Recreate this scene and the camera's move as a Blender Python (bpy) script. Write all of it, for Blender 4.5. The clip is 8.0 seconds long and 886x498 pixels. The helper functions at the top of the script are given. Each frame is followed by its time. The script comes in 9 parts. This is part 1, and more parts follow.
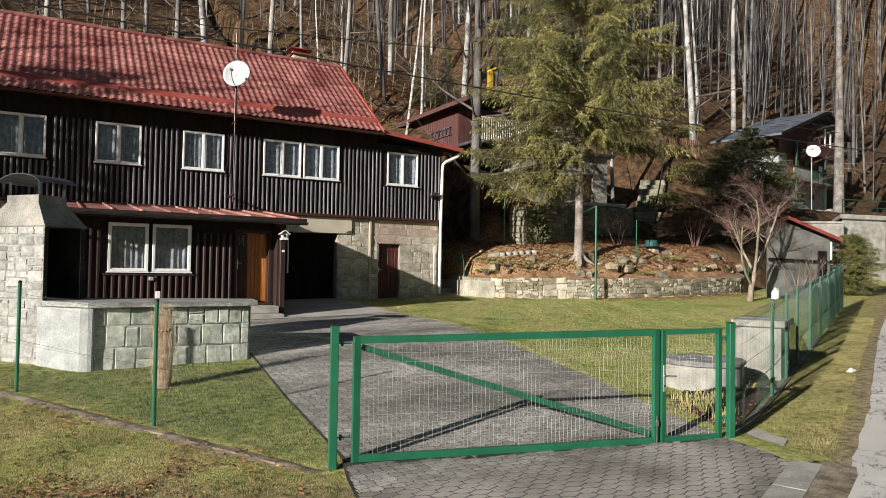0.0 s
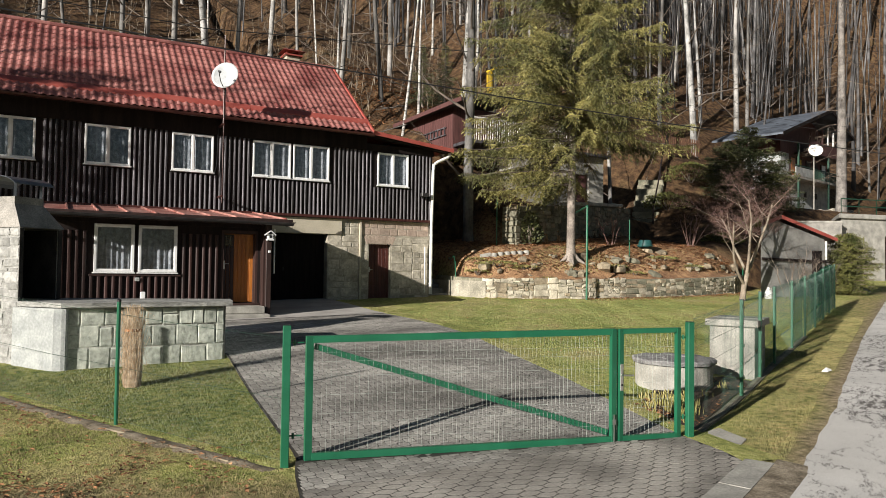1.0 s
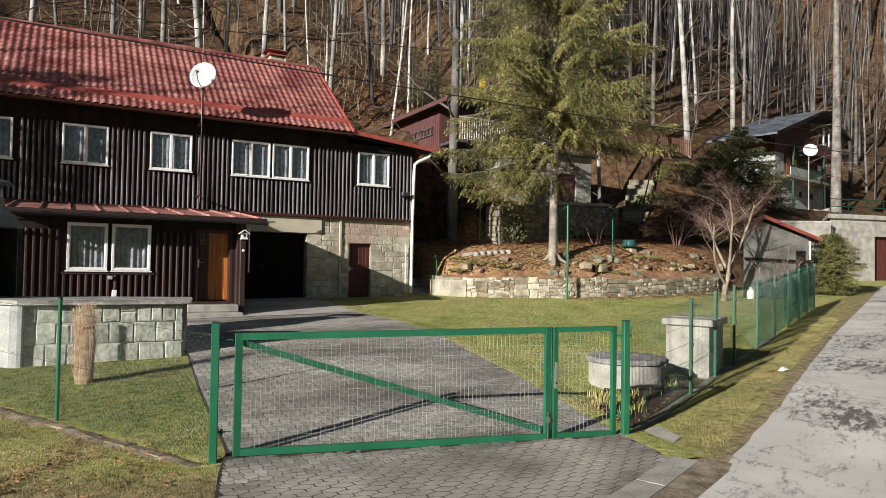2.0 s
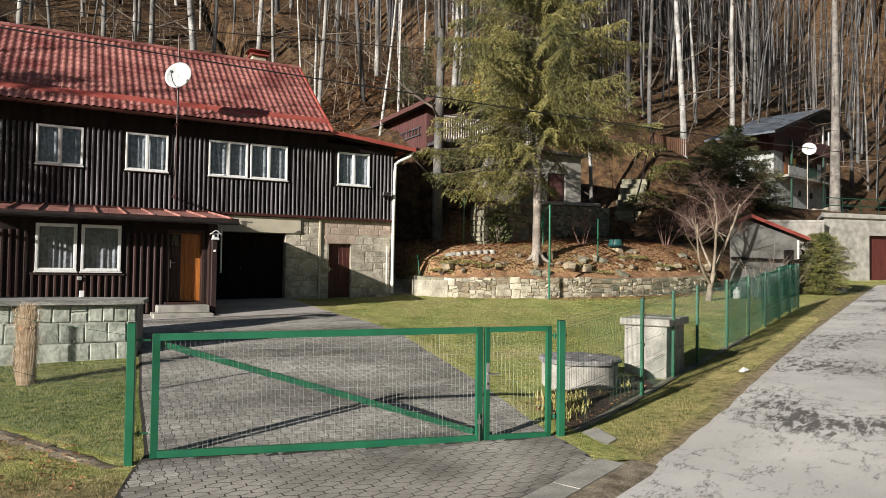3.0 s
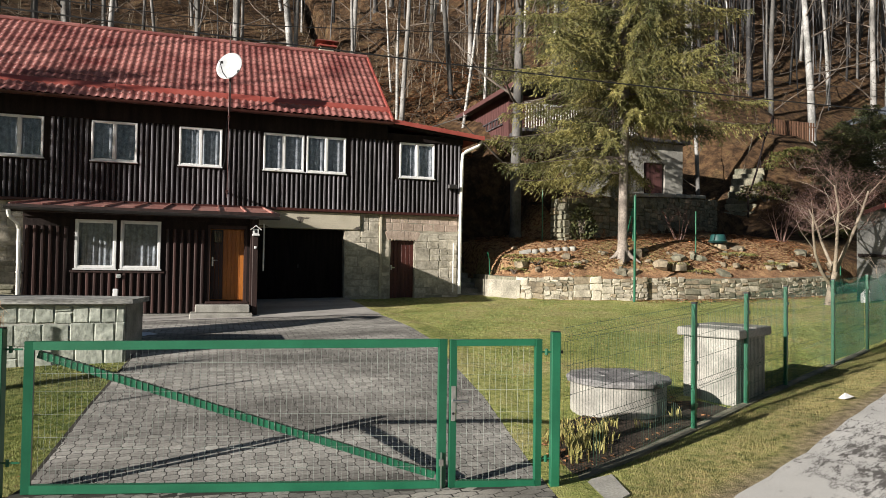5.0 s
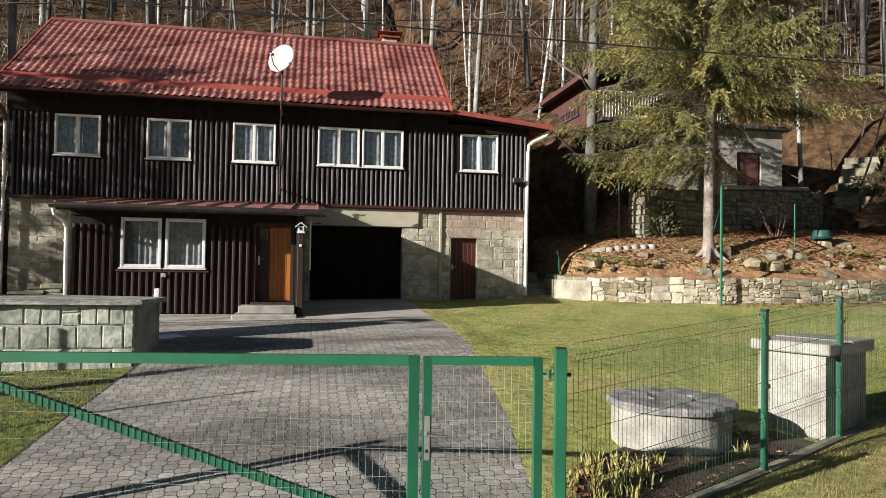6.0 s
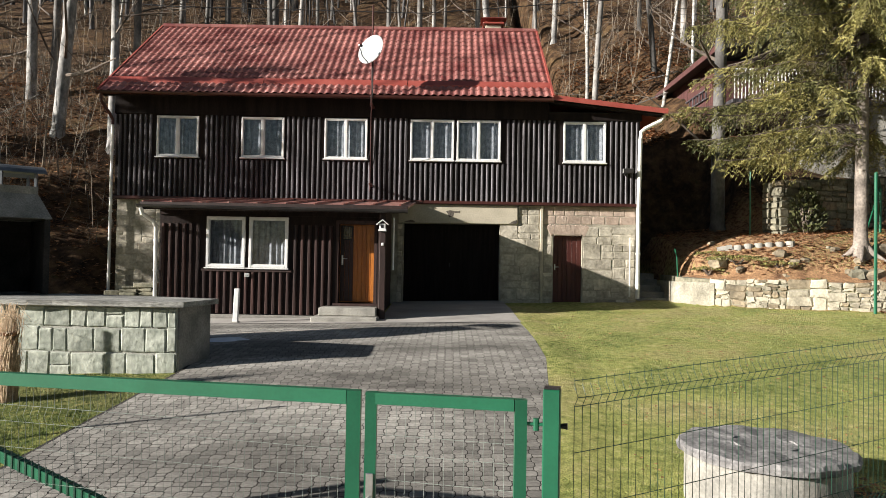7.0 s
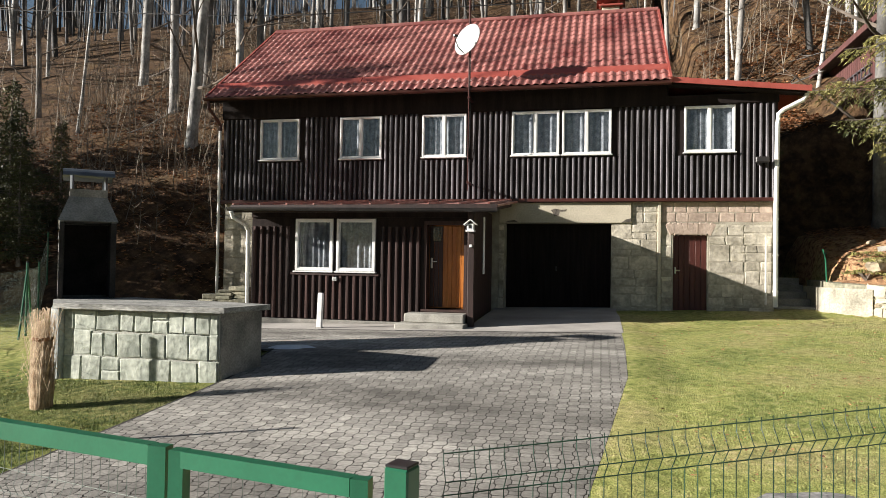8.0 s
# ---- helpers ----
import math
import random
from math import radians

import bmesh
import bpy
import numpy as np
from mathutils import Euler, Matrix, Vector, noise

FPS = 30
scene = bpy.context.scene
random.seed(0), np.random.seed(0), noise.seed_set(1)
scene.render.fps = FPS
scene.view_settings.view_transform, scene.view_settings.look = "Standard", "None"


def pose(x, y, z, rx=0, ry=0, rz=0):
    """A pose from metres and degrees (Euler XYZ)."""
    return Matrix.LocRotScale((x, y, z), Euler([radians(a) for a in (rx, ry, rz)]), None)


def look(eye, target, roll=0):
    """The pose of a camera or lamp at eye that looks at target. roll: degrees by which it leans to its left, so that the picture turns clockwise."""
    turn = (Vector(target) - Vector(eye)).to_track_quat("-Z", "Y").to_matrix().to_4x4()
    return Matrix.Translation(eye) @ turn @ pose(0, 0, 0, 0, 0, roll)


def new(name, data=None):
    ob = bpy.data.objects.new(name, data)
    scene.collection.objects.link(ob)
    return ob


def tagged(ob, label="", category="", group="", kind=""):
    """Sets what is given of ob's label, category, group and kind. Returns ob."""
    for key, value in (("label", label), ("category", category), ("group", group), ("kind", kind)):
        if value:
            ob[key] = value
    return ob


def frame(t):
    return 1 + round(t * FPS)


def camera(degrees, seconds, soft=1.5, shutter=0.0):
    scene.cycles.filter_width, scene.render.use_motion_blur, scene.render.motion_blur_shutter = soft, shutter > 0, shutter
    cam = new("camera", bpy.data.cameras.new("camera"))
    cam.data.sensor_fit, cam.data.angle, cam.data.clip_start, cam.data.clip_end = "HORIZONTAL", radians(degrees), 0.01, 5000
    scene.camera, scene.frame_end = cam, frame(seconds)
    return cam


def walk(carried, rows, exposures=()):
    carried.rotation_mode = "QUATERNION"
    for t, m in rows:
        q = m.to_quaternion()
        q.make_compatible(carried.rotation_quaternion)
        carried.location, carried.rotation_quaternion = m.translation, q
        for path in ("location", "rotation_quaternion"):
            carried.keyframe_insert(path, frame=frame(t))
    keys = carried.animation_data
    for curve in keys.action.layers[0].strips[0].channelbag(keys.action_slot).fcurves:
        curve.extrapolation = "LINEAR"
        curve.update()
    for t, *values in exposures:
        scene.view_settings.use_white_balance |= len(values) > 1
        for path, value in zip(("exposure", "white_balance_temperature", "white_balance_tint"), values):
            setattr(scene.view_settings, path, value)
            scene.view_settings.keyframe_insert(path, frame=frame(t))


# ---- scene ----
cam = camera(64.6, 8.0, soft=0.8)
PATH = [
    (0, (2.381, -21.698, 2.127), (3.36, -19.955, 2.184), 0.9),
    (0.5, (2.607, -21.862, 2.127), (3.578, -20.114, 2.184), 0.9),
    (1, (2.877, -22.04, 2.128), (3.836, -20.287, 2.186), 0.8),
    (1.5, (3.191, -22.253, 2.131), (4.144, -20.496, 2.188), 0.9),
    (3, (4.441, -22.826, 2.125), (5.372, -21.057, 2.183), 0.8),
    (3.5, (4.947, -22.734, 2.101), (5.848, -20.949, 2.161), 0.8),
    (4, (5.506, -22.509, 2.098), (6.338, -20.691, 2.156), 0.8),
    (5.5, (7.382, -21.196, 2.09), (7.881, -19.261, 2.142), 0.9),
    (6, (8.018, -20.624, 2.086), (8.383, -18.658, 2.136), 0.9),
    (6.5, (8.639, -20.005, 2.104), (8.824, -18.014, 2.149), 0.9),
    (7, (9.248, -19.346, 2.125), (9.228, -17.346, 2.166), 1.0),
    (7.5, (9.832, -18.647, 2.134), (9.61, -16.66, 2.175), 0.9),
    (8, (10.356, -17.961, 2.138), (9.918, -16.01, 2.182), 0.9),
]
walk(cam, [(t, look(*p)) for t, *p in PATH], exposures=[(0.0, 0.78), (3.5, 0.85), (5.5, 0.90), (6.5, 1.09), (7.0, 1.18), (8.0, 1.36)])

# ---- daylight: low winter sun from the west-south-west, clear sky ----
SUN_WAY = Vector((2.72, 1.0, -0.90)).normalized()
world = bpy.data.worlds.new("sky_world")
scene.world = world
world.use_nodes = True
wn = world.node_tree.nodes
sky = wn.new("ShaderNodeTexSky")
sky.sky_type = "NISHITA"
sky.sun_disc = False
sky.sun_elevation = math.asin(-SUN_WAY.z)
sky.sun_rotation = math.atan2(-SUN_WAY.x, -SUN_WAY.y)
sky.air_density, sky.dust_density, sky.ozone_density = 1.0, 0.6, 1.0
world.node_tree.links.new(sky.outputs[0], wn["Background"].inputs[0])
wn["Background"].inputs[1].default_value = 0.025
sun_data = bpy.data.lights.new("sun", "SUN")
sun_data.energy, sun_data.angle, sun_data.color = 5.0, radians(0.5), (1.0, 0.945, 0.87)
sun = new("sun", sun_data)
sun.matrix_world = look((-60, -40, 30), Vector((-60, -40, 30)) + SUN_WAY)


# ---- mesh helpers ----
class MB:
    """Collects vertices and faces of one mesh."""

    def __init__(self):
        self.v, self.f, self.m = [], [], []

    def add(self, verts, faces, mi=0):
        o = len(self.v)
        self.v += [tuple(p) for p in verts]
        self.f += [tuple(i + o for i in f) for f in faces]
        self.m += [mi] * len(faces)
        return self

    def box(self, x0, x1, y0, y1, z0, z1, m=None, mi=0, b=0.0):
        """A box with its upright and level edges chamfered by b."""
        if b <= 0:
            vs = [(x, y, z) for x in (x0, x1) for y in (y0, y1) for z in (z0, z1)]
            fs = [(0, 1, 3, 2), (4, 6, 7, 5), (0, 4, 5, 1), (2, 3, 7, 6), (0, 2, 6, 4), (1, 5, 7, 3)]
        else:
            vs, fs = [], []
            for z, k in ((z0, b), (z0 + b, 0), (z1 - b, 0), (z1, b)):
                vs += [(x0 + k + (b if k == 0 else 0), y0 + k, z), (x1 - k - (b if k == 0 else 0), y0 + k, z),
                       (x1 - k, y0 + k + (b if k == 0 else 0), z), (x1 - k, y1 - k - (b if k == 0 else 0), z),
                       (x1 - k - (b if k == 0 else 0), y1 - k, z), (x0 + k + (b if k == 0 else 0), y1 - k, z),
                       (x0 + k, y1 - k - (b if k == 0 else 0), z), (x0 + k, y0 + k + (b if k == 0 else 0), z)]
            for r in range(3):
                for i in range(8):
                    j = (i + 1) % 8
                    fs.append((r * 8 + i, r * 8 + j, r * 8 + 8 + j, r * 8 + 8 + i))
            fs += [tuple(reversed(range(8))), tuple(range(24, 32))]
        if m is not None:
            vs = [m @ Vector(p) for p in vs]
        return self.add(vs, fs, mi)

    def prism(self, poly, z0, z1, mi=0):
        """An upright prism over a polygon; z0 and z1 may be functions of x, y."""
        n = len(poly)
        a = [(x, y, z0(x, y) if callable(z0) else z0) for x, y in poly]
        c = [(x, y, z1(x, y) if callable(z1) else z1) for x, y in poly]
        fs = [(i, (i + 1) % n, n + (i + 1) % n, n + i) for i in range(n)]
        fs += [tuple(reversed(range(n))), tuple(range(n, 2 * n))]
        return self.add(a + c, fs, mi)

    def tube(self, path, radii, sides=8, mi=0, caps=True):
        """A round tube along a path of points."""
        pts = [Vector(p) for p in path]
        if not hasattr(radii, "__len__"):
            radii = [radii] * len(pts)
        vs, fs = [], []
        up = Vector((0.13, 0.31, 0.94))
        for i, p in enumerate(pts):
            d = (pts[min(i + 1, len(pts) - 1)] - pts[max(i - 1, 0)]).normalized()
            a = d.cross(up)
            if a.length < 0.1:
                a = d.cross(Vector((1, 0, 0)))
            a.normalize()
            c = d.cross(a)
            for k in range(sides):
                w = 2 * math.pi * k / sides
                vs.append(p + (a * math.cos(w) + c * math.sin(w)) * radii[i])
        for i in range(len(pts) - 1):
            for k in range(sides):
                q = (k + 1) % sides
                fs.append((i * sides + k, i * sides + q, (i + 1) * sides + q, (i + 1) * sides + k))
        if caps:
            fs += [tuple(reversed(range(sides))), tuple(range((len(pts) - 1) * sides, len(pts) * sides))]
        return self.add(vs, fs, mi)

    def bar(self, p, q, w, h, mi=0):
        """A square bar from p to q."""
        p, q = Vector(p), Vector(q)
        d = (q - p).normalized()
        a = d.cross(Vector((0, 0, 1)))
        if a.length < 0.05:
            a = Vector((1, 0, 0))
        a.normalize()
        c = a.cross(d).normalized()
        vs = [e + a * (i * w / 2) + c * (j * h / 2) for e in (p, q) for i, j in ((-1, -1), (1, -1), (1, 1), (-1, 1))]
        return self.add(vs, [(0, 3, 2, 1), (4, 5, 6, 7), (0, 1, 5, 4), (1, 2, 6, 5), (2, 3, 7, 6), (3, 0, 4, 7)], mi)

    def lathe(self, profile, centre, sides=24, mi=0):
        """A turned shape: profile is a list of (radius, z)."""
        cx, cy = centre
        vs, fs = [], []
        for r, z in profile:
            vs += [(cx + r * math.cos(2 * math.pi * k / sides), cy + r * math.sin(2 * math.pi * k / sides), z) for k in range(sides)]
        n = len(profile)
        for i in range(n - 1):
            for k in range(sides):
                q = (k + 1) % sides
                fs.append((i * sides + k, i * sides + q, (i + 1) * sides + q, (i + 1) * sides + k))
        fs += [tuple(reversed(range(sides))), tuple(range((n - 1) * sides, n * sides))]
        return self.add(vs, fs, mi)

    def mesh(self, name, mats, smooth=False):
        me = bpy.data.meshes.new(name)
        me.from_pydata(self.v, [], self.f)
        for mt in (mats if isinstance(mats, (list, tuple)) else [mats]):
            me.materials.append(mt)
        if any(self.m):
            me.polygons.foreach_set("material_index", self.m)
        bm = bmesh.new()
        bm.from_mesh(me)
        bmesh.ops.recalc_face_normals(bm, faces=bm.faces)
        bm.to_mesh(me)
        bm.free()
        if smooth:
            me.polygons.foreach_set("use_smooth", [True] * len(me.polygons))
        return me


PLACE = {}


def thing(name, at, label, category, group="", kind=""):
    """An Empty at the base of a thing, which carries its parts."""
    ob = new(name)
    ob.empty_display_size = 0.2
    ob.location = at
    PLACE[ob.name] = Matrix.Translation(at)
    return tagged(ob, label, category, group, kind)


def hang(ob, parent):
    ob.parent = parent
    ob.matrix_parent_inverse = PLACE.get(parent.name, Matrix.Identity(4)).inverted()
    return ob


def part(name, mb, material, parent, label="", smooth=False):
    """One mesh object under a thing or a part; its vertices are in world metres."""
    ob = new(name, mb.mesh(name, material, smooth) if isinstance(mb, MB) else mb)
    hang(ob, parent)
    return tagged(ob, label)


def piece(name, me, parent, m):
    """An object of its own on a shared mesh, at the pose m."""
    ob = new(name, me)
    hang(ob, parent)
    ob.matrix_basis = m
    return ob


def solid(name, mb, material, label, category, kind="", smooth=False, group=""):
    return tagged(new(name, mb.mesh(name, material, smooth)), label, category, group, kind)


# ---- materials ----
def material(name, c1, c2, scale=2.0, rough=0.75, metal=0.0, bump=0.25, fine=60.0, depth=0.004, stretch=(1, 1, 1), vary=0.0, speck=0.25, c3=None, spec=0.4, mid=0.5, coarse=0.0):
    """A surface with broad patches from c1 to c2, a fine grain, a fine relief, and a spread from piece to piece."""
    mt = bpy.data.materials.new(name)
    mt.use_nodes = True
    nt = mt.node_tree
    n, ln = nt.nodes, nt.links.new
    bs = n["Principled BSDF"]
    bs.inputs["Roughness"].default_value, bs.inputs["Metallic"].default_value = rough, metal
    bs.inputs["Specular IOR Level"].default_value = spec
    geo, mp = n.new("ShaderNodeNewGeometry"), n.new("ShaderNodeMapping")
    mp.inputs["Scale"].default_value = stretch
    info = n.new("ShaderNodeObjectInfo")
    shift = n.new("ShaderNodeVectorMath")
    shift.operation = "MULTIPLY_ADD"
    shift.inputs[1].default_value = (1, 1, 1)
    comb = n.new("ShaderNodeMath")
    comb.operation = "MULTIPLY"
    comb.inputs[1].default_value = 37.0 if vary else 0.0
    ln(info.outputs["Random"], comb.inputs[0])
    ln(geo.outputs["Position"], shift.inputs[0])
    ln(comb.outputs[0], shift.inputs[2])
    ln(shift.outputs[0], mp.inputs[0])
    big, small = n.new("ShaderNodeTexNoise"), n.new("ShaderNodeTexNoise")
    big.inputs["Scale"].default_value, big.inputs["Detail"].default_value = scale, 5
    small.inputs["Scale"].default_value, small.inputs["Detail"].default_value = fine, 4
    ln(mp.outputs[0], big.inputs[0]), ln(mp.outputs[0], small.inputs[0])
    ramp = n.new("ShaderNodeValToRGB")
    ramp.color_ramp.elements[0].position, ramp.color_ramp.elements[1].position = mid - 0.17, mid + 0.17
    ramp.color_ramp.elements[0].color, ramp.color_ramp.elements[1].color = (*c1, 1), (*c2, 1)
    if c3:
        e = ramp.color_ramp.elements.new(mid + 0.3)
        e.color = (*c3, 1)
    ln(big.outputs["Fac"], ramp.inputs[0])
    lo = n.new("ShaderNodeMapRange")
    lo.inputs["From Min"].default_value, lo.inputs["From Max"].default_value = 0.25, 0.75
    lo.inputs["To Min"].default_value, lo.inputs["To Max"].default_value = 1 - speck, 1 + speck
    ln(small.outputs["Fac"], lo.inputs[0])
    mul = n.new("ShaderNodeVectorMath")
    mul.operation = "SCALE"
    ln(ramp.outputs[0], mul.inputs[0]), ln(lo.outputs[0], mul.inputs["Scale"])
    hsv = n.new("ShaderNodeHueSaturation")
    ln(mul.outputs[0], hsv.inputs["Color"])
    if vary:
        vr = n.new("ShaderNodeMapRange")
        vr.inputs["To Min"].default_value, vr.inputs["To Max"].default_value = 1 - vary, 1 + vary
        ln(info.outputs["Random"], vr.inputs[0]), ln(vr.outputs[0], hsv.inputs["Value"])
    ln(hsv.outputs[0], bs.inputs["Base Color"])
    bp = n.new("ShaderNodeBump")
    bp.inputs["Strength"].default_value, bp.inputs["Distance"].default_value = bump, depth
    if coarse:
        both = n.new("ShaderNodeMath")
        both.operation = "MULTIPLY_ADD"
        both.inputs[1].default_value = coarse
        ln(big.outputs["Fac"], both.inputs[0]), ln(small.outputs["Fac"], both.inputs[2])
        ln(both.outputs[0], bp.inputs["Height"])
    else:
        ln(small.outputs["Fac"], bp.inputs["Height"])
    ln(bp.outputs[0], bs.inputs["Normal"])
    return mt


def island_vary(mt, spread):
    """Vary the value from one joined piece to the next."""
    nt = mt.node_tree
    n, ln = nt.nodes, nt.links.new
    hsv = [x for x in n if x.type == "HUE_SAT"][0]
    geo = [x for x in n if x.type == "NEW_GEOMETRY"][0]
    vr = n.new("ShaderNodeMapRange")
    vr.inputs["To Min"].default_value, vr.inputs["To Max"].default_value = 1 - spread, 1 + spread
    ln(geo.outputs["Random Per Island"], vr.inputs[0]), ln(vr.outputs[0], hsv.inputs["Value"])
    return mt


wood_dark = material("dark_stained_wood", (0.018, 0.008, 0.0065), (0.042, 0.02, 0.016), 1.3, 0.62, bump=0.5, fine=22, stretch=(6, 6, 0.5), vary=0.3, speck=0.45)
# boards near black for shade between battens; weathered battens raised for sun and sheen
wood_black = material("stained_boards_gap_shade", (0.011, 0.008, 0.0078), (0.024, 0.017, 0.0155), 1.3, 0.85, bump=0.5, fine=22, stretch=(6, 6, 0.5), vary=0.2, speck=0.4, spec=0.15)
wood_grey = material("weathered_lit_battens", (0.013, 0.0105, 0.0115), (0.14, 0.132, 0.145), 2.2, 0.55, bump=0.7, fine=26, stretch=(5, 5, 0.3), vary=0.4, speck=0.65)
wood_annex = material("brown_battens", (0.018, 0.008, 0.007), (0.052, 0.023, 0.019), 1.6, 0.5, bump=0.6, fine=24, stretch=(5, 5, 0.35), vary=0.3, speck=0.4)
door_orange = material("orange_varnished_door", (0.30, 0.09, 0.018), (0.46, 0.17, 0.035), 1.2, 0.32, bump=0.3, fine=18, stretch=(9, 9, 0.5), speck=0.25)
door_brown = material("red_brown_door_paint", (0.06, 0.015, 0.012), (0.095, 0.026, 0.02), 2, 0.5, bump=0.3, fine=24, stretch=(7, 7, 0.5), speck=0.25)
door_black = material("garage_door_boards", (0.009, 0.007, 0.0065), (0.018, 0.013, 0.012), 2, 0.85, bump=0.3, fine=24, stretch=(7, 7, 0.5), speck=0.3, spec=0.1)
paint_white = material("white_window_paint", (0.62, 0.62, 0.61), (0.74, 0.74, 0.73), 6, 0.35, bump=0.1, fine=80, speck=0.06)
pipe_white = material("white_downpipe", (0.66, 0.65, 0.60), (0.78, 0.77, 0.73), 3, 0.4, bump=0.08, fine=80, speck=0.1)
tile_red = material("red_roof_tile", (0.16, 0.047, 0.043), (0.38, 0.165, 0.145), 0.9, 0.36, bump=0.4, fine=30, vary=0.16, speck=0.3, spec=0.5)
island_vary_tile = material("red_roof_tile_field", (0.16, 0.047, 0.043), (0.38, 0.165, 0.145), 0.9, 0.36, bump=0.4, fine=30, speck=0.3, spec=0.5)
island_vary(island_vary_tile, 0.16)
roof_band = material("red_sheet_band", (0.27, 0.055, 0.042), (0.36, 0.092, 0.072), 2, 0.42, bump=0.15, fine=40, speck=0.12)
sheet_old = material("weathered_red_sheet", (0.24, 0.075, 0.062), (0.44, 0.24, 0.20), 1.8, 0.42, metal=0.0, bump=0.2, fine=30, speck=0.25, spec=0.5, stretch=(1, 1, 1), vary=0.15)
gutter_brown = material("brown_gutter", (0.045, 0.014, 0.012), (0.075, 0.025, 0.02), 3, 0.35, bump=0.08, fine=60, speck=0.15)
gutter_black = material("dark_gutter", (0.02, 0.018, 0.018), (0.04, 0.036, 0.035), 3, 0.35, bump=0.08, fine=60, speck=0.15)
stone_block = material("sandstone_block", (0.26, 0.235, 0.185), (0.54, 0.49, 0.40), 2.8, 0.85, bump=0.9, fine=14, depth=0.016, vary=0.18, speck=0.28, coarse=0.6)
stone_pink = material("pinkish_sandstone", (0.33, 0.25, 0.20), (0.52, 0.41, 0.335), 2.4, 0.85, bump=0.7, fine=16, depth=0.012, vary=0.12, speck=0.2, coarse=0.5)
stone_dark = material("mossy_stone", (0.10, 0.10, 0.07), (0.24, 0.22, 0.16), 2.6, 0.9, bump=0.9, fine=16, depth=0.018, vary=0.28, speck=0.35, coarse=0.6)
stone_pale = material("pale_field_stone", (0.24, 0.215, 0.165), (0.52, 0.47, 0.37), 2.6, 0.85, bump=0.9, fine=18, depth=0.015, vary=0.24, speck=0.3, coarse=0.6)
stone_green = material("greenish_cut_stone", (0.20, 0.22, 0.185), (0.46, 0.48, 0.415), 4.5, 0.85, bump=0.8, fine=15, depth=0.014, vary=0.14, speck=0.3, coarse=1.0)
stone_wash = material("limewashed_rubble", (0.19, 0.188, 0.175), (0.37, 0.365, 0.345), 2.6, 0.85, bump=0.8, fine=18, depth=0.012, vary=0.16, speck=0.3, coarse=0.6)
rock_tan = material("tan_field_rock", (0.12, 0.10, 0.07), (0.33, 0.27, 0.185), 3.0, 0.9, bump=0.9, fine=14, depth=0.02, vary=0.2, speck=0.35, coarse=0.6)
brown_wood = material("brown_picket_wood", (0.10, 0.05, 0.03), (0.19, 0.10, 0.06), 2, 0.75, bump=0.4, fine=24, stretch=(6, 6, 0.6), speck=0.3)
# near black, for the shaded side of the barbecue chimney
shade_black = material("hearth_shade_black", (0.012, 0.011, 0.010), (0.035, 0.031, 0.029), 3, 0.95, bump=0.6, fine=30, depth=0.006, speck=0.4)
mortar = material("mortar", (0.26, 0.235, 0.185), (0.42, 0.385, 0.305), 4, 0.92, bump=0.7, fine=50, depth=0.006, speck=0.25)
plaster = material("old_plaster", (0.38, 0.34, 0.26), (0.50, 0.45, 0.35), 1.6, 0.88, bump=0.5, fine=30, depth=0.006, speck=0.18)
plaster_white = material("whitewashed_plaster", (0.25, 0.265, 0.26), (0.43, 0.44, 0.425), 2.2, 0.85, bump=0.6, fine=26, depth=0.01, speck=0.2)
concrete = material("weathered_concrete", (0.21, 0.202, 0.18), (0.37, 0.355, 0.315), 3.0, 0.88, bump=0.6, fine=40, depth=0.006, speck=0.25)
concrete_dark = material("stained_concrete", (0.16, 0.155, 0.14), (0.32, 0.30, 0.27), 2.5, 0.88, bump=0.6, fine=40, depth=0.006, speck=0.3)
green_paint = material("green_gate_paint", (0.009, 0.088, 0.044), (0.014, 0.118, 0.06), 3, 0.34, bump=0.06, fine=60, speck=0.08, spec=0.5)
green_wire = material("green_coated_wire", (0.007, 0.034, 0.02), (0.012, 0.055, 0.032), 3, 0.45, bump=0.0, fine=60, speck=0.1)
wire_grey = material("galvanised_wire", (0.26, 0.30, 0.27), (0.38, 0.42, 0.38), 3, 0.5, metal=0.0, bump=0.0, fine=60, speck=0.1)
steel = material("brushed_steel", (0.6, 0.6, 0.58), (0.75, 0.75, 0.73), 3, 0.28, metal=1.0, bump=0.05, fine=60, speck=0.1)
black_metal = material("black_metal", (0.012, 0.012, 0.013), (0.03, 0.03, 0.032), 3, 0.4, metal=0.3, bump=0.05, fine=60, speck=0.1)
tin_dark = material("dark_tin_sheet", (0.07, 0.08, 0.09), (0.14, 0.155, 0.17), 3, 0.35, metal=0.6, bump=0.1, fine=40, speck=0.15)
paver_field = material("grey_paver_field", (0.12, 0.112, 0.10), (0.39, 0.37, 0.335), 0.9, 0.8, bump=0.6, fine=70, depth=0.003, speck=0.4, stretch=(0.35, 1, 1))
island_vary(paver_field, 0.24)
paver_soiled = material("soiled_paver", (0.14, 0.128, 0.112), (0.37, 0.345, 0.305), 1.1, 0.85, bump=0.6, fine=70, depth=0.003, speck=0.35)
paver_soiled_field = material("soiled_paver_field", (0.14, 0.128, 0.112), (0.37, 0.345, 0.305), 1.1, 0.85, bump=0.6, fine=70, depth=0.003, speck=0.35)
island_vary(paver_soiled_field, 0.25)
joint_mat = material("dark_joint_sand", (0.016, 0.014, 0.012), (0.045, 0.04, 0.032), 3, 0.95, bump=0.6, fine=90, speck=0.4)
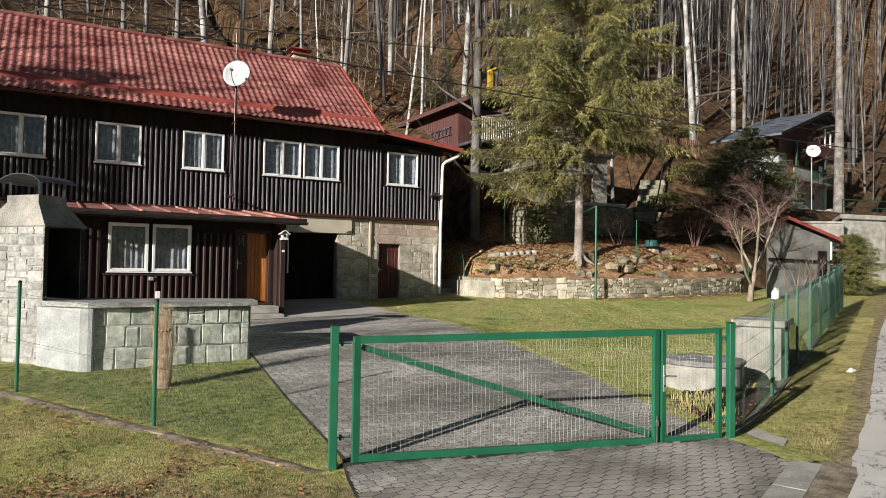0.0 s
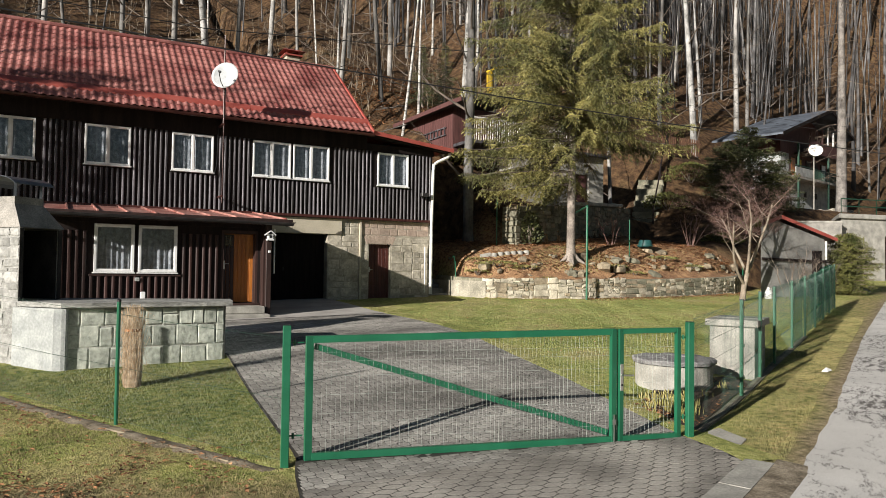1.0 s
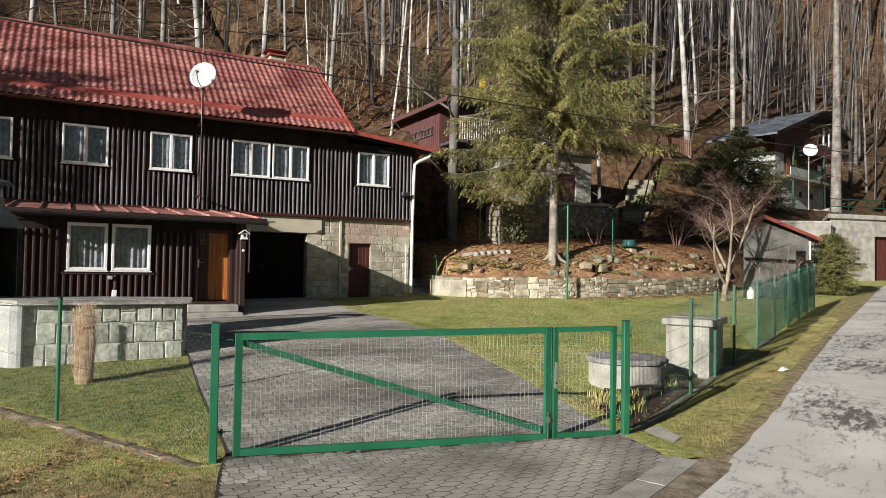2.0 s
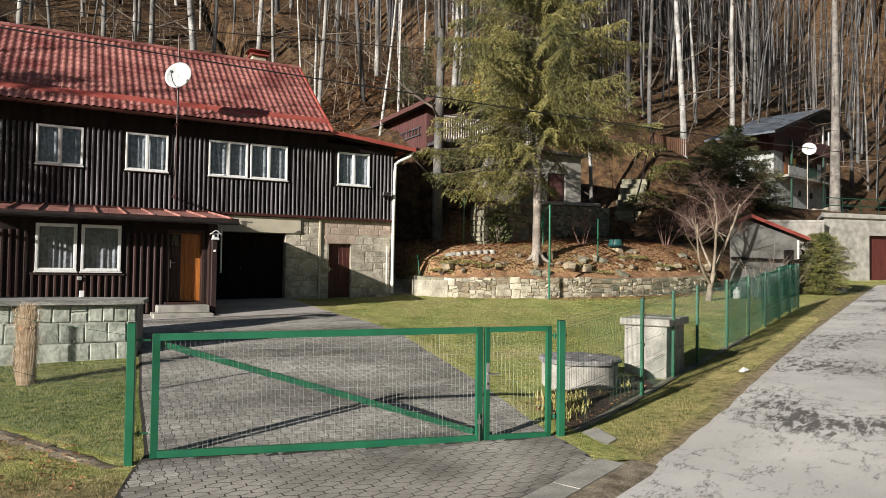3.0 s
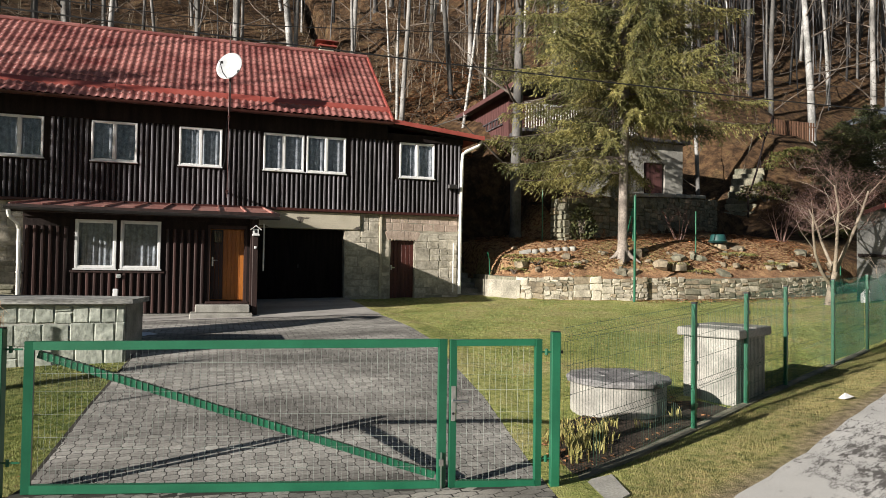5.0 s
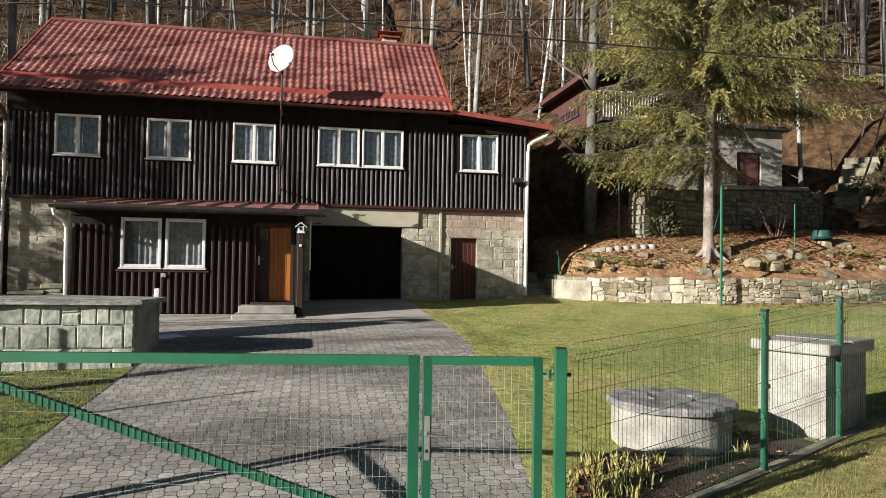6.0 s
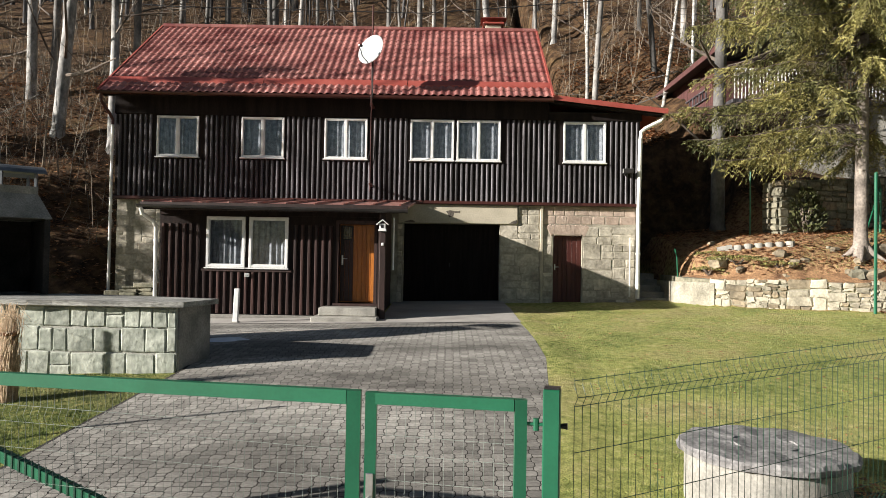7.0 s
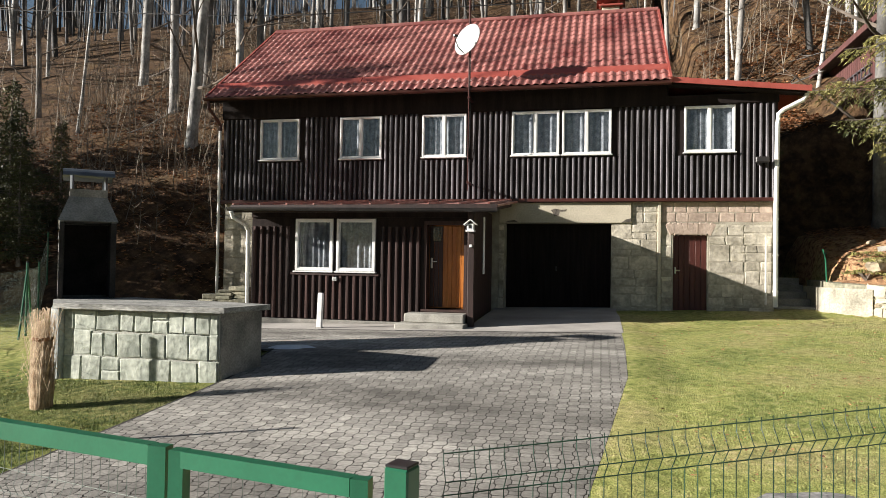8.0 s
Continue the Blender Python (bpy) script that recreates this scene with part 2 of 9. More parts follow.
soil = material("dark_bed_soil", (0.025, 0.018, 0.013), (0.07, 0.048, 0.032), 5, 0.95, bump=1.0, fine=40, depth=0.03, speck=0.5)
bark_grey = material("grey_beech_bark", (0.065, 0.061, 0.056), (0.26, 0.25, 0.235), 1.2, 0.85, bump=0.7, fine=14, depth=0.012, stretch=(1, 1, 0.6), vary=0.5, speck=0.35)
bark_pale = material("pale_beech_bark", (0.12, 0.118, 0.112), (0.42, 0.41, 0.39), 1.8, 0.8, bump=0.6, fine=12, depth=0.012, stretch=(1, 1, 0.6), vary=0.1, speck=0.4)
bark_birch = material("white_birch_bark", (0.22, 0.21, 0.195), (0.54, 0.525, 0.49), 2.5, 0.75, bump=0.5, fine=10, depth=0.01, stretch=(0.5, 0.5, 2.2), vary=0.15, speck=0.5)
bark_spruce = material("spruce_bark", (0.12, 0.10, 0.085), (0.29, 0.25, 0.215), 2.4, 0.9, bump=0.9, fine=16, depth=0.02, speck=0.4)
twig_brown = material("brown_twigs", (0.055, 0.042, 0.034), (0.19, 0.155, 0.125), 1.5, 0.85, bump=0.0, speck=0.2, vary=0.25)
twig_red = material("reddish_maple_twigs", (0.12, 0.065, 0.055), (0.25, 0.16, 0.135), 2, 0.8, bump=0.0, speck=0.2)
bark_tan = material("tan_maple_bark", (0.15, 0.12, 0.09), (0.30, 0.25, 0.19), 3, 0.85, bump=0.5, fine=20, speck=0.3)


def asphalt_material():
    """Pale worn asphalt with long darker patches, cracks and grit."""
    mt = material("worn_asphalt", (0.42, 0.405, 0.38), (0.56, 0.54, 0.51), 0.7, 0.85, bump=0.7, fine=130, depth=0.004, speck=0.3)
    nt = mt.node_tree
    n, ln = nt.nodes, nt.links.new
    bs = n["Principled BSDF"]
    hsv = [x for x in n if x.type == "HUE_SAT"][0]
    geo = [x for x in n if x.type == "NEW_GEOMETRY"][0]
    mp = n.new("ShaderNodeMapping")
    mp.inputs["Rotation"].default_value = (0, 0, radians(-27))
    ln(geo.outputs["Position"], mp.inputs[0])
    st = n.new("ShaderNodeMapping")
    st.inputs["Scale"].default_value = (0.5, 1.5, 1)
    ln(mp.outputs[0], st.inputs[0])
    t = n.new("ShaderNodeTexNoise")
    t.inputs["Scale"].default_value, t.inputs["Detail"].default_value, t.inputs["Roughness"].default_value = 6.0, 12, 0.78
    ln(st.outputs[0], t.inputs[0])
    where = n.new("ShaderNodeTexNoise")
    where.inputs["Scale"].default_value, where.inputs["Detail"].default_value = 0.42, 2
    ln(mp.outputs[0], where.inputs[0])
    both = n.new("ShaderNodeMath")
    both.operation = "MULTIPLY_ADD"
    both.inputs[1].default_value = 0.75
    ln(where.outputs["Fac"], both.inputs[0]), ln(t.outputs["Fac"], both.inputs[2])
    r = n.new("ShaderNodeValToRGB")
    r.color_ramp.elements[0].position, r.color_ramp.elements[1].position = 0.99, 1.0
    ln(both.outputs[0], r.inputs[0])
    warp = n.new("ShaderNodeVectorMath")
    warp.operation = "MULTIPLY_ADD"
    warp.inputs[1].default_value = (0.9, 0.9, 0.9)
    ln(t.outputs["Color"], warp.inputs[0]), ln(geo.outputs["Position"], warp.inputs[2])
    v = n.new("ShaderNodeTexVoronoi")
    v.feature = "DISTANCE_TO_EDGE"
    v.inputs["Scale"].default_value = 2.3
    ln(warp.outputs[0], v.inputs[0])
    lt = n.new("ShaderNodeMath")
    lt.operation = "LESS_THAN"
    lt.inputs[1].default_value = 0.028
    ln(v.outputs["Distance"], lt.inputs[0])
    gt = n.new("ShaderNodeMath")
    gt.operation = "GREATER_THAN"
    gt.inputs[1].default_value = 0.875
    ln(both.outputs[0], gt.inputs[0])
    cr = n.new("ShaderNodeMath")
    cr.operation = "MULTIPLY"
    ln(lt.outputs[0], cr.inputs[0]), ln(gt.outputs[0], cr.inputs[1])
    mx = n.new("ShaderNodeMath")
    mx.operation = "MAXIMUM"
    ln(r.outputs[0], mx.inputs[0]), ln(cr.outputs[0], mx.inputs[1])
    m = n.new("ShaderNodeMix")
    m.data_type = "RGBA"
    ln(mx.outputs[0], m.inputs[0]), ln(hsv.outputs[0], m.inputs[6])
    m.inputs[7].default_value = (0.105, 0.096, 0.088, 1)
    ln(m.outputs[2], bs.inputs["Base Color"])
    return mt


asphalt = asphalt_material()


# ---- the lie of the land ----
def smooth(a, b, x):
    t = np.clip((x - a) / (b - a), 0, 1)
    return t * t * (3 - 2 * t)


def front_line(x):
    """The y of the gate and of the roadside fence."""
    return np.interp(x, [-60, 5.0, 9.8, 31.0, 42.0, 120.0], [8.0, -14.73, -15.85, -4.8, -2.4, -1.5])


def wall_line(x):
    """The y of the foot of the hill, and of the low stone wall in front of the spruce."""
    return np.interp(x, [-60, -4, -0.6, 0, 14.4, 15.4, 15.6, 16.2, 17.4, 19.5, 23, 27, 30, 40, 60, 120],
                     [-6, -1.5, 0.0, 8.6, 8.6, 3.0, 0.1, -0.85, -1.6, -2.2, -2.7, -2.6, -1.4, 0.6, 1.6, 4])


def ground_z(x, y):
    x, y = np.asarray(x, float), np.asarray(y, float)
    fl = np.where(x < 5, -14.73 + (5 - x) * 0.25, front_line(np.maximum(x, 5)))
    yy = np.maximum(y, fl)
    z = 0.03 + 0.061 * (yy + 15.3) + 0.024 * (np.clip(x, -6, 90) - 7) + 0.012 * np.clip(y - fl, -8, 0)
    z = np.where(yy > 0.5, z - 0.061 * (yy - 0.5), z)
    # the yard swells between the gate and the house
    z = z + np.interp(yy, [-15.2, -11, -9.2, -7.4, -5.5, -3.5, 0], [0, 0.115, 0.185, 0.185, 0.115, 0.03, 0]) * (1 - smooth(12, 19, x)) * smooth(-8, -2, x)
    wl = wall_line(x)
    d = y - wl
    east = smooth(15.0, 15.6, x)
    # bed behind the low wall, upper wall, then the wooded slope
    bed = 0.76 * smooth(0.45, 0.8, d) + 0.40 * np.clip(d, 0, 2.5) + 0.14 * np.clip(d - 2.5, 0, 30)
    up = np.interp(x, [15.5, 17.9, 19.0, 23.9, 29.8, 60], [4.1, 3.4, 1.3, 3.05, 6.2, 12])
    shelf = 2.6 * smooth(19.0, 20.0, x) * (1 - smooth(30, 34, x))
    step = smooth(up - 0.12, up + 0.06, y) * 1.35 * smooth(19.2, 20.2, x) * (1 - smooth(29, 33, x))
    bank = 0.60 * np.clip(y - up - shelf, 0, 7.5) + 0.32 * np.clip(y - up - shelf - 7.5, 0, 90) + 0.26 * np.clip(y - 28, 0, 70)
    far = smooth(30, 38, x)
    steep = 0.5 + 0.72 * np.clip(d, 0, 26) + 0.52 * np.clip(d - 26, 0, 90)
    flat = 0.5 + 0.72 * np.clip(d, 0, 5.2) + 0.12 * np.clip(d - 5.2, 0, 10.5) + 0.98 * np.clip(d - 15.7, 0, 55) + 0.6 * np.clip(d - 70, 0, 90) + 22.0 * smooth(95, 135, x) * smooth(10, 40, d)
    wide = smooth(40.5, 46.0, x)
    steep = steep * (1 - wide) + flat * wide
    zr = z + np.where(d > 0, (bed + step + bank) * (1 - far) + steep * far, 0)
    bank_l = 0.62 * np.clip(d, 0, 14) + 0.47 * np.clip(d - 14, 0, 90)
    yard = 2.6 * smooth(8.6, 9.2, y) + 0.74 * np.clip(y - 8.6, 0, 4.2) + 0.48 * np.clip(y - 12.8, 0, 90) + 0.16 * np.clip(y - 26, 0, 60)
    house = smooth(-1.6, -0.2, x) * (1 - smooth(14.6, 15.4, x))
    zl = z + np.where(d > 0, bank_l, 0) * (1 - house) + np.where(y > 8.6, yard, 0) * house
    out = zl * (1 - east) + zr * east
    # cut beside the house, with a steep bank at its back
    cut = smooth(14.7, 15.2, x) * (1 - smooth(18.3, 18.9, x))
    out = out + cut * (1.15 * smooth(6.35, 6.65, y) * (1 - smooth(7.0, 9.5, y)) - 1.7 * smooth(3.4, 4.6, y) * (1 - smooth(6.35, 6.65, y)))
    # far off the slope flattens out, sooner to the west
    cap = np.interp(x, [-32, -14, 2, 60, 100], [31, 40, 60, 66, 105]) + 0.05 * (np.hypot(x - 10, y) - 60)
    out = np.where(out > cap - 6, cap - 6 + 6 * (1 - np.exp(-np.maximum(out - cap + 6, 0) / 6)), out)
    return out


def gz(x, y):
    return float(ground_z(x, y))


def roughness_of(x, y):
    """Uneven ground: humps, small hollows and the roots of trees."""
    flat = [(a, c) for a, c in zip(x.reshape(-1), y.reshape(-1))]
    out = [0.42 * noise.noise(Vector((a * 0.22, c * 0.22, 3.1))) + 0.15 * noise.noise(Vector((a * 0.7, c * 0.7, 7.7))) + 0.12 * noise.noise(Vector((a * 1.9, c * 1.9, 1.3))) + 0.06 * noise.noise(Vector((a * 4.1, c * 4.1, 2.2))) + 0.5 * noise.noise(Vector((a * 0.09, c * 0.42, 5.5))) * min(1.0, max(0.0, (c - 9) / 6)) for a, c in flat]
    return np.array(out).reshape(x.shape)


xs = np.concatenate([np.linspace(-420, -70, 12), np.linspace(-65, -15, 26), np.arange(-13, 34, 0.3), np.linspace(35, 110, 70), np.linspace(125, 420, 10)])
ys = np.concatenate([np.linspace(-420, -60, 8), np.linspace(-52, -24, 8), np.arange(-22, 14, 0.3), np.arange(14.3, 40, 0.45), np.linspace(41, 110, 60), np.linspace(125, 420, 10)])
GX, GY = np.meshgrid(xs, ys)
GZ = ground_z(GX, GY)
hill = smooth(0.3, 2.5, GY - wall_line(GX))
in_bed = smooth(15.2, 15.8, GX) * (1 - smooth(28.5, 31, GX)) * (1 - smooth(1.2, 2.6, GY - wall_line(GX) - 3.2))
GZ = GZ + roughness_of(GX, GY) * hill * (1 - 0.8 * in_bed)
# bumps of the turf, away from paving and road
turf = 0.012 * np.sin(5.1 * GX + 1.3 * GY) * np.sin(4.3 * GY) 
GZ = GZ + turf * (1 - hill)
nx, ny = len(xs), len(ys)
idx = np.arange(nx * ny).reshape(ny, nx)
quads = np.stack([idx[:-1, :-1], idx[:-1, 1:], idx[1:, 1:], idx[1:, :-1]], -1).reshape(-1, 4)
gme = bpy.data.meshes.new("ground")
gme.from_pydata(np.stack([GX, GY, GZ], -1).reshape(-1, 3).tolist(), [], quads.tolist())
gme.polygons.foreach_set("use_smooth", [True] * len(gme.polygons))
litter = np.clip(smooth(-0.25, 0.15, GY - wall_line(GX)), 0, 1)
# dry trodden verge outside the fence
out_side = smooth(0.1, 0.9, front_line(GX) - GY)
ROAD_N = [(-30, -31.5), (2.0, -21.6), (8.9, -17.75), (12.6, -15.95), (20, -12.0), (31, -6.5), (36, -3.9), (39.5, -2.2), (44, -1.9), (70, -2.6)]
road_gap = GY - np.interp(GX, [p[0] for p in ROAD_N], [p[1] for p in ROAD_N])
dirt = np.maximum(1 - smooth(-0.05, 0.42, road_gap), 0.42 * (1 - smooth(5.2, 5.8, GX)) * out_side)
lr = gme.attributes.new("dirt", "FLOAT", "POINT")
lr.data.foreach_set("value", dirt.reshape(-1).astype(np.float32))
la = gme.attributes.new("litter", "FLOAT", "POINT")
la.data.foreach_set("value", litter.reshape(-1).astype(np.float32))
ld = gme.attributes.new("dry", "FLOAT", "POINT")
ld.data.foreach_set("value", out_side.reshape(-1).astype(np.float32))


mossy = smooth(0.0, 0.5, GY - np.interp(GX, [-3, 0.55, 5.0], [-5.0, -8.2, -14.7])) * (1 - smooth(5.4, 5.7, GX)) * (1 - smooth(-8.9, -8.2, GY))
lm = gme.attributes.new("moss", "FLOAT", "POINT")
lm.data.foreach_set("value", mossy.reshape(-1).astype(np.float32))
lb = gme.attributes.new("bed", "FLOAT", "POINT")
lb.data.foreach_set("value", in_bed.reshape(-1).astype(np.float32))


def gz_hill(x, y):
    """The height of the uneven hillside."""
    return gz(x, y) + float(roughness_of(np.array([x]), np.array([y]))[0] * smooth(0.3, 2.5, y - float(wall_line(x))))


def ground_material():
    mt = bpy.data.materials.new("lawn_and_leaf_litter")
    mt.use_nodes = True
    nt = mt.node_tree
    n, ln = nt.nodes, nt.links.new
    bs = n["Principled BSDF"]
    bs.inputs["Roughness"].default_value = 0.95
    bs.inputs["Specular IOR Level"].default_value = 0.15
    geo = n.new("ShaderNodeNewGeometry")

    def noise_tex(scale, detail=5):
        t = n.new("ShaderNodeTexNoise")
        t.inputs["Scale"].default_value, t.inputs["Detail"].default_value = scale, detail
        ln(geo.outputs["Position"], t.inputs[0])
        return t

    def ramp(src, stops):
        r = n.new("ShaderNodeValToRGB")
        el = r.color_ramp.elements
        el[0].position, el[0].color = stops[0][0], (*stops[0][1], 1)
        el[1].position, el[1].color = stops[-1][0], (*stops[-1][1], 1)
        for p, c in stops[1:-1]:
            e = el.new(p)
            e.color = (*c, 1)
        ln(src, r.inputs[0])
        return r

    def mix(fac, a, b, kind="MIX"):
        m = n.new("ShaderNodeMix")
        m.data_type, m.blend_type = "RGBA", kind
        if isinstance(fac, float):
            m.inputs[0].default_value = fac
        else:
            ln(fac, m.inputs[0])
        ln(a, m.inputs[6]), ln(b, m.inputs[7])
        return m.outputs[2]

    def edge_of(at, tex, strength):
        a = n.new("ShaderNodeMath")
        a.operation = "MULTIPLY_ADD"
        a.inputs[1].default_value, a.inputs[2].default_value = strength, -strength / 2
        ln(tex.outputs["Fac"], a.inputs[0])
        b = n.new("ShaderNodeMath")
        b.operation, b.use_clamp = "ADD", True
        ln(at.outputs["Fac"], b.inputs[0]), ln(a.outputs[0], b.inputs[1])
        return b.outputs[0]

    patch, grain, tuft = noise_tex(0.6), noise_tex(9.0), noise_tex(55.0, 3)
    lawn = ramp(patch.outputs["Fac"], [(0.34, (0.13, 0.165, 0.045)), (0.48, (0.29, 0.305, 0.09)), (0.62, (0.50, 0.43, 0.19))]).outputs[0]
    lawn_b = ramp(grain.outputs["Fac"], [(0.32, (0.07, 0.10, 0.025)), (0.46, (0.27, 0.29, 0.085)), (0.58, (0.38, 0.37, 0.13)), (0.70, (0.56, 0.48, 0.24))]).outputs[0]
    lawn = mix(0.5, lawn, lawn_b)
    dry = ramp(grain.outputs["Fac"], [(0.30, (0.08, 0.085, 0.028)), (0.46, (0.23, 0.21, 0.08)), (0.58, (0.33, 0.265, 0.12)), (0.72, (0.46, 0.35, 0.19))]).outputs[0]
    leaf = ramp(grain.outputs["Fac"], [(0.3, (0.02, 0.012, 0.008)), (0.48, (0.06, 0.035, 0.02)), (0.6, (0.115, 0.068, 0.037)), (0.74, (0.24, 0.155, 0.09))]).outputs[0]
    leaf2 = ramp(patch.outputs["Fac"], [(0.35, (0.03, 0.019, 0.012)), (0.55, (0.10, 0.058, 0.031)), (0.7, (0.065, 0.066, 0.024))]).outputs[0]
    clump = ramp(noise_tex(2.4, 6).outputs["Fac"], [(0.36, (0.012, 0.009, 0.006)), (0.5, (0.075, 0.043, 0.022)), (0.62, (0.17, 0.10, 0.05)), (0.74, (0.08, 0.078, 0.028))]).outputs[0]
    leaf = mix(0.4, leaf, leaf2)
    leaf = mix(0.5, leaf, clump)
    # orange litter of the bed, also lightened for the sun lying on it
    sunlit_leaf = ramp(grain.outputs["Fac"], [(0.3, (0.085, 0.048, 0.026)), (0.43, (0.25, 0.14, 0.075)), (0.56, (0.42, 0.26, 0.145)), (0.70, (0.33, 0.29, 0.11))]).outputs[0]
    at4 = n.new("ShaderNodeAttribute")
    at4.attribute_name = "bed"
    leaf = mix(edge_of(at4, patch, 0.5), leaf, sunlit_leaf)
    at1, at2 = n.new("ShaderNodeAttribute"), n.new("ShaderNodeAttribute")
    at1.attribute_name, at2.attribute_name = "litter", "dry"

    def edge(at, strength):
        a = n.new("ShaderNodeMath")
        a.operation = "MULTIPLY_ADD"
        a.inputs[1].default_value, a.inputs[2].default_value = strength, -strength / 2
        ln(patch.outputs["Fac"], a.inputs[0])
        b = n.new("ShaderNodeMath")
        b.operation, b.use_clamp = "ADD", True
        ln(at.outputs["Fac"], b.inputs[0]), ln(a.outputs[0], b.inputs[1])
        return b.outputs[0]

    at5 = n.new("ShaderNodeAttribute")
    at5.attribute_name = "moss"
    moss = ramp(grain.outputs["Fac"], [(0.32, (0.05, 0.075, 0.016)), (0.5, (0.14, 0.165, 0.04)), (0.7, (0.27, 0.26, 0.085))]).outputs[0]
    lawn = mix(at5.outputs["Fac"], lawn, moss)
    col = mix(edge(at2, 1.6), lawn, dry)
    at3 = n.new("ShaderNodeAttribute")
    at3.attribute_name = "dirt"
    bare = ramp(grain.outputs["Fac"], [(0.3, (0.12, 0.09, 0.06)), (0.5, (0.23, 0.18, 0.12)), (0.7, (0.34, 0.28, 0.20))]).outputs[0]
    col = mix(edge(at3, 1.0), col, bare)
    col = mix(at1.outputs["Fac"], col, leaf)
    shade = n.new("ShaderNodeMapRange")
    shade.inputs["From Min"].default_value, shade.inputs["From Max"].default_value = 0.25, 0.75
    shade.inputs["To Min"].default_value, shade.inputs["To Max"].default_value = 0.66, 1.5
    ln(tuft.outputs["Fac"], shade.inputs[0])
    sc = n.new("ShaderNodeVectorMath")
    sc.operation = "SCALE"
    ln(col, sc.inputs[0]), ln(shade.outputs[0], sc.inputs["Scale"])
    ln(sc.outputs[0], bs.inputs["Base Color"])
    bp = n.new("ShaderNodeBump")
    bp.inputs["Strength"].default_value, bp.inputs["Distance"].default_value = 0.9, 0.05
    add = n.new("ShaderNodeMath")
    add.operation = "ADD"
    ln(grain.outputs["Fac"], add.inputs[0]), ln(tuft.outputs["Fac"], add.inputs[1])
    ln(add.outputs[0], bp.inputs["Height"]), ln(bp.outputs[0], bs.inputs["Normal"])
    return mt


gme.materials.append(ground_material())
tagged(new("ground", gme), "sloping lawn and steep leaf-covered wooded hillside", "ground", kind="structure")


def sheet(name, poly_or_rows, lift, mt, label, category, nu=40, nv=8, kind="structure", wobble=0.0):
    """A strip between two edge lines, laid on the ground."""
    a, c = poly_or_rows
    a, c = np.array(a, float), np.array(c, float)

    def along(p, k):
        s = np.concatenate([[0], np.cumsum(np.hypot(*np.diff(p, axis=0).T))])
        w = np.linspace(0, s[-1], k)
        return np.stack([np.interp(w, s, p[:, 0]), np.interp(w, s, p[:, 1])], -1)

    pa, pc = along(a, nu), along(c, nu)
    if wobble:
        q = np.arange(nu)
        pa[:, 1] += wobble * (np.sin(1.9 * q) + 0.7 * np.sin(4.3 * q + 1) + 0.5 * np.sin(0.7 * q))
    mb = MB()
    vs = []
    for j in range(nv):
        k = j / (nv - 1)
        p = pa * (1 - k) + pc * k
        zz = ground_z(p[:, 0], p[:, 1]) + lift
        vs += [(x, y, z) for (x, y), z in zip(p, zz)]
    # skirt down into the soil on all sides
    n = len(vs)
    fs = [(j * nu + i, j * nu + i + 1, (j + 1) * nu + i + 1, (j + 1) * nu + i) for j in range(nv - 1) for i in range(nu - 1)]
    ring = list(range(nu)) + [j * nu + nu - 1 for j in range(1, nv)] + list(range(nv * nu - 2, (nv - 1) * nu - 1, -1)) + [j * nu for j in range(nv - 2, 0, -1)]
    vs += [(vs[i][0], vs[i][1], vs[i][2] - 0.2) for i in ring]
    for k in range(len(ring)):
        q = (k + 1) % len(ring)
        fs.append((ring[k], ring[q], n + q, n + k))
    mb.add(vs, fs)
    return solid(name, mb, mt, label, category, kind, smooth=False)


road_n = ROAD_N
road_s = [(-28, -38), (3.9, -25.6), (11.0, -21.9), (14.6, -20.1), (22, -16.1), (33, -10.6), (41, -8.6), (70, -7.8)]
sheet("road", (road_n, road_s), 0.022, asphalt, "worn pale grey asphalt lane with patches", "road", 330, 10, wobble=0.012)


# ---- the house: stone ground floor, dark timber upper floor, red tile roof ----
HX0, HX1, HY1 = -0.1, 14.45, 7.6
WOOD_Z, EAVE_Z = 3.82, 6.62
house = thing("house", (7, 3.5, 0.9), "two-storey house with dark timber, stone ground floor, red tiled roof", "house")


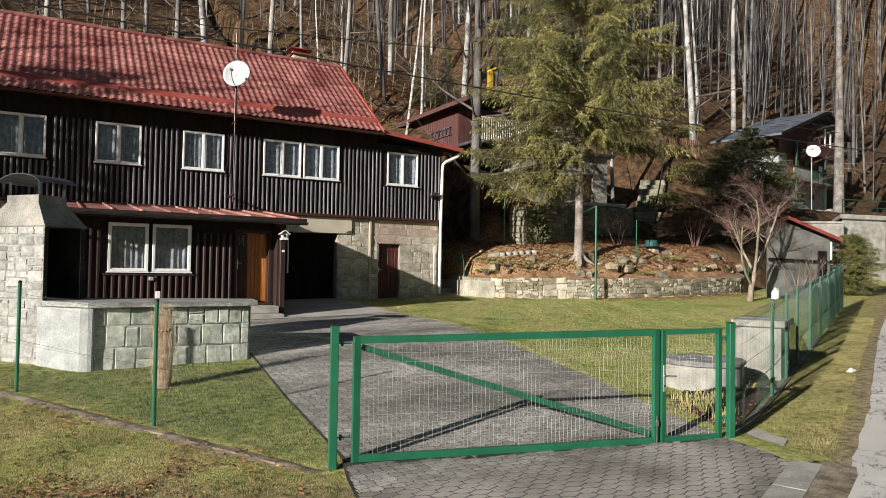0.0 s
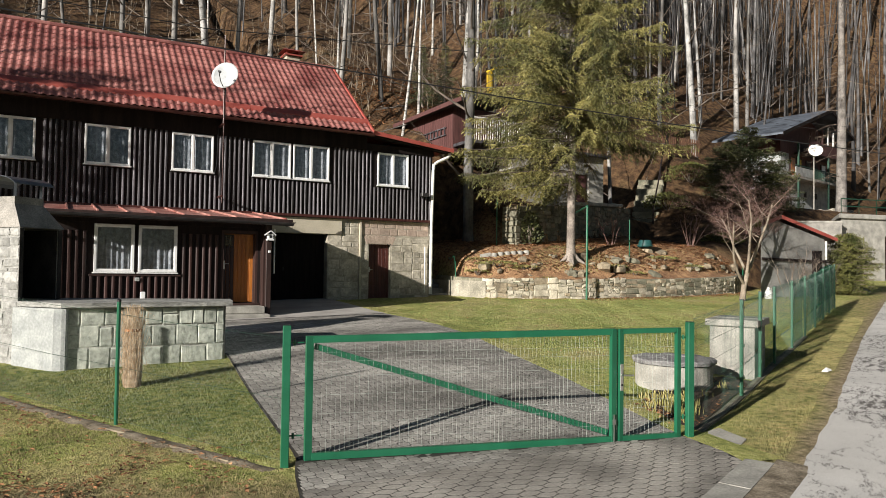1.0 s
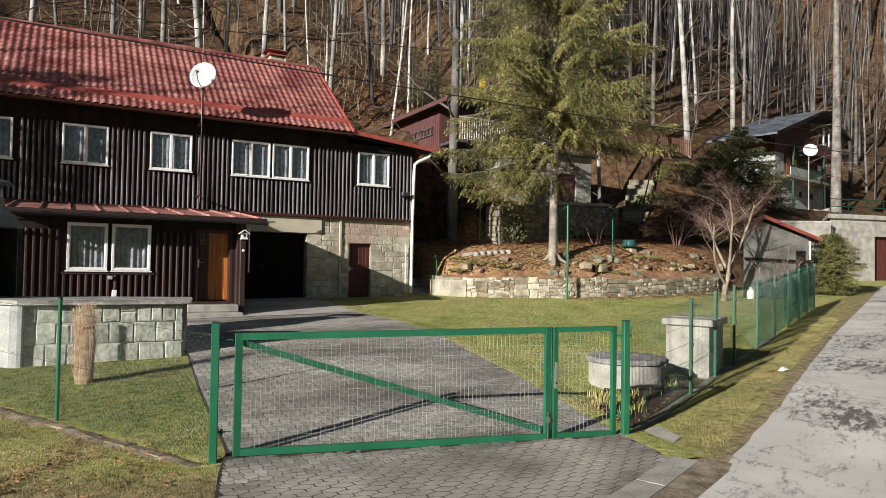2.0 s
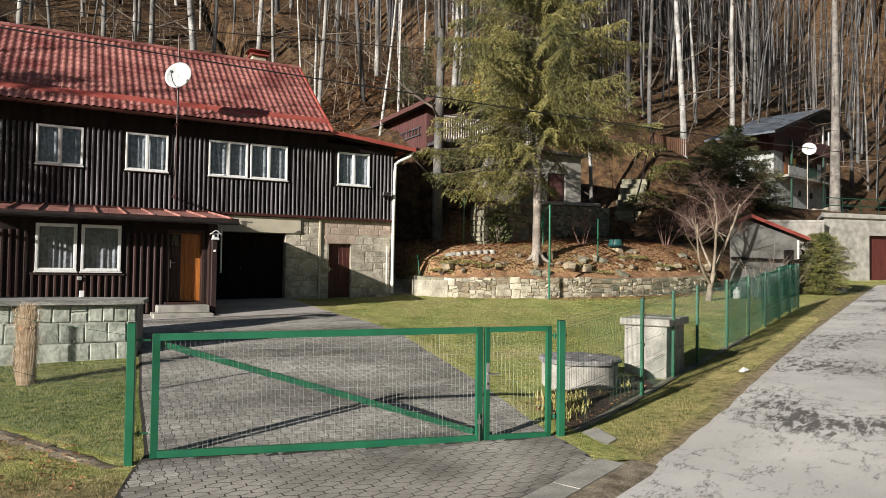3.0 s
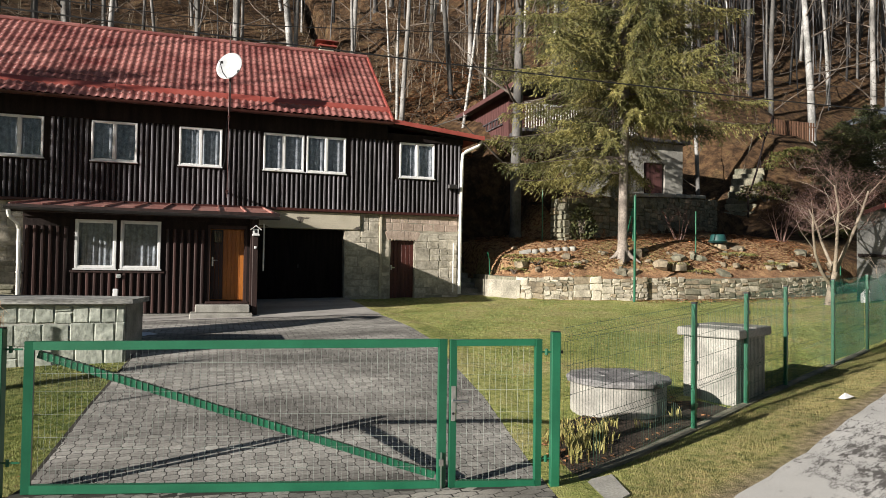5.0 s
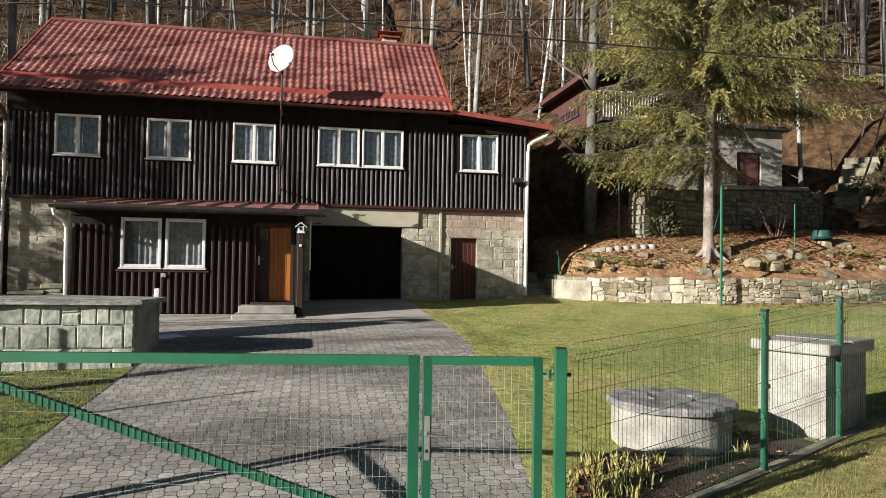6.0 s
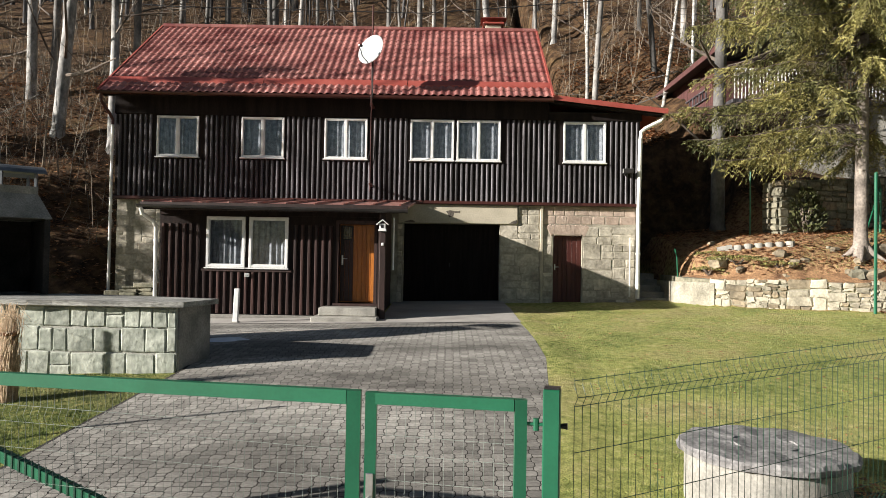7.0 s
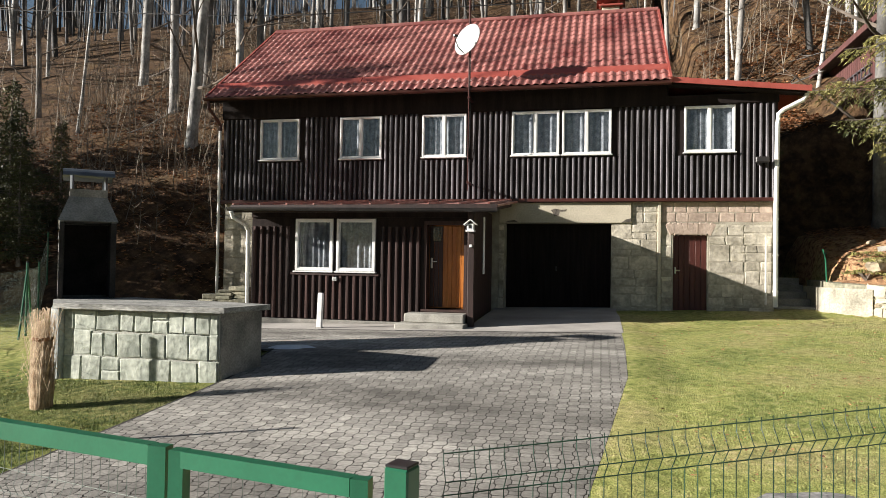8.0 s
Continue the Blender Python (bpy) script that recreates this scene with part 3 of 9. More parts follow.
def wall_with_holes(name, x0, x1, y0, y1, z0, z1, holes, mt, label=""):
    """A wall along x with square openings that go through it."""
    xc = sorted({x0, x1, *[h[0] for h in holes], *[h[1] for h in holes]})
    zc = sorted({z0, z1, *[h[2] for h in holes], *[h[3] for h in holes]})
    xc, zc = [v for v in xc if x0 <= v <= x1], [v for v in zc if z0 <= v <= z1]

    def full(i, k):
        if not (0 <= i < len(xc) - 1 and 0 <= k < len(zc) - 1):
            return False
        mx, mz = (xc[i] + xc[i + 1]) / 2, (zc[k] + zc[k + 1]) / 2
        return not any(h[0] < mx < h[1] and h[2] < mz < h[3] for h in holes)

    at, vs, fs = {}, [], []

    def vert(i, j, k):
        if (i, j, k) not in at:
            at[(i, j, k)] = len(vs)
            vs.append((xc[i], (y0, y1)[j], zc[k]))
        return at[(i, j, k)]

    for i in range(len(xc) - 1):
        for k in range(len(zc) - 1):
            if not full(i, k):
                continue
            for j in (0, 1):
                fs.append((vert(i, j, k), vert(i + 1, j, k), vert(i + 1, j, k + 1), vert(i, j, k + 1)))
            for (di, dk, a, c) in ((-1, 0, (i, k), (i, k + 1)), (1, 0, (i + 1, k), (i + 1, k + 1)), (0, -1, (i, k), (i + 1, k)), (0, 1, (i, k + 1), (i + 1, k + 1))):
                if not full(i + di, k + dk):
                    fs.append((vert(a[0], 0, a[1]), vert(c[0], 0, c[1]), vert(c[0], 1, c[1]), vert(a[0], 1, a[1])))
    mb = MB().add(vs, fs)
    return part(name, mb, mt, house, label)


WIN = [(1.05, 2.22), (3.41, 4.60), (5.72, 6.91), (8.10, 9.31), (9.385, 10.60), (12.33, 13.50)]
WZ0, WZ1 = 4.965, 6.095
wall_with_holes("timber_wall", HX0, HX1, 0.0, 0.25, WOOD_Z, EAVE_Z + 0.25, [(a, c, WZ0, WZ1) for a, c in WIN] + [(11.95, HX1 + 0.01, 6.36, EAVE_Z + 0.26)], wood_black, "black-brown vertical boarding")
GAR = (7.95, 10.62, 0.7, 3.23)
SDO = (12.10, 12.90, 0.7, 2.955)
stone_wall = wall_with_holes("stone_wall", -0.05, 14.40, 0.06, 0.5, 0.4, WOOD_Z, [GAR, SDO], mortar, "mortar bed of the stone ground floor")
mb = MB()
mb.box(HX0, HX0 + 0.25, 0.25, HY1, WOOD_Z, EAVE_Z + 0.2).box(HX1 - 0.25, HX1, 0.25, HY1, WOOD_Z, EAVE_Z - 0.3)
mb.box(HX0 + 0.25, HX1 - 0.25, HY1 - 0.25, HY1, WOOD_Z, EAVE_Z - 0.3)
part("side_wall", mb, wood_black, house)
mb = MB()
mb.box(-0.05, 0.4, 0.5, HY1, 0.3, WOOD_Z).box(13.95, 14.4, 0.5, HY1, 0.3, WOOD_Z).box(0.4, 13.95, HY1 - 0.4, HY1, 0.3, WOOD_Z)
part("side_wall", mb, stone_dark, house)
mb = MB().box(0.2, 14.1, 0.3, HY1 - 0.3, 3.7, 3.85)
part("floor_slab", mb, concrete_dark, house)
# gable triangle of the west end
for x0, x1 in ((HX0 + 0.02, HX0 + 0.2), (11.6, 11.78)):
    mb = MB().add([(x, y, z) for x in (x0, x1) for y, z in ((0.05, 6.8), (7.2, 6.8), (3.6, 9.72))], [(0, 1, 2), (3, 5, 4), (0, 3, 4, 1), (1, 4, 5, 2), (2, 5, 3, 0)])
    part("gable", mb, wood_black, house)

# vertical battens, one by one
def batten_mesh(w, d, h, name, mt):
    mb = MB()
    vs = [(-w / 2, 0, 0), (-w * 0.45, -d * 0.5, 0), (-w * 0.2, -d, 0), (w * 0.2, -d, 0), (w * 0.45, -d * 0.5, 0), (w / 2, 0, 0)]
    vs = vs + [(x, y, h) for x, y, _ in vs]
    fs = [(i, i + 1, i + 7, i + 6) for i in range(5)] + [(0, 5, 4, 3, 2, 1), (6, 7, 8, 9, 10, 11)]
    mb.add(vs, fs)
    return mb.mesh(name, mt)


BAT = {}


def batten(x, y, z0, z1, parent, mt, w=0.12, d=0.075):
    key = (round(z1 - z0, 2), mt.name, w)
    if key not in BAT:
        BAT[key] = batten_mesh(w, d, round(z1 - z0, 2), "batten", mt)
    piece("batten", BAT[key], parent, pose(x, y, z0))


x = HX0 + 0.12
while x < HX1 - 0.05:
    hit = [w for w in WIN if w[0] - 0.1 < x < w[1] + 0.1]
    if hit:
        batten(x, 0.0, WOOD_Z + 0.03, WZ0 - 0.07, house, wood_grey, 0.074, 0.045)
    else:
        batten(x, 0.0, WOOD_Z + 0.03, 6.12, house, wood_grey, 0.074, 0.045)
    x += 0.142
# sill board under the boarding
mb = MB().box(HX0 - 0.04, HX1 + 0.04, -0.10, 0.02, WOOD_Z - 0.06, WOOD_Z + 0.03, b=0.012)
part("sill_board", mb, gutter_brown, house)
# flat black band put where the eaves throw their shade
part("eaves_board", MB().box(HX0 - 0.02, 11.9, -0.07, 0.0, 6.13, 6.72, b=0.01), wood_black, house)
part("eaves_board", MB().box(11.902, HX1 + 0.02, -0.07, 0.0, 6.13, 6.36, b=0.01), wood_black, house)


# ---- windows ----
def glass_material():
    mt = bpy.data.materials.new("window_glass")
    mt.use_nodes = True
    nt = mt.node_tree
    n, ln = nt.nodes, nt.links.new
    out = n["Material Output"]
    n.remove(n["Principled BSDF"])
    tr, gl, mx, fr = n.new("ShaderNodeBsdfTransparent"), n.new("ShaderNodeBsdfGlossy"), n.new("ShaderNodeMixShader"), n.new("ShaderNodeFresnel")
    tr.inputs[0].default_value = (0.93, 0.95, 0.95, 1)
    gl.inputs["Roughness"].default_value = 0.02
    fr.inputs[0].default_value = 1.6
    ln(fr.outputs[0], mx.inputs[0]), ln(tr.outputs[0], mx.inputs[1]), ln(gl.outputs[0], mx.inputs[2]), ln(mx.outputs[0], out.inputs[0])
    return mt


glass = glass_material()


def curtain_material():
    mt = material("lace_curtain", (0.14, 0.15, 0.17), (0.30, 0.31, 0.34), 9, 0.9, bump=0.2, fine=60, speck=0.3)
    return mt


curtain_mat = curtain_material()
room_dark = material("unlit_room_dark", (0.03, 0.028, 0.026), (0.05, 0.046, 0.042), 1, 0.9, bump=0.1, speck=0.1)


def window(x0, x1, z0, z1, yf, parent, mullion=True, depth=0.25, frame_w=0.048, seed=0):
    """A white casement window: frame, sashes, panes, sill, and a curtain behind the glass."""
    rnd = random.Random(seed)
    mb = MB()
    f, y0, y1 = frame_w, yf - 0.035, yf + 0.05
    mb.box(x0, x0 + f, y0, y1, z0, z1, b=0.008).box(x1 - f, x1, y0, y1, z0, z1, b=0.008)
    mb.box(x0 + f, x1 - f, y0, y1, z0, z0 + f, b=0.008).box(x0 + f, x1 - f, y0, y1, z1 - f, z1, b=0.008)
    win = part("window", mb, paint_white, parent, "white painted casement window with lace curtain")
    xm = (x0 + x1) / 2
    if mullion:
        part("mullion", MB().box(xm - 0.036, xm + 0.036, yf - 0.028, yf + 0.045, z0 + f, z1 - f, b=0.008), paint_white, win)
        bays = [(x0 + f, xm - 0.036), (xm + 0.036, x1 - f)]
    else:
        bays = [(x0 + f, x1 - f)]
    for a, c in bays:
        sm = MB()
        s = 0.018
        for q in ((a, a + s, z0 + f, z1 - f), (c - s, c, z0 + f, z1 - f)):
            sm.box(q[0], q[1], yf - 0.012, yf + 0.035, q[2], q[3])
        sm.box(a + s, c - s, yf - 0.012, yf + 0.035, z0 + f, z0 + f + s).box(a + s, c - s, yf - 0.012, yf + 0.035, z1 - f - s, z1 - f)
        part("sash", sm, paint_white, win)
        pane = part("pane", MB().box(a + s, c - s, yf + 0.010, yf + 0.016, z0 + f + s, z1 - f - s), glass, win)
        pane.visible_shadow = False
    part("window_sill", MB().box(x0 - 0.03, x1 + 0.03, yf - 0.085, yf + 0.03, z0 - 0.035, z0 - 0.003, b=0.008), paint_white, win)
    # pleated curtain
    cm = MB()
    nn = 46
    vs = []
    ph = rnd.random() * 6
    for i in range(nn):
        x = x0 + 0.03 + (x1 - x0 - 0.06) * i / (nn - 1)
        y = yf + 0.10 + 0.022 * math.sin(i * 0.9 + ph) + 0.012 * math.sin(i * 0.37 + 2 * ph)
        vs += [(x, y, z0 + 0.02), (x, y - 0.006, z1 - 0.02)]
    cm.add(vs, [(2 * i, 2 * i + 2, 2 * i + 3, 2 * i + 1) for i in range(nn - 1)])
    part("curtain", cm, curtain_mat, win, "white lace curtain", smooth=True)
    # a near-black panel stands in for the dim room behind
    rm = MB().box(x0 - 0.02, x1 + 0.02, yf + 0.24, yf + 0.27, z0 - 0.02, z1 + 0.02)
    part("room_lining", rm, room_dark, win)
    return win


for k, (a, c) in enumerate(WIN):
    window(a, c, WZ0, WZ1, -0.02, house, True, seed=k)

# ---- main roof: boarding, tiles, ridge, snow band, gutter ----
RX0, RX1 = -0.35, 11.97
EY, EZ, RY, RZ = -0.48, 6.68, 3.62, 9.80
SL = math.hypot(RY - EY, RZ - EZ)
ANG = math.atan2(RZ - EZ, RY - EY)
mb = MB()
deck = [(EY, EZ - 0.06), (RY, RZ - 0.06), (RY, RZ - 0.16), (EY, EZ - 0.16)]
mb.add([(x, y, z) for x in (RX0, RX1) for y, z in deck], [(0, 1, 2, 3), (7, 6, 5, 4), (0, 4, 5, 1), (1, 5, 6, 2), (2, 6, 7, 3), (3, 7, 4, 0)])
roof = part("roof", mb, wood_black, house, "red tiled pitched roof")
mb = MB()
back = [(RY + (RY - EY), EZ), (RY, RZ), (RY, RZ - 0.14), (RY + (RY - EY), EZ - 0.14)]
mb.add([(x, y, z) for x in (RX0, RX1) for y, z in back], [(0, 1, 2, 3), (7, 6, 5, 4), (0, 4, 5, 1), (1, 5, 6, 2), (2, 6, 7, 3), (3, 7, 4, 0)])
part("back_slope", mb, roof_band, roof)


def tile_verts():
    """One curved pan tile: a roll and a trough, 0.205 m wide and 0.36 m long, lying along +y and tilted a little."""
    w, l = 0.2053, 0.375
    prof = [(0, 0.012), (0.03, 0.033), (0.065, 0.042), (0.10, 0.030), (0.14, 0.008), (0.175, 0.002), (0.2053, 0.012)]
    vs = [(x, 0.0, z + 0.026) for x, z in prof] + [(x, l, z) for x, z in prof] + [(x, 0.0, z + 0.008) for x, z in prof]
    n = len(prof)
    fs = [(i, i + 1, n + i + 1, n + i) for i in range(n - 1)] + [(2 * n + i, 2 * n + i + 1, i + 1, i) for i in range(n - 1)]
    return vs, fs


TV, TF = tile_verts()
slope_m = Matrix(((1, 0, 0, 0), (0, math.cos(ANG), -math.sin(ANG), 0), (0, math.sin(ANG), math.cos(ANG), 0), (0, 0, 0, 1)))
cols, rows_n = int((RX1 - RX0) / 0.2053), 15
pitch = (SL - 0.02) / rows_n
tile_me = MB().add(TV, TF).mesh("roof_tile", tile_red, smooth=True)
field = MB()
tr = random.Random(5)
for r in range(rows_n):
    for c in range(cols):
        along = -0.03 + r * pitch
        m = Matrix.Translation((RX0 + c * 0.2053 + tr.uniform(-0.003, 0.003), EY, EZ - 0.02)) @ slope_m @ Matrix.Translation((0, along + tr.uniform(-0.006, 0.006), tr.uniform(0, 0.004)))
        if r < 5:
            piece("roof_tile", tile_me, roof, m)
        else:
            field.add([m @ Vector(p) for p in TV], TF)
fo = part("tile_field", field, island_vary_tile, roof, smooth=True)
tagged(fo, kind="stuff")
ridge_me = MB().tube([(0, 0, 0.01), (0.42, 0, 0.025)], [0.10, 0.085], 10).mesh("ridge_cap", tile_red)
for k in range(31):
    piece("ridge_cap", ridge_me, roof, pose(RX0 + k * (RX1 - RX0 - 0.03) / 31, RY, RZ))
for xe in (RX0 - 0.02, RX1 + 0.0):
    part("verge_board", MB().bar((xe, EY - 0.02, EZ - 0.03), (xe, RY, RZ - 0.02), 0.05, 0.15), roof_band, roof)
# long upstand that holds the snow back
b0, b1 = 0.52, 0.74
mb = MB()
q = [(EY + b0 * math.cos(ANG), EZ + b0 * math.sin(ANG) + 0.055), (EY + b1 * math.cos(ANG), EZ + b1 * math.sin(ANG) + 0.085), (EY + b1 * math.cos(ANG), EZ + b1 * math.sin(ANG) + 0.03), (EY + b0 * math.cos(ANG), EZ + b0 * math.sin(ANG))]
for xa, xb in ((RX0, 3.98), (4.0, 7.98), (8.0, RX1)):
    mb.add([(x, y, z) for x in (xa, xb) for y, z in q], [(0, 1, 2, 3), (7, 6, 5, 4), (0, 4, 5, 1), (1, 5, 6, 2), (2, 6, 7, 3), (3, 7, 4, 0)])
part("snow_band", mb, roof_band, roof, "plain red sheet band above the eaves")


def gutter(name, p, q, r, mt, parent):
    """A half-round gutter with a rolled lip."""
    mb = MB()
    p, q = Vector(p), Vector(q)
    side = (q - p).normalized().cross(Vector((0, 0, 1)))
    vs = []
    k = 9
    for e in (p, q):
        for rr in (r, r - 0.008):
            for i in range(k):
                w = math.pi * i / (k - 1)
                vs.append(e + side * (math.cos(w) * rr) + Vector((0, 0, -math.sin(w) * rr)))
    fs = []
    for i in range(k - 1):
        fs += [(i, i + 1, 2 * k + i + 1, 2 * k + i), (k + i, 3 * k + i, 3 * k + i + 1, k + i + 1)]
    fs += [(0, 2 * k, 3 * k, k), (k - 1, 2 * k - 1, 4 * k - 1, 3 * k - 1)]
    fs += [tuple(range(0, k)) + tuple(range(2 * k - 1, k - 1, -1)), tuple(range(3 * k, 4 * k)) + tuple(range(3 * k - 1, 2 * k - 1, -1))]
    mb.add(vs, fs)
    mb.tube([p + side * r, q + side * r], 0.009, 6)
    return part(name, mb, mt, parent, smooth=False)


gutter("gutter", (RX0 - 0.05, EY - 0.07, EZ - 0.05), (RX1, EY - 0.07, EZ - 0.09), 0.075, gutter_brown, house)

# lower lean-to roof on the east end
mb = MB()
la = [(11.85, 6.74), (15.06, 6.40)]
for y0, y1, dz in ((-0.42, 7.9, 0.0),):
    mb.add([(x, y, z + k) for x, z in la for y in (y0, y1) for k in (0.0, -0.07)], [(0, 2, 3, 1), (4, 5, 7, 6), (0, 4, 6, 2), (1, 3, 7, 5), (0, 1, 5, 4), (2, 6, 7, 3)])
lean = part("lean_to_roof", mb, roof_band, house, "low red sheet roof over the east end")
for i in range(8):
    xs_ = 11.9 + i * 0.45
    zz = 6.74 - (xs_ - 11.85) * 0.106
    part("seam", MB().box(xs_, xs_ + 0.03, -0.42, 7.9, zz, zz + 0.03), roof_band, lean)
mb = MB()
mb.bar((11.95, -0.44, 6.67), (15.08, -0.44, 6.335), 0.03, 0.13)
part("fascia", mb, roof_band, house)
mb = MB().add([(x, y, z) for y in (-0.36, 0.0) for x, z in ((11.9, 6.63), (15.0, 6.30), (15.0, 6.26), (11.9, 6.58))], [(0, 1, 2, 3), (7, 6, 5, 4), (0, 4, 5, 1), (1, 5, 6, 2), (2, 6, 7, 3), (3, 7, 4, 0)])
part("soffit", mb, wood_black, house)


def downpipe(path, r, mt, parent, label=""):
    mb = MB().tube(path, r, 10)
    p, q = Vector(path[-2]), Vector(path[-1])
    for k in (0.15, 0.5, 0.85):
        c = p + (q - p) * k
        mb.tube([c + Vector((0, 0, -0.02)), c + Vector((0, 0, 0.02))], r + 0.012, 10)
        mb.box(c.x - 0.012, c.x + 0.012, c.y, c.y + 0.14, c.z - 0.012, c.z + 0.012)
    return part("downpipe", mb, mt, parent, label)


downpipe([(15.02, -0.25, 6.34), (15.02, -0.25, 6.22), (14.95, -0.22, 6.12), (14.55, -0.16, 5.92), (14.44, -0.14, 5.82), (14.42, -0.14, 5.6), (14.40, -0.10, 3.7), (14.40, -0.08, 1.25)], 0.055, pipe_white, house, "white round downpipe")
part("pipe_elbow", MB().tube([(-0.28, -0.55, 6.56), (-0.28, -0.54, 6.38), (-0.18, -0.25, 6.1), (-0.14, -0.13, 5.95), (-0.14, -0.13, 5.8)], 0.045, 10), gutter_brown, house, "brown gutter elbow")
downpipe([(-0.14, -0.13, 5.86), (-0.14, -0.13, 0.95)], 0.042, pipe_white, house, "white round downpipe")
# vent stack on the far slope with its own red cap
chim = part("chimney", MB().box(10.33, 10.87, 4.35, 4.85, 8.6, 10.28, b=0.02), plaster, house)
mb = MB().box(10.24, 10.96, 4.26, 4.94, 10.28, 10.34, b=0.01)
for xx in (10.36, 10.84):
    for yy in (4.4, 4.8):
        mb.box(xx - 0.03, xx + 0.03, yy - 0.03, yy + 0.03, 10.34, 10.46)
mb.add([(10.16, 4.18, 10.46), (11.04, 4.18, 10.46), (11.04, 5.02, 10.46), (10.16, 5.02, 10.46), (10.34, 4.6, 10.62), (10.86, 4.6, 10.62)], [(0, 1, 5, 4), (2, 3, 4, 5), (1, 2, 5), (3, 0, 4), (3, 2, 1, 0)])
part("chimney_cap", mb, roof_band, chim, "red sheet chimney cap")

# ---- ground floor stonework: large squared blocks ----
def stone_box(rnd, w, h, d, rough=0.02):
    """A rough block, w by h, standing out by d, with worn edges and an uneven face."""
    nu, nv = 4, 4
    vs, fs = [], []
    for j in range(nv):
        for i in range(nu):
            u, v = (0, min(0.1, 0.018 / w), max(0.9, 1 - 0.018 / w), 1)[i], (0, min(0.12, 0.018 / h), max(0.88, 1 - 0.018 / h), 1)[j]
            edge = i in (0, 3) or j in (0, 3)
            vs.append(((u - 0.5) * w + rnd.uniform(-rough, rough) * 0.5, (0.0 if edge else -d * rnd.uniform(0.65, 1.15)), (v - 0.5) * h + rnd.uniform(-rough, rough) * 0.5))
    for j in range(nv - 1):
        for i in range(nu - 1):
            k = j * nu + i
            fs.append((k, k + 1, k + nu + 1, k + nu))
    return vs, fs


def courses(rnd, x0, x1, z0, z1, hmin, hmax, wmin, wmax):
    """Splits a rectangle into rough courses of blocks."""
    out, z = [], z0
    while z < z1 - 0.04:
        h = rnd.uniform(hmin, hmax)
        if z1 - z - h < hmin * 0.7:
            h = z1 - z
        x = x0
        while x < x1 - 0.03:
            w = rnd.uniform(wmin, wmax)
            if x1 - x - w < wmin * 0.7:
                w = x1 - x
            if rnd.random() < 0.22 and h > 0.24:
                k = rnd.uniform(0.4, 0.6)
                out += [(x, x + w, z, z + h * k), (x, x + w, z + h * k, z + h)]
            else:
                out.append((x, x + w, z, z + h))
            x += w
        z += h
    return out


def rubble(rnd, x0, x1, z0, z1, small):
    """Splits a rectangle into irregular squared stones by uneven cuts."""
    w, h = x1 - x0, z1 - z0
    if w * h < small * rnd.uniform(0.7, 2.2) and w < 3.6 * h and h < 1.15 * w:
        return [(x0, x1, z0, z1)]
    k = rnd.uniform(0.34, 0.66)
    if w > h * rnd.uniform(1.5, 2.6):
        return rubble(rnd, x0, x0 + w * k, z0, z1, small) + rubble(rnd, x0 + w * k, x1, z0, z1, small)
    return rubble(rnd, x0, x1, z0, z0 + h * k, small) + rubble(rnd, x0, x1, z0 + h * k, z1, small)


def stone_panel(rnd, rects, y, parent, mt, d=0.03, gap=0.010, name="stone", m=None, smoothed=True, rough=0.02):
    for a, c, z0, z1 in rects:
        vs, fs = stone_box(rnd, c - a - gap, z1 - z0 - gap, d, min(rough, (c - a) * 0.1))
        ob = piece(name, MB().add(vs, fs).mesh(name, mt, smooth=False), parent, (m or Matrix.Identity(4)) @ Matrix.Translation(((a + c) / 2, y, (z0 + z1) / 2)))


rs = random.Random(11)
rects = rubble(rs, 10.64, 11.72, 0.85, 3.22, 0.19)
rects += courses(rs, 11.12, 11.72, 3.24, 3.74, 0.22, 0.28, 0.26, 0.34)
rects += courses(rs, 11.82, 12.08, 0.85, 2.95, 0.24, 0.36, 0.26, 0.27)
rects += rubble(rs, 12.92, 14.38, 0.85, 3.2, 0.13)
rects += rubble(rs, -0.02, 2.5, 0.8, 3.76, 0.13)
rects += courses(rs, 7.78, 7.93, 0.9, 3.2, 0.3, 0.45, 0.14, 0.16)
stone_panel(rs, rects, 0.06, stone_wall, stone_block, d=0.011, gap=0.018, rough=0.06)
stone_panel(rs, courses(rs, 11.82, 14.38, 3.27, 3.74, 0.22, 0.25, 0.26, 0.46), 0.06, stone_wall, stone_pink, d=0.008, gap=0.012, rough=0.03)
# fan of arch stones over the small door
for i in range(9):
    a = radians(-44 + 11 * i)
    vs, fs = stone_box(rs, 0.132 + 0.02 * abs(i - 4) / 4, 0.30, 0.014, 0.008)
    ob = piece("arch_stone", MB().add(vs, fs).mesh("arch_stone", stone_pink), stone_wall,
               Matrix.Translation((12.5 + 0.118 * (i - 4), 0.058, 3.10)) @ pose(0, 0, 0, 0, math.degrees(a) * 0.62, 0))
part("pilaster", MB().box(11.73, 11.81, 0.0, 0.08, 0.9, 3.76, b=0.012), plaster, house)
part("lintel", MB().box(7.8, 11.1, 0.0, 0.07, 3.235, 3.755, b=0.012), plaster, house, "plastered concrete lintel over the garage")
part("conduit", MB().tube([(14.2, -0.02, 1.3), (14.2, -0.02, 2.9)], 0.022, 8), pipe_white, house, "thin pale pipe beside the downpipe")
spall = material("bare_rubble_under_plaster", (0.06, 0.052, 0.045), (0.17, 0.145, 0.115), 9, 0.95, bump=1.0, fine=30, depth=0.02, speck=0.4)
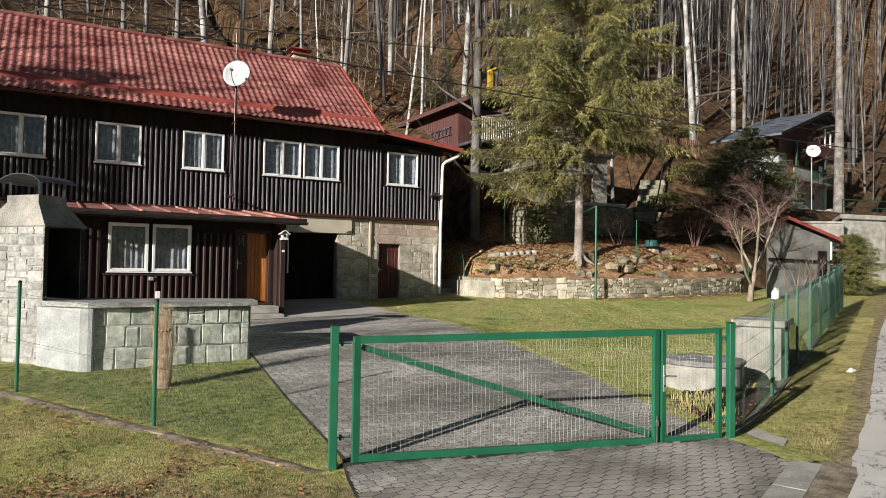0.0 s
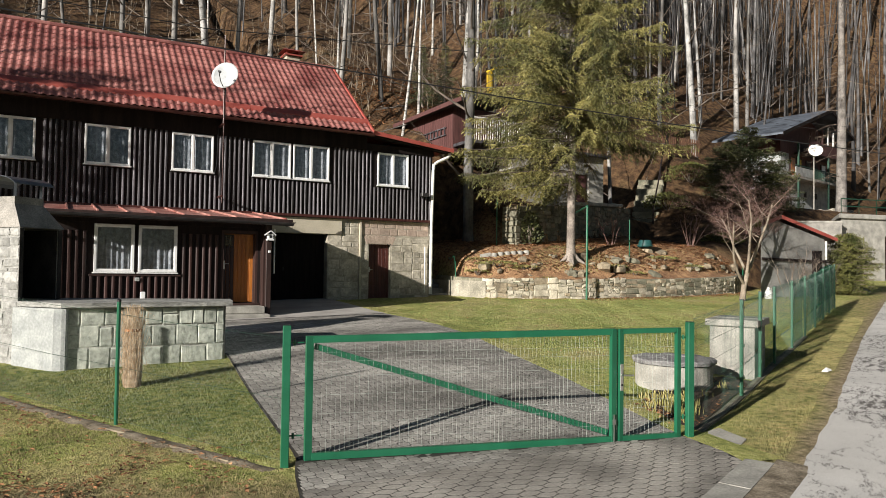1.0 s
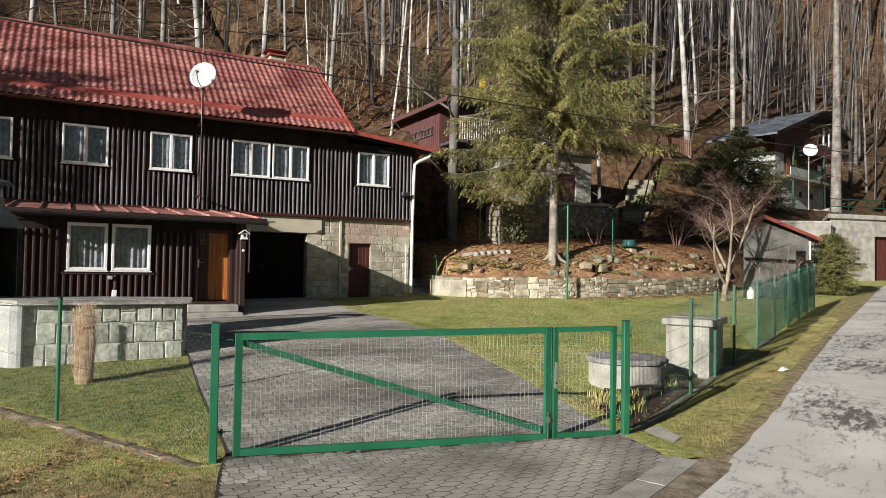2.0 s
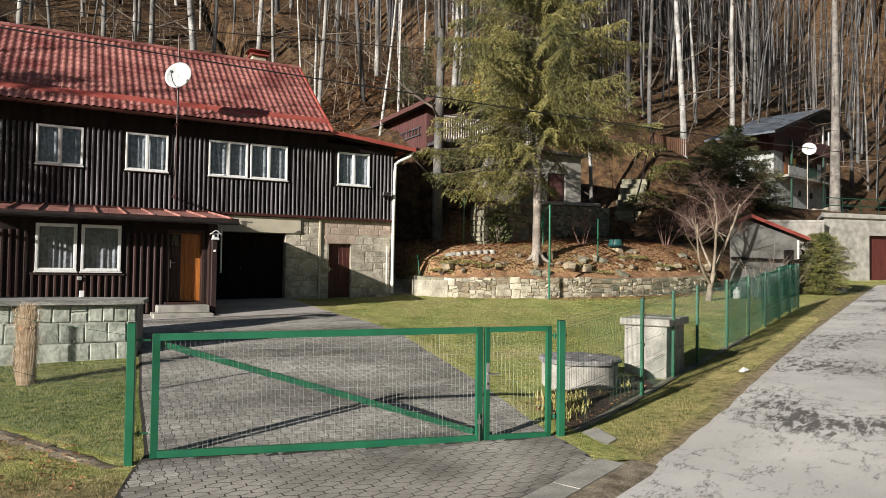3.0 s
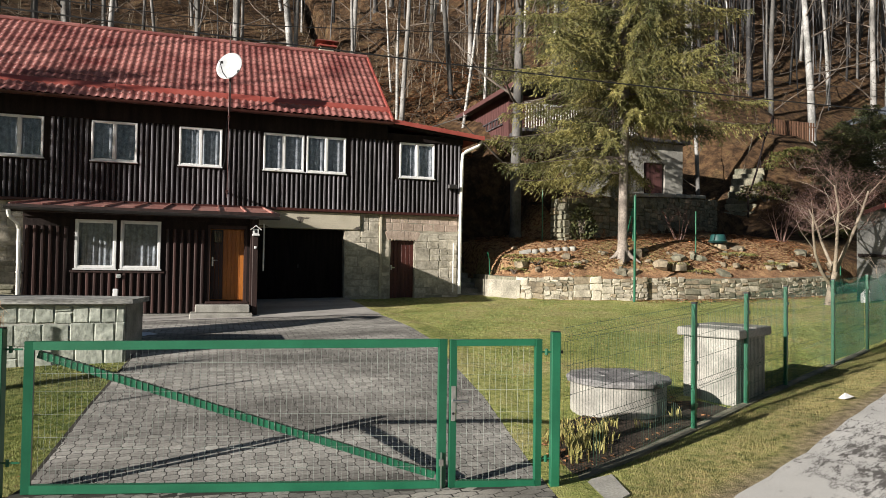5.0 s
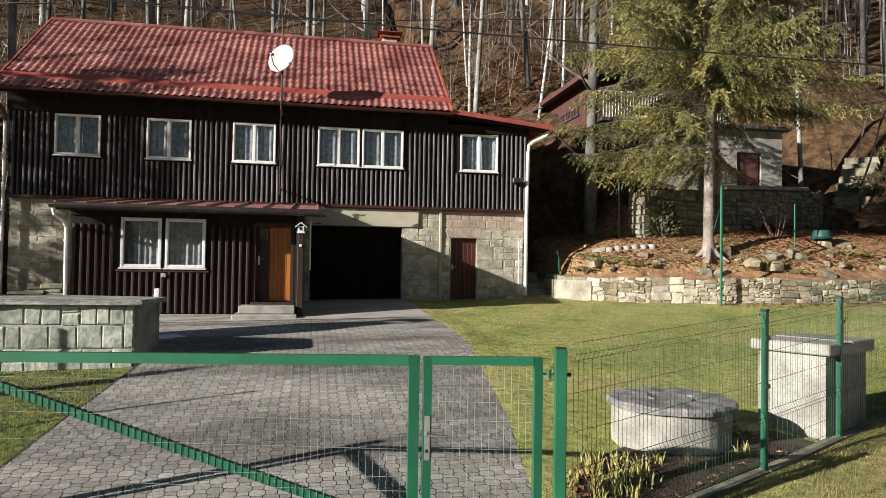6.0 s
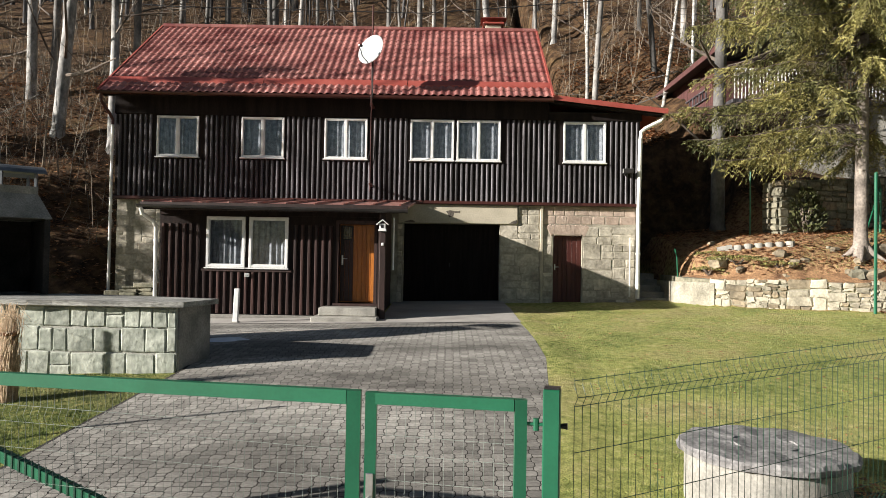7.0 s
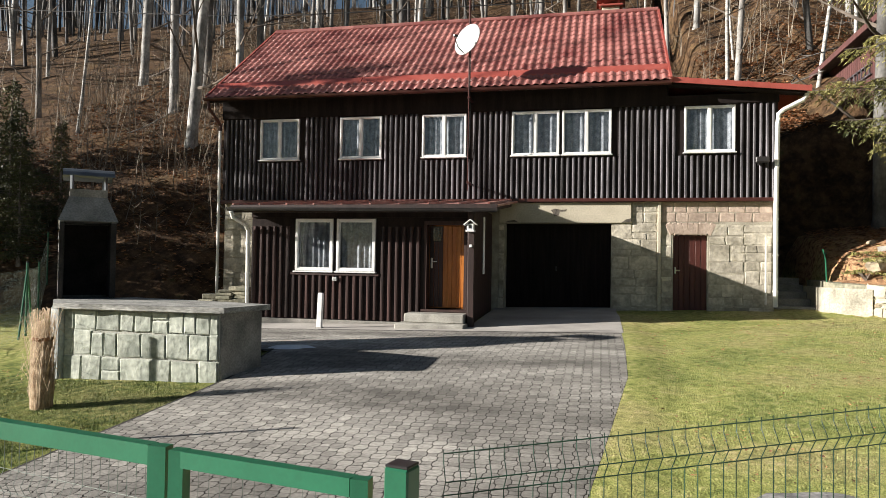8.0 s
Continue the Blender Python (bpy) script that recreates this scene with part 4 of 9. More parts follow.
for poly in ([(9.12, 3.56), (9.22, 3.60), (9.38, 3.57), (9.52, 3.58), (9.50, 3.53), (9.34, 3.52), (9.32, 3.43), (9.20, 3.40), (9.17, 3.50)], [(10.86, 3.25), (11.08, 3.25), (11.09, 3.36), (10.98, 3.33)], [(7.95, 3.25), (8.3, 3.25), (8.2, 3.31), (8.05, 3.29)]):
    k = len(poly)
    part("broken_plaster", MB().add([(x, -0.003, z) for x, z in poly] + [(x, 0.02, z) for x, z in poly], [tuple(range(k)), tuple(reversed(range(k, 2 * k)))] + [(i, (i + 1) % k, k + (i + 1) % k, k + i) for i in range(k)]), spall, house, "spot of broken plaster")
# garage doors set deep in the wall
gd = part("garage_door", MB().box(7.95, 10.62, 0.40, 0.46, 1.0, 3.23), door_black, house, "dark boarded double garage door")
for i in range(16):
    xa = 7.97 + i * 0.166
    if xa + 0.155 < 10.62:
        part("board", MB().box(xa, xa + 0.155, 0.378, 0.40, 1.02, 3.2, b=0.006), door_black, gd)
part("handle", MB().box(9.22, 9.26, 0.34, 0.378, 2.02, 2.14, b=0.006), black_metal, gd, "small black handle")
sd = part("cellar_door", MB().box(12.10, 12.90, 0.22, 0.27, 1.06, 2.955), door_brown, house, "red-brown boarded cellar door")
for i in range(6):
    xa = 12.115 + i * 0.13
    part("board", MB().box(xa, xa + 0.122, 0.20, 0.22, 1.08, 2.94, b=0.006), door_brown, sd)
part("handle", MB().box(12.15, 12.18, 0.165, 0.2, 2.0, 2.16, b=0.005).tube([(12.165, 0.15, 2.08), (12.27, 0.15, 2.08)], 0.01, 6), steel, sd, "steel lever handle")
part("threshold", MB().box(12.0, 13.0, -0.12, 0.2, 0.85, 1.06, b=0.015), concrete_dark, house)

# ---- timber annex with its sheet roof ----
AX0, AX1, AY, AZ0, AZ1 = 2.50, 7.62, -3.13, 0.62, 3.42
AW = [(3.60, 4.50), (4.59, 5.50)]
AWZ = (1.95, 3.125)
DOOR = (6.60, 7.55, 1.16, 3.08)
annex = wall_with_holes("annex_wall", AX0, AX1, AY, AY + 0.14, AZ0, AZ1, [(a, c, *AWZ) for a, c in AW] + [DOOR], wood_black, "dark brown timber annex wall")
for xa in (AX0, AX1 - 0.14):
    part("annex_side", MB().box(xa, xa + 0.14, AY + 0.14, 0.0, AZ0, 3.45), wood_dark, house)
mb = MB().box(AX0 - 0.04, AX1 + 0.04, AY - 0.05, AY + 0.1, 0.4, 0.86, b=0.01)
part("annex_plinth", mb, concrete_dark, house)
mb = MB().box(AX0 + 0.14, AX1 - 0.14, AY + 0.14, 0.0, 3.36, 3.42)
part("annex_ceiling", mb, wood_dark, house)
for k, (a, c) in enumerate(AW):
    window(a, c, AWZ[0], AWZ[1], AY - 0.02, house, False, frame_w=0.062, seed=20 + k)
x = AX0 + 0.09
while x < DOOR[0] - 0.08:
    if AW[0][0] - 0.1 < x < AW[1][1] + 0.1:
        batten(x, AY, 0.88, AWZ[0] - 0.09, house, wood_annex, 0.09, 0.055)
    else:
        batten(x, AY, 0.88, 2.95, house, wood_annex, 0.09, 0.055)
    x += 0.162
# black band stands in for the shade of the annex roof overhang
part("annex_frieze", MB().box(AX0, AX1, AY - 0.045, AY - 0.001, AWZ[1] + 0.03, 3.40), wood_black, house, "black band standing in for shade under the annex eaves")
part("sill_board", MB().box(3.5, 5.6, AY - 0.07, AY, AWZ[0] - 0.10, AWZ[0] - 0.04, b=0.01), wood_dark, house)
# front door, set back
DY = AY + 0.27
dj = MB().box(6.60, 6.66, AY - 0.0, DY + 0.06, 1.16, 3.08).box(7.49, 7.55, AY, DY + 0.06, 1.16, 3.08).box(6.66, 7.49, AY, DY + 0.06, 3.0, 3.08)
part("door_frame", dj, wood_dark, house)
fd = part("front_door", MB().box(6.66, 7.49, DY, DY + 0.05, 1.18, 3.0), door_orange, house, "orange varnished timber front door")
for i in range(8):
    xa = 6.672 + i * 0.1025
    # first three boards coloured dark, for the shadow cast across the recessed door
    part("door_board", MB().box(xa, xa + 0.095, DY - 0.014, DY, 1.2, 2.98, b=0.005), door_orange if i > 2 else wood_annex, fd, "" if i > 2 else "door board coloured dark for the recess shadow")
part("door_handle", MB().box(6.70, 6.74, DY - 0.028, DY - 0.014, 2.05, 2.28, b=0.004).tube([(6.72, DY - 0.05, 2.2), (6.84, DY - 0.05, 2.2)], 0.011, 6), steel, fd, "steel lever handle on a plate")
part("door_pane", MB().box(6.74, 6.93, DY - 0.022, DY - 0.014, 2.66, 2.95), glass, fd)
part("pane_frame", MB().box(6.71, 6.96, DY - 0.020, DY - 0.0145, 2.63, 2.66).box(6.71, 6.96, DY - 0.020, DY - 0.0145, 2.95, 2.98).box(6.71, 6.74, DY - 0.020, DY - 0.0145, 2.66, 2.95).box(6.93, 6.96, DY - 0.020, DY - 0.0145, 2.66, 2.95), wood_dark, fd)
part("threshold", MB().box(6.56, 7.6, AY - 0.06, DY + 0.02, 1.10, 1.16, b=0.01), wood_dark, house)
# porch corner post and east cheek
part("porch_post", MB().box(7.66, 7.80, -3.60, -3.46, 0.75, 3.32, b=0.012), wood_dark, house)
part("porch_cheek", MB().box(7.62, 7.70, -3.46, -3.13, 0.75, 3.32), wood_dark, house)
part("drain_stub", MB().tube([(7.95, -3.3, 1.95), (7.95, -3.3, 3.15)], 0.022, 8), pipe_white, house, "thin white pipe beside the porch")
# lean-to roof of the annex
mb = MB()
ar = [(-3.78, 3.375), (0.0, 3.80)]
mb.add([(x, y, z + k) for x in (2.34, 8.28) for y, z in ar for k in (0.0, -0.05)], [(0, 1, 3, 2), (4, 6, 7, 5), (0, 4, 5, 1), (2, 3, 7, 6), (0, 2, 6, 4), (1, 5, 7, 3)])
aroof = part("annex_roof", mb, sheet_old, house, "weathered red sheet roof with standing seams")
for i in range(10):
    xa = 2.36 + i * 0.64
    part("seam", MB().bar((xa, -3.78, 3.40), (xa, -0.08, 3.817), 0.035, 0.045), sheet_old, aroof)
part("roof_edge", MB().box(2.32, 8.30, -3.81, -3.77, 3.22, 3.39, b=0.008), wood_dark, house)
for i in range(9):
    xa = 2.40 + i * 0.71
    part("rafter", MB().bar((xa, -3.76, 3.27), (xa, 0.0, 3.70), 0.07, 0.1), wood_dark, house)
gutter("annex_gutter", (2.28, -3.86, 3.32), (8.3, -3.86, 3.29), 0.065, gutter_black, house)
downpipe([(2.36, -3.86, 3.25), (2.37, -3.8, 3.12), (2.43, -3.35, 2.98), (2.44, -3.22, 2.85), (2.45, -3.20, 0.85)], 0.045, pipe_white, house, "white downpipe at the annex corner")
# steps before the front door
step = thing("door_steps", (6.95, -3.55, 0.75), "two pale concrete steps below the front door", "steps")
part("lower_step", MB().box(6.22, 7.68, -4.05, -3.19, 0.45, 0.91, b=0.02), concrete, step)
part("upper_step", MB().box(6.34, 7.62, -3.75, -3.19, 0.91, 1.10, b=0.02), concrete, step)

# bird-house lamp on the porch post
bh = thing("birdhouse_lamp", (7.73, -3.66, 2.9), "small white birdhouse-shaped lamp on the porch post", "lamp")
part("body", MB().box(7.66, 7.80, -3.74, -3.61, 2.86, 2.99, b=0.006), paint_white, bh)
mb = MB()
for s in (-1, 1):
    mb.bar((7.73, -3.68, 3.075), (7.73 + s * 0.135, -3.68, 2.965), 0.19, 0.018)
part("roof", mb, paint_white, bh)
part("base", MB().box(7.64, 7.82, -3.76, -3.60, 2.82, 2.86, b=0.006), paint_white, bh)
part("window", MB().box(7.70, 7.76, -3.746, -3.735, 2.89, 2.96), black_metal, bh)
jb = thing("wall_box", (4.57, AY - 0.06, 1.77), "small cream electric box on the boarding", "junction box")
part("body", MB().box(4.52, 4.63, AY - 0.10, AY - 0.05, 1.73, 1.82, b=0.01), plaster_white, jb)
part("cover_screw", MB().tube([(4.575, AY - 0.106, 1.775), (4.575, AY - 0.1, 1.775)], 0.012, 8), steel, jb)
lt = thing("wall_lamp", (7.62, -3.2, 2.5), "small white wall lamp beside the door", "lamp")
part("body", MB().box(7.70, 7.76, -3.66, -3.61, 2.50, 2.56, b=0.008), paint_white, lt)
# grey box with a bracket near the east corner
eb = thing("outdoor_lamp", (14.05, -0.12, 4.72), "dark floodlight on the boarding", "lamp")
part("body", MB().box(13.92, 14.22, -0.28, -0.12, 4.66, 4.80, b=0.02), gutter_black, eb)
part("bracket", MB().box(14.0, 14.05, -0.12, -0.05, 4.62, 4.78), gutter_black, eb)

# ---- satellite dish and aerial mast ----
dish = thing("satellite_dish", (7.07, -0.58, 6.7), "white satellite dish on a rust-brown mast", "satellite dish")
part("mast", MB().tube([(7.07, -0.62, 4.0), (7.07, -0.62, 6.35), (7.07, -0.62, 6.4), (7.07, -0.62, 9.05)], [0.012, 0.012, 0.022, 0.02], 8), gutter_brown, dish, "thin brown mast")
mb = MB()
R, dep, k, rings = 0.43, 0.085, 32, 6
vs, fs = [(0, 0, -dep)], []
for r in range(1, rings + 1):
    rr = R * r / rings
    vs += [(rr * 0.93 * math.cos(2 * math.pi * i / k), rr * math.sin(2 * math.pi * i / k), -dep + dep * (r / rings) ** 2) for i in range(k)]
fs += [(0, 1 + i, 1 + (i + 1) % k) for i in range(k)]
for r in range(rings - 1):
    fs += [(1 + r * k + i, 1 + (r + 1) * k + i, 1 + (r + 1) * k + (i + 1) % k, 1 + r * k + (i + 1) % k) for i in range(k)]
nv = len(vs)
vs2 = vs + [(x, y, z - 0.012) for x, y, z in vs]
fs2 = fs + [tuple(nv + i for i in reversed(f)) for f in fs] + [(1 + (rings - 1) * k + i, nv + 1 + (rings - 1) * k + i, nv + 1 + (rings - 1) * k + (i + 1) % k, 1 + (rings - 1) * k + (i + 1) % k) for i in range(k)]
dm = Matrix.Translation((7.04, -0.80, 7.80)) @ Vector((-0.52, -0.85, 0.30)).to_track_quat("Z", "Y").to_matrix().to_4x4()
mb.add([dm @ Vector(p) for p in vs2], fs2)
dish_grey = material("weathered_dish_coat", (0.36, 0.38, 0.39), (0.56, 0.57, 0.57), 3.5, 0.4, bump=0.1, fine=40, speck=0.15)
part("reflector", mb, dish_grey, dish, "white round reflector", smooth=True)
arm_a, arm_b = dm @ Vector((0, -0.40, -0.02)), dm @ Vector((0, -0.16, 0.46))
part("feed_arm", MB().tube([arm_a, dm @ Vector((0, -0.36, 0.24)), arm_b], 0.012, 6), black_metal, dish)
part("receiver", MB().tube([arm_b, arm_b + (dm.translation - arm_b).normalized() * 0.11], [0.03, 0.04], 10), black_metal, dish)
part("bracket", MB().bar(dm @ Vector((0, 0, -0.1)), (7.07, -0.62, 7.72), 0.06, 0.06), black_metal, dish)
part("cable", MB().tube([(7.10, -0.64, 7.6), (7.10, -0.63, 6.55), (7.02, -0.12, 6.3), (7.0, -0.09, 5.2), (6.93, -0.09, 4.92), (6.80, -0.09, 4.86)], 0.012, 6), black_metal, dish, "loose black cable")
for zz in (4.2, 6.35):
    part("mast_clamp", MB().box(7.03, 7.11, -0.64, -0.05, zz, zz + 0.04), gutter_brown, dish)


# ---- green double gate and its posts ----
PL, PR = Vector((4.99, -14.73, 0.0)), Vector((9.80, -15.85, 0.0))
GU = (PR - PL).normalized()
GN = Vector((-GU.y, GU.x, 0))
GLEN = (PR - PL).length


def gp(s, z, n=0.0):
    """A point of the gate's plane: s metres from the west post, z up, n inwards."""
    p = PL + GU * s + GN * n
    return Vector((p.x, p.y, z))


gm = Matrix.Translation(PL) @ Matrix(((GU.x, GN.x, 0, 0), (GU.y, GN.y, 0, 0), (0, 0, 1, 0), (0, 0, 0, 1)))


def gate_post(s, a, c, name_label):
    t = thing("gate_post", gp(s, 0.0), name_label, "gate post", group="gate posts")
    part("post", MB().box(s + a, s + c, -0.06, 0.022, -0.3, 1.515, gm, b=0.006), green_paint, t)
    part("cap", MB().box(s + a + 0.002, s + c - 0.002, -0.058, 0.02, 1.515, 1.524, gm, b=0.003), gutter_black, t, "flat dark plastic cap")
    return t


pw = gate_post(0.0, -0.025, 0.06, "square green steel gate post beside the drive")
pe = gate_post(GLEN, -0.072, 0.012, "square green steel gate post beside the wire fence")
for zz in (0.35, 1.33):
    part("hinge", MB().tube([gp(0.06, zz), gp(0.20, zz)], 0.009, 8).tube([gp(0.1, zz - 0.03), gp(0.1, zz + 0.03)], 0.015, 8), green_paint, pw, "green adjustable hinge")
    part("hinge", MB().tube([gp(GLEN - 0.07, zz), gp(GLEN - 0.16, zz)], 0.009, 8).tube([gp(GLEN - 0.11, zz - 0.03), gp(GLEN - 0.11, zz + 0.03)], 0.015, 8), green_paint, pe, "green adjustable hinge")
part("latch_knob", MB().tube([gp(GLEN + 0.012, 1.33), gp(GLEN + 0.045, 1.33)], [0.012, 0.017], 10), black_metal, pe)


def leaf(name, s0, s1, z0, z1, label, t=0.075, brace=False):
    g = thing(name, gp((s0 + s1) / 2, 0.02), label, "gate", group="gate leaves")
    dz = lambda s: 0.012 * (s - 0.2)
    for q, w in ((s0 + t / 2, t), (s1 - t / 2, t)):
        part("stile", MB().bar(gp(q, z0), gp(q, z1 + dz(q)), w, 0.05), green_paint, g)
    part("top_rail", MB().bar(gp(s0 + t, z1 - t / 2 + dz(s0)), gp(s1 - t, z1 - t / 2 + dz(s1)), 0.05, t), green_paint, g)
    part("bottom_rail", MB().bar(gp(s0 + t, z0 + t / 2), gp(s1 - t, z0 + t / 2), 0.05, t), green_paint, g)
    a, c = s0 + t, s1 - t
    n = int((c - a) / 0.05)
    wires = MB()
    for i in range(1, n):
        s = a + (c - a) * i / n
        # upright wires, bent forward at the cross wires
        wires.tube([gp(s, z0 + t, 0.012), gp(s, z0 + 0.38, 0.012), gp(s, z0 + 0.43, -0.012), gp(s, z0 + 0.48, 0.012), gp(s, z1 - 0.28, 0.012), gp(s, z1 - 0.23, -0.012), gp(s, z1 - 0.18, 0.012), gp(s, z1 - t + dz(s), 0.012)], 0.0012, 4, caps=False)
    tagged(part("wire_mesh", wires, wire_grey, g, "pale galvanised mesh wires"), kind="stuff")
    for zz in (z0 + 0.20, z0 + 0.38, z0 + 0.48, z0 + 0.68, z0 + 0.88, z1 - 0.28, z1 - 0.18):
        part("cross_wire", MB().tube([gp(a, zz, 0.016), gp(c, zz, 0.016)], 0.0011, 4, caps=False), wire_grey, g)
    if brace:
        p, q = gp(a + 0.02, z1 - t - 0.04, 0.045), gp(c - 0.02, z0 + t + 0.04, 0.045)
        br = part("brace", MB().bar(p, q, 0.045, 0.065), green_paint, g, "slanting green brace")
        # dark ribs stand in for the mesh wires' shadows on the brace
        shadow_rib_me = MB().box(-0.0035, 0.0035, -0.027, 0.027, -0.039, 0.039).mesh("tie", green_wire)
        for i in range(2, n - 1):
            s = a + (c - a) * i / n
            k = (s - a - 0.02) / (c - a - 0.04)
            e = gp(s, p.z + (q.z - p.z) * k, 0.045)
            piece("tie", shadow_rib_me, br, Matrix.Translation(e) @ gm.to_3x3().to_4x4())
    return g


gw = leaf("gate_leaf", 0.22, 3.90, 0.085, 1.40, "wide green steel gate leaf filled with wire mesh", brace=True)
ge = leaf("wicket_gate", 3.93, GLEN - 0.158, 0.10, 1.395, "narrow green wicket gate filled with wire mesh", t=0.06)
lk = part("lock_plate", MB().box(3.945, 3.985, -0.032, -0.025, 0.70, 1.02, gm, b=0.003), steel, ge, "steel lock plate")
part("lever", MB().tube([gp(3.965, 0.89, -0.03), gp(3.965, 0.89, -0.07), gp(4.10, 0.885, -0.07)], 0.011, 8), steel, lk, "steel lever handle")
part("cylinder", MB().tube([gp(3.965, 0.77, -0.03), gp(3.965, 0.77, -0.04)], 0.013, 8), black_metal, lk)
part("drop_bolt", MB().tube([gp(3.86, 0.0, -0.035), gp(3.86, 0.42, -0.035)], 0.009, 6).box(3.84, 3.88, -0.045, -0.025, 0.3, 0.36, gm), steel, gw)

# ---- roadside wire panel fence, from the gate eastward ----
FU = Vector((21.2, 11.05, 0)).normalized()
FPTS = [Vector((9.80, -15.85, 0))] + [Vector((12.20, -14.70, 0)) + FU * k for k in (0.0, 1.6, 3.12, 5.5, 7.75, 9.9, 12.0, 14.0, 15.75)]
fence = thing("wire_fence", FPTS[1] + Vector((0, 0, 0.2)), "green welded wire panel fence along the lane", "fence")
for k, p in enumerate(FPTS[1:]):
    z = gz(p.x, p.y)
    h = 1.50
    pm = Matrix.Translation((p.x, p.y, z)) @ pose(0, 0, 0, 0, 0, 27.5)
    po = part("post", MB().box(-0.03, 0.03, -0.025, 0.025, -0.3, h, pm, b=0.005), green_paint, fence)
    part("post_cap", MB().box(-0.034, 0.034, -0.029, 0.029, h, h + 0.02, pm), black_metal, po)
    for zz in (0.3, 0.8, 1.25):
        part("clamp", MB().box(-0.04, 0.04, -0.036, -0.022, zz - 0.02, zz + 0.02, pm), green_paint, po)


def wire_panel(p, q, parent, h=1.44, z_off=0.04, step=0.05, r=0.0018):
    z0, z1 = gz(p.x, p.y) + z_off, gz(q.x, q.y) + z_off
    d = (q - p).normalized()
    nn = Vector((-d.y, d.x, 0))

    def at(k, z, out=0.0):
        e = p.lerp(q, k)
        return Vector((e.x, e.y, z0 + (z1 - z0) * k + z)) + nn * out

    mb = MB()
    n = int((q - p).length / step)
    for i in range(n + 1):
        k = (i + 0.3) / (n + 0.6)
        mb.tube([at(k, 0.0), at(k, 0.43), at(k, 0.48, -0.03), at(k, 0.53), at(k, 1.31), at(k, 1.36, -0.03), at(k, 1.41), at(k, h + 0.012)], r, 4, caps=False)
    pn = tagged(part("panel", mb, green_wire, parent, "welded green wire panel"), kind="stuff")
    for zz, o in ((0.06, 0), (0.22, 0), (0.43, 0), (0.48, -0.03), (0.53, 0), (0.80, 0), (1.08, 0), (1.31, 0), (1.36, -0.03), (h, 0)):
        part("cross_wire", MB().tube([at(0.005, zz, o - 0.006), at(0.995, zz, o - 0.006)], r * 1.15, 4, caps=False), green_wire, pn)


for k in range(len(FPTS) - 1):
    a, c = FPTS[k], FPTS[k + 1]
    d = (c - a).normalized()
    wire_panel(a + d * (0.08 if k == 0 else 0.03), c - d * 0.03, fence)


def net_material():
    mt = material("green_shade_net", (0.006, 0.17, 0.12), (0.014, 0.26, 0.19), 2.5, 0.7, bump=0.1, fine=120, speck=0.3)
    nt = mt.node_tree
    n, ln = nt.nodes, nt.links.new
    out, bs = n["Material Output"], n["Principled BSDF"]
    tr, mx = n.new("ShaderNodeBsdfTransparent"), n.new("ShaderNodeMixShader")
    mx.inputs[0].default_value = 0.6
    tl, both = n.new("ShaderNodeBsdfTranslucent"), n.new("ShaderNodeMixShader")
    tl.inputs[0].default_value = (0.01, 0.34, 0.25, 1)
    both.inputs[0].default_value = 0.5
    ln(bs.outputs[0], both.inputs[1]), ln(tl.outputs[0], both.inputs[2])
    ln(tr.outputs[0], mx.inputs[1]), ln(both.outputs[0], mx.inputs[2]), ln(mx.outputs[0], out.inputs[0])
    return mt


net_mat = net_material()
nn_fold = False
net = thing("shade_net", FPTS[6] + Vector((0, 0, 0.8)), "sagging green shade netting tied to the wire fence", "netting")
for k in [4, 5] + [q for q in range(6, len(FPTS) - 1) for fold in (0, 1)]:
    a, c = FPTS[k], FPTS[k + 1]
    mb = MB()
    nu, nv = 14, 7
    nn = Vector((-FU.y, FU.x, 0))
    vs = []
    for j in range(nv):
        for i in range(nu):
            u, v = i / (nu - 1), j / (nv - 1)
            p = a.lerp(c, u)
            sag = 0.05 * math.sin(math.pi * u) * (v > 0.9) + 0.02 * math.sin(7 * u + k)
            w = 0.025 * math.sin(9 * u + 3 * v + k)
            o_ = 0.035 + w + (0.05 if nn_fold else 0.0)
            vs.append((p.x + nn.x * o_, p.y + nn.y * o_, gz(p.x, p.y) + 0.06 + (1.40 + 0.1 * (k > 6)) * v - sag))
    mb.add(vs, [(j * nu + i, j * nu + i + 1, (j + 1) * nu + i + 1, (j + 1) * nu + i) for j in range(nv - 1) for i in range(nu - 1)])
    part("net_panel", mb, net_mat, net, smooth=True)
    nn_fold = not nn_fold if k > 5 else False
# concrete foot boards under the fence
for k in range(0, 5):
    a, c = FPTS[k], FPTS[k + 1]
    d = (c - a).normalized()
    L = (c - a).length
    m = Matrix.Translation(a) @ Matrix(((d.x, -d.y, 0, 0), (d.y, d.x, 0, 0), (0, 0, 1, 0), (0, 0, 0, 1)))
    z0, z1 = gz(a.x, a.y), gz(c.x, c.y)
    vs = [m @ Vector((s, o, 0)) for s in (0.08 if k == 0 else 0.02, L - 0.02) for o in (-0.06, 0.06)]
    vs = [Vector((v.x, v.y, (z0 if i < 2 else z1) + dz)) for dz in (-0.15, 0.028) for i, v in enumerate(vs)]
    tagged(new("foot_board", MB().add(vs, [(0, 1, 3, 2), (4, 6, 7, 5), (0, 4, 5, 1), (1, 5, 7, 3), (3, 7, 6, 2), (2, 6, 4, 0)]).mesh("foot_board", stone_dark)), "mossy concrete edging board below the wire fence", "edging", "edging boards")

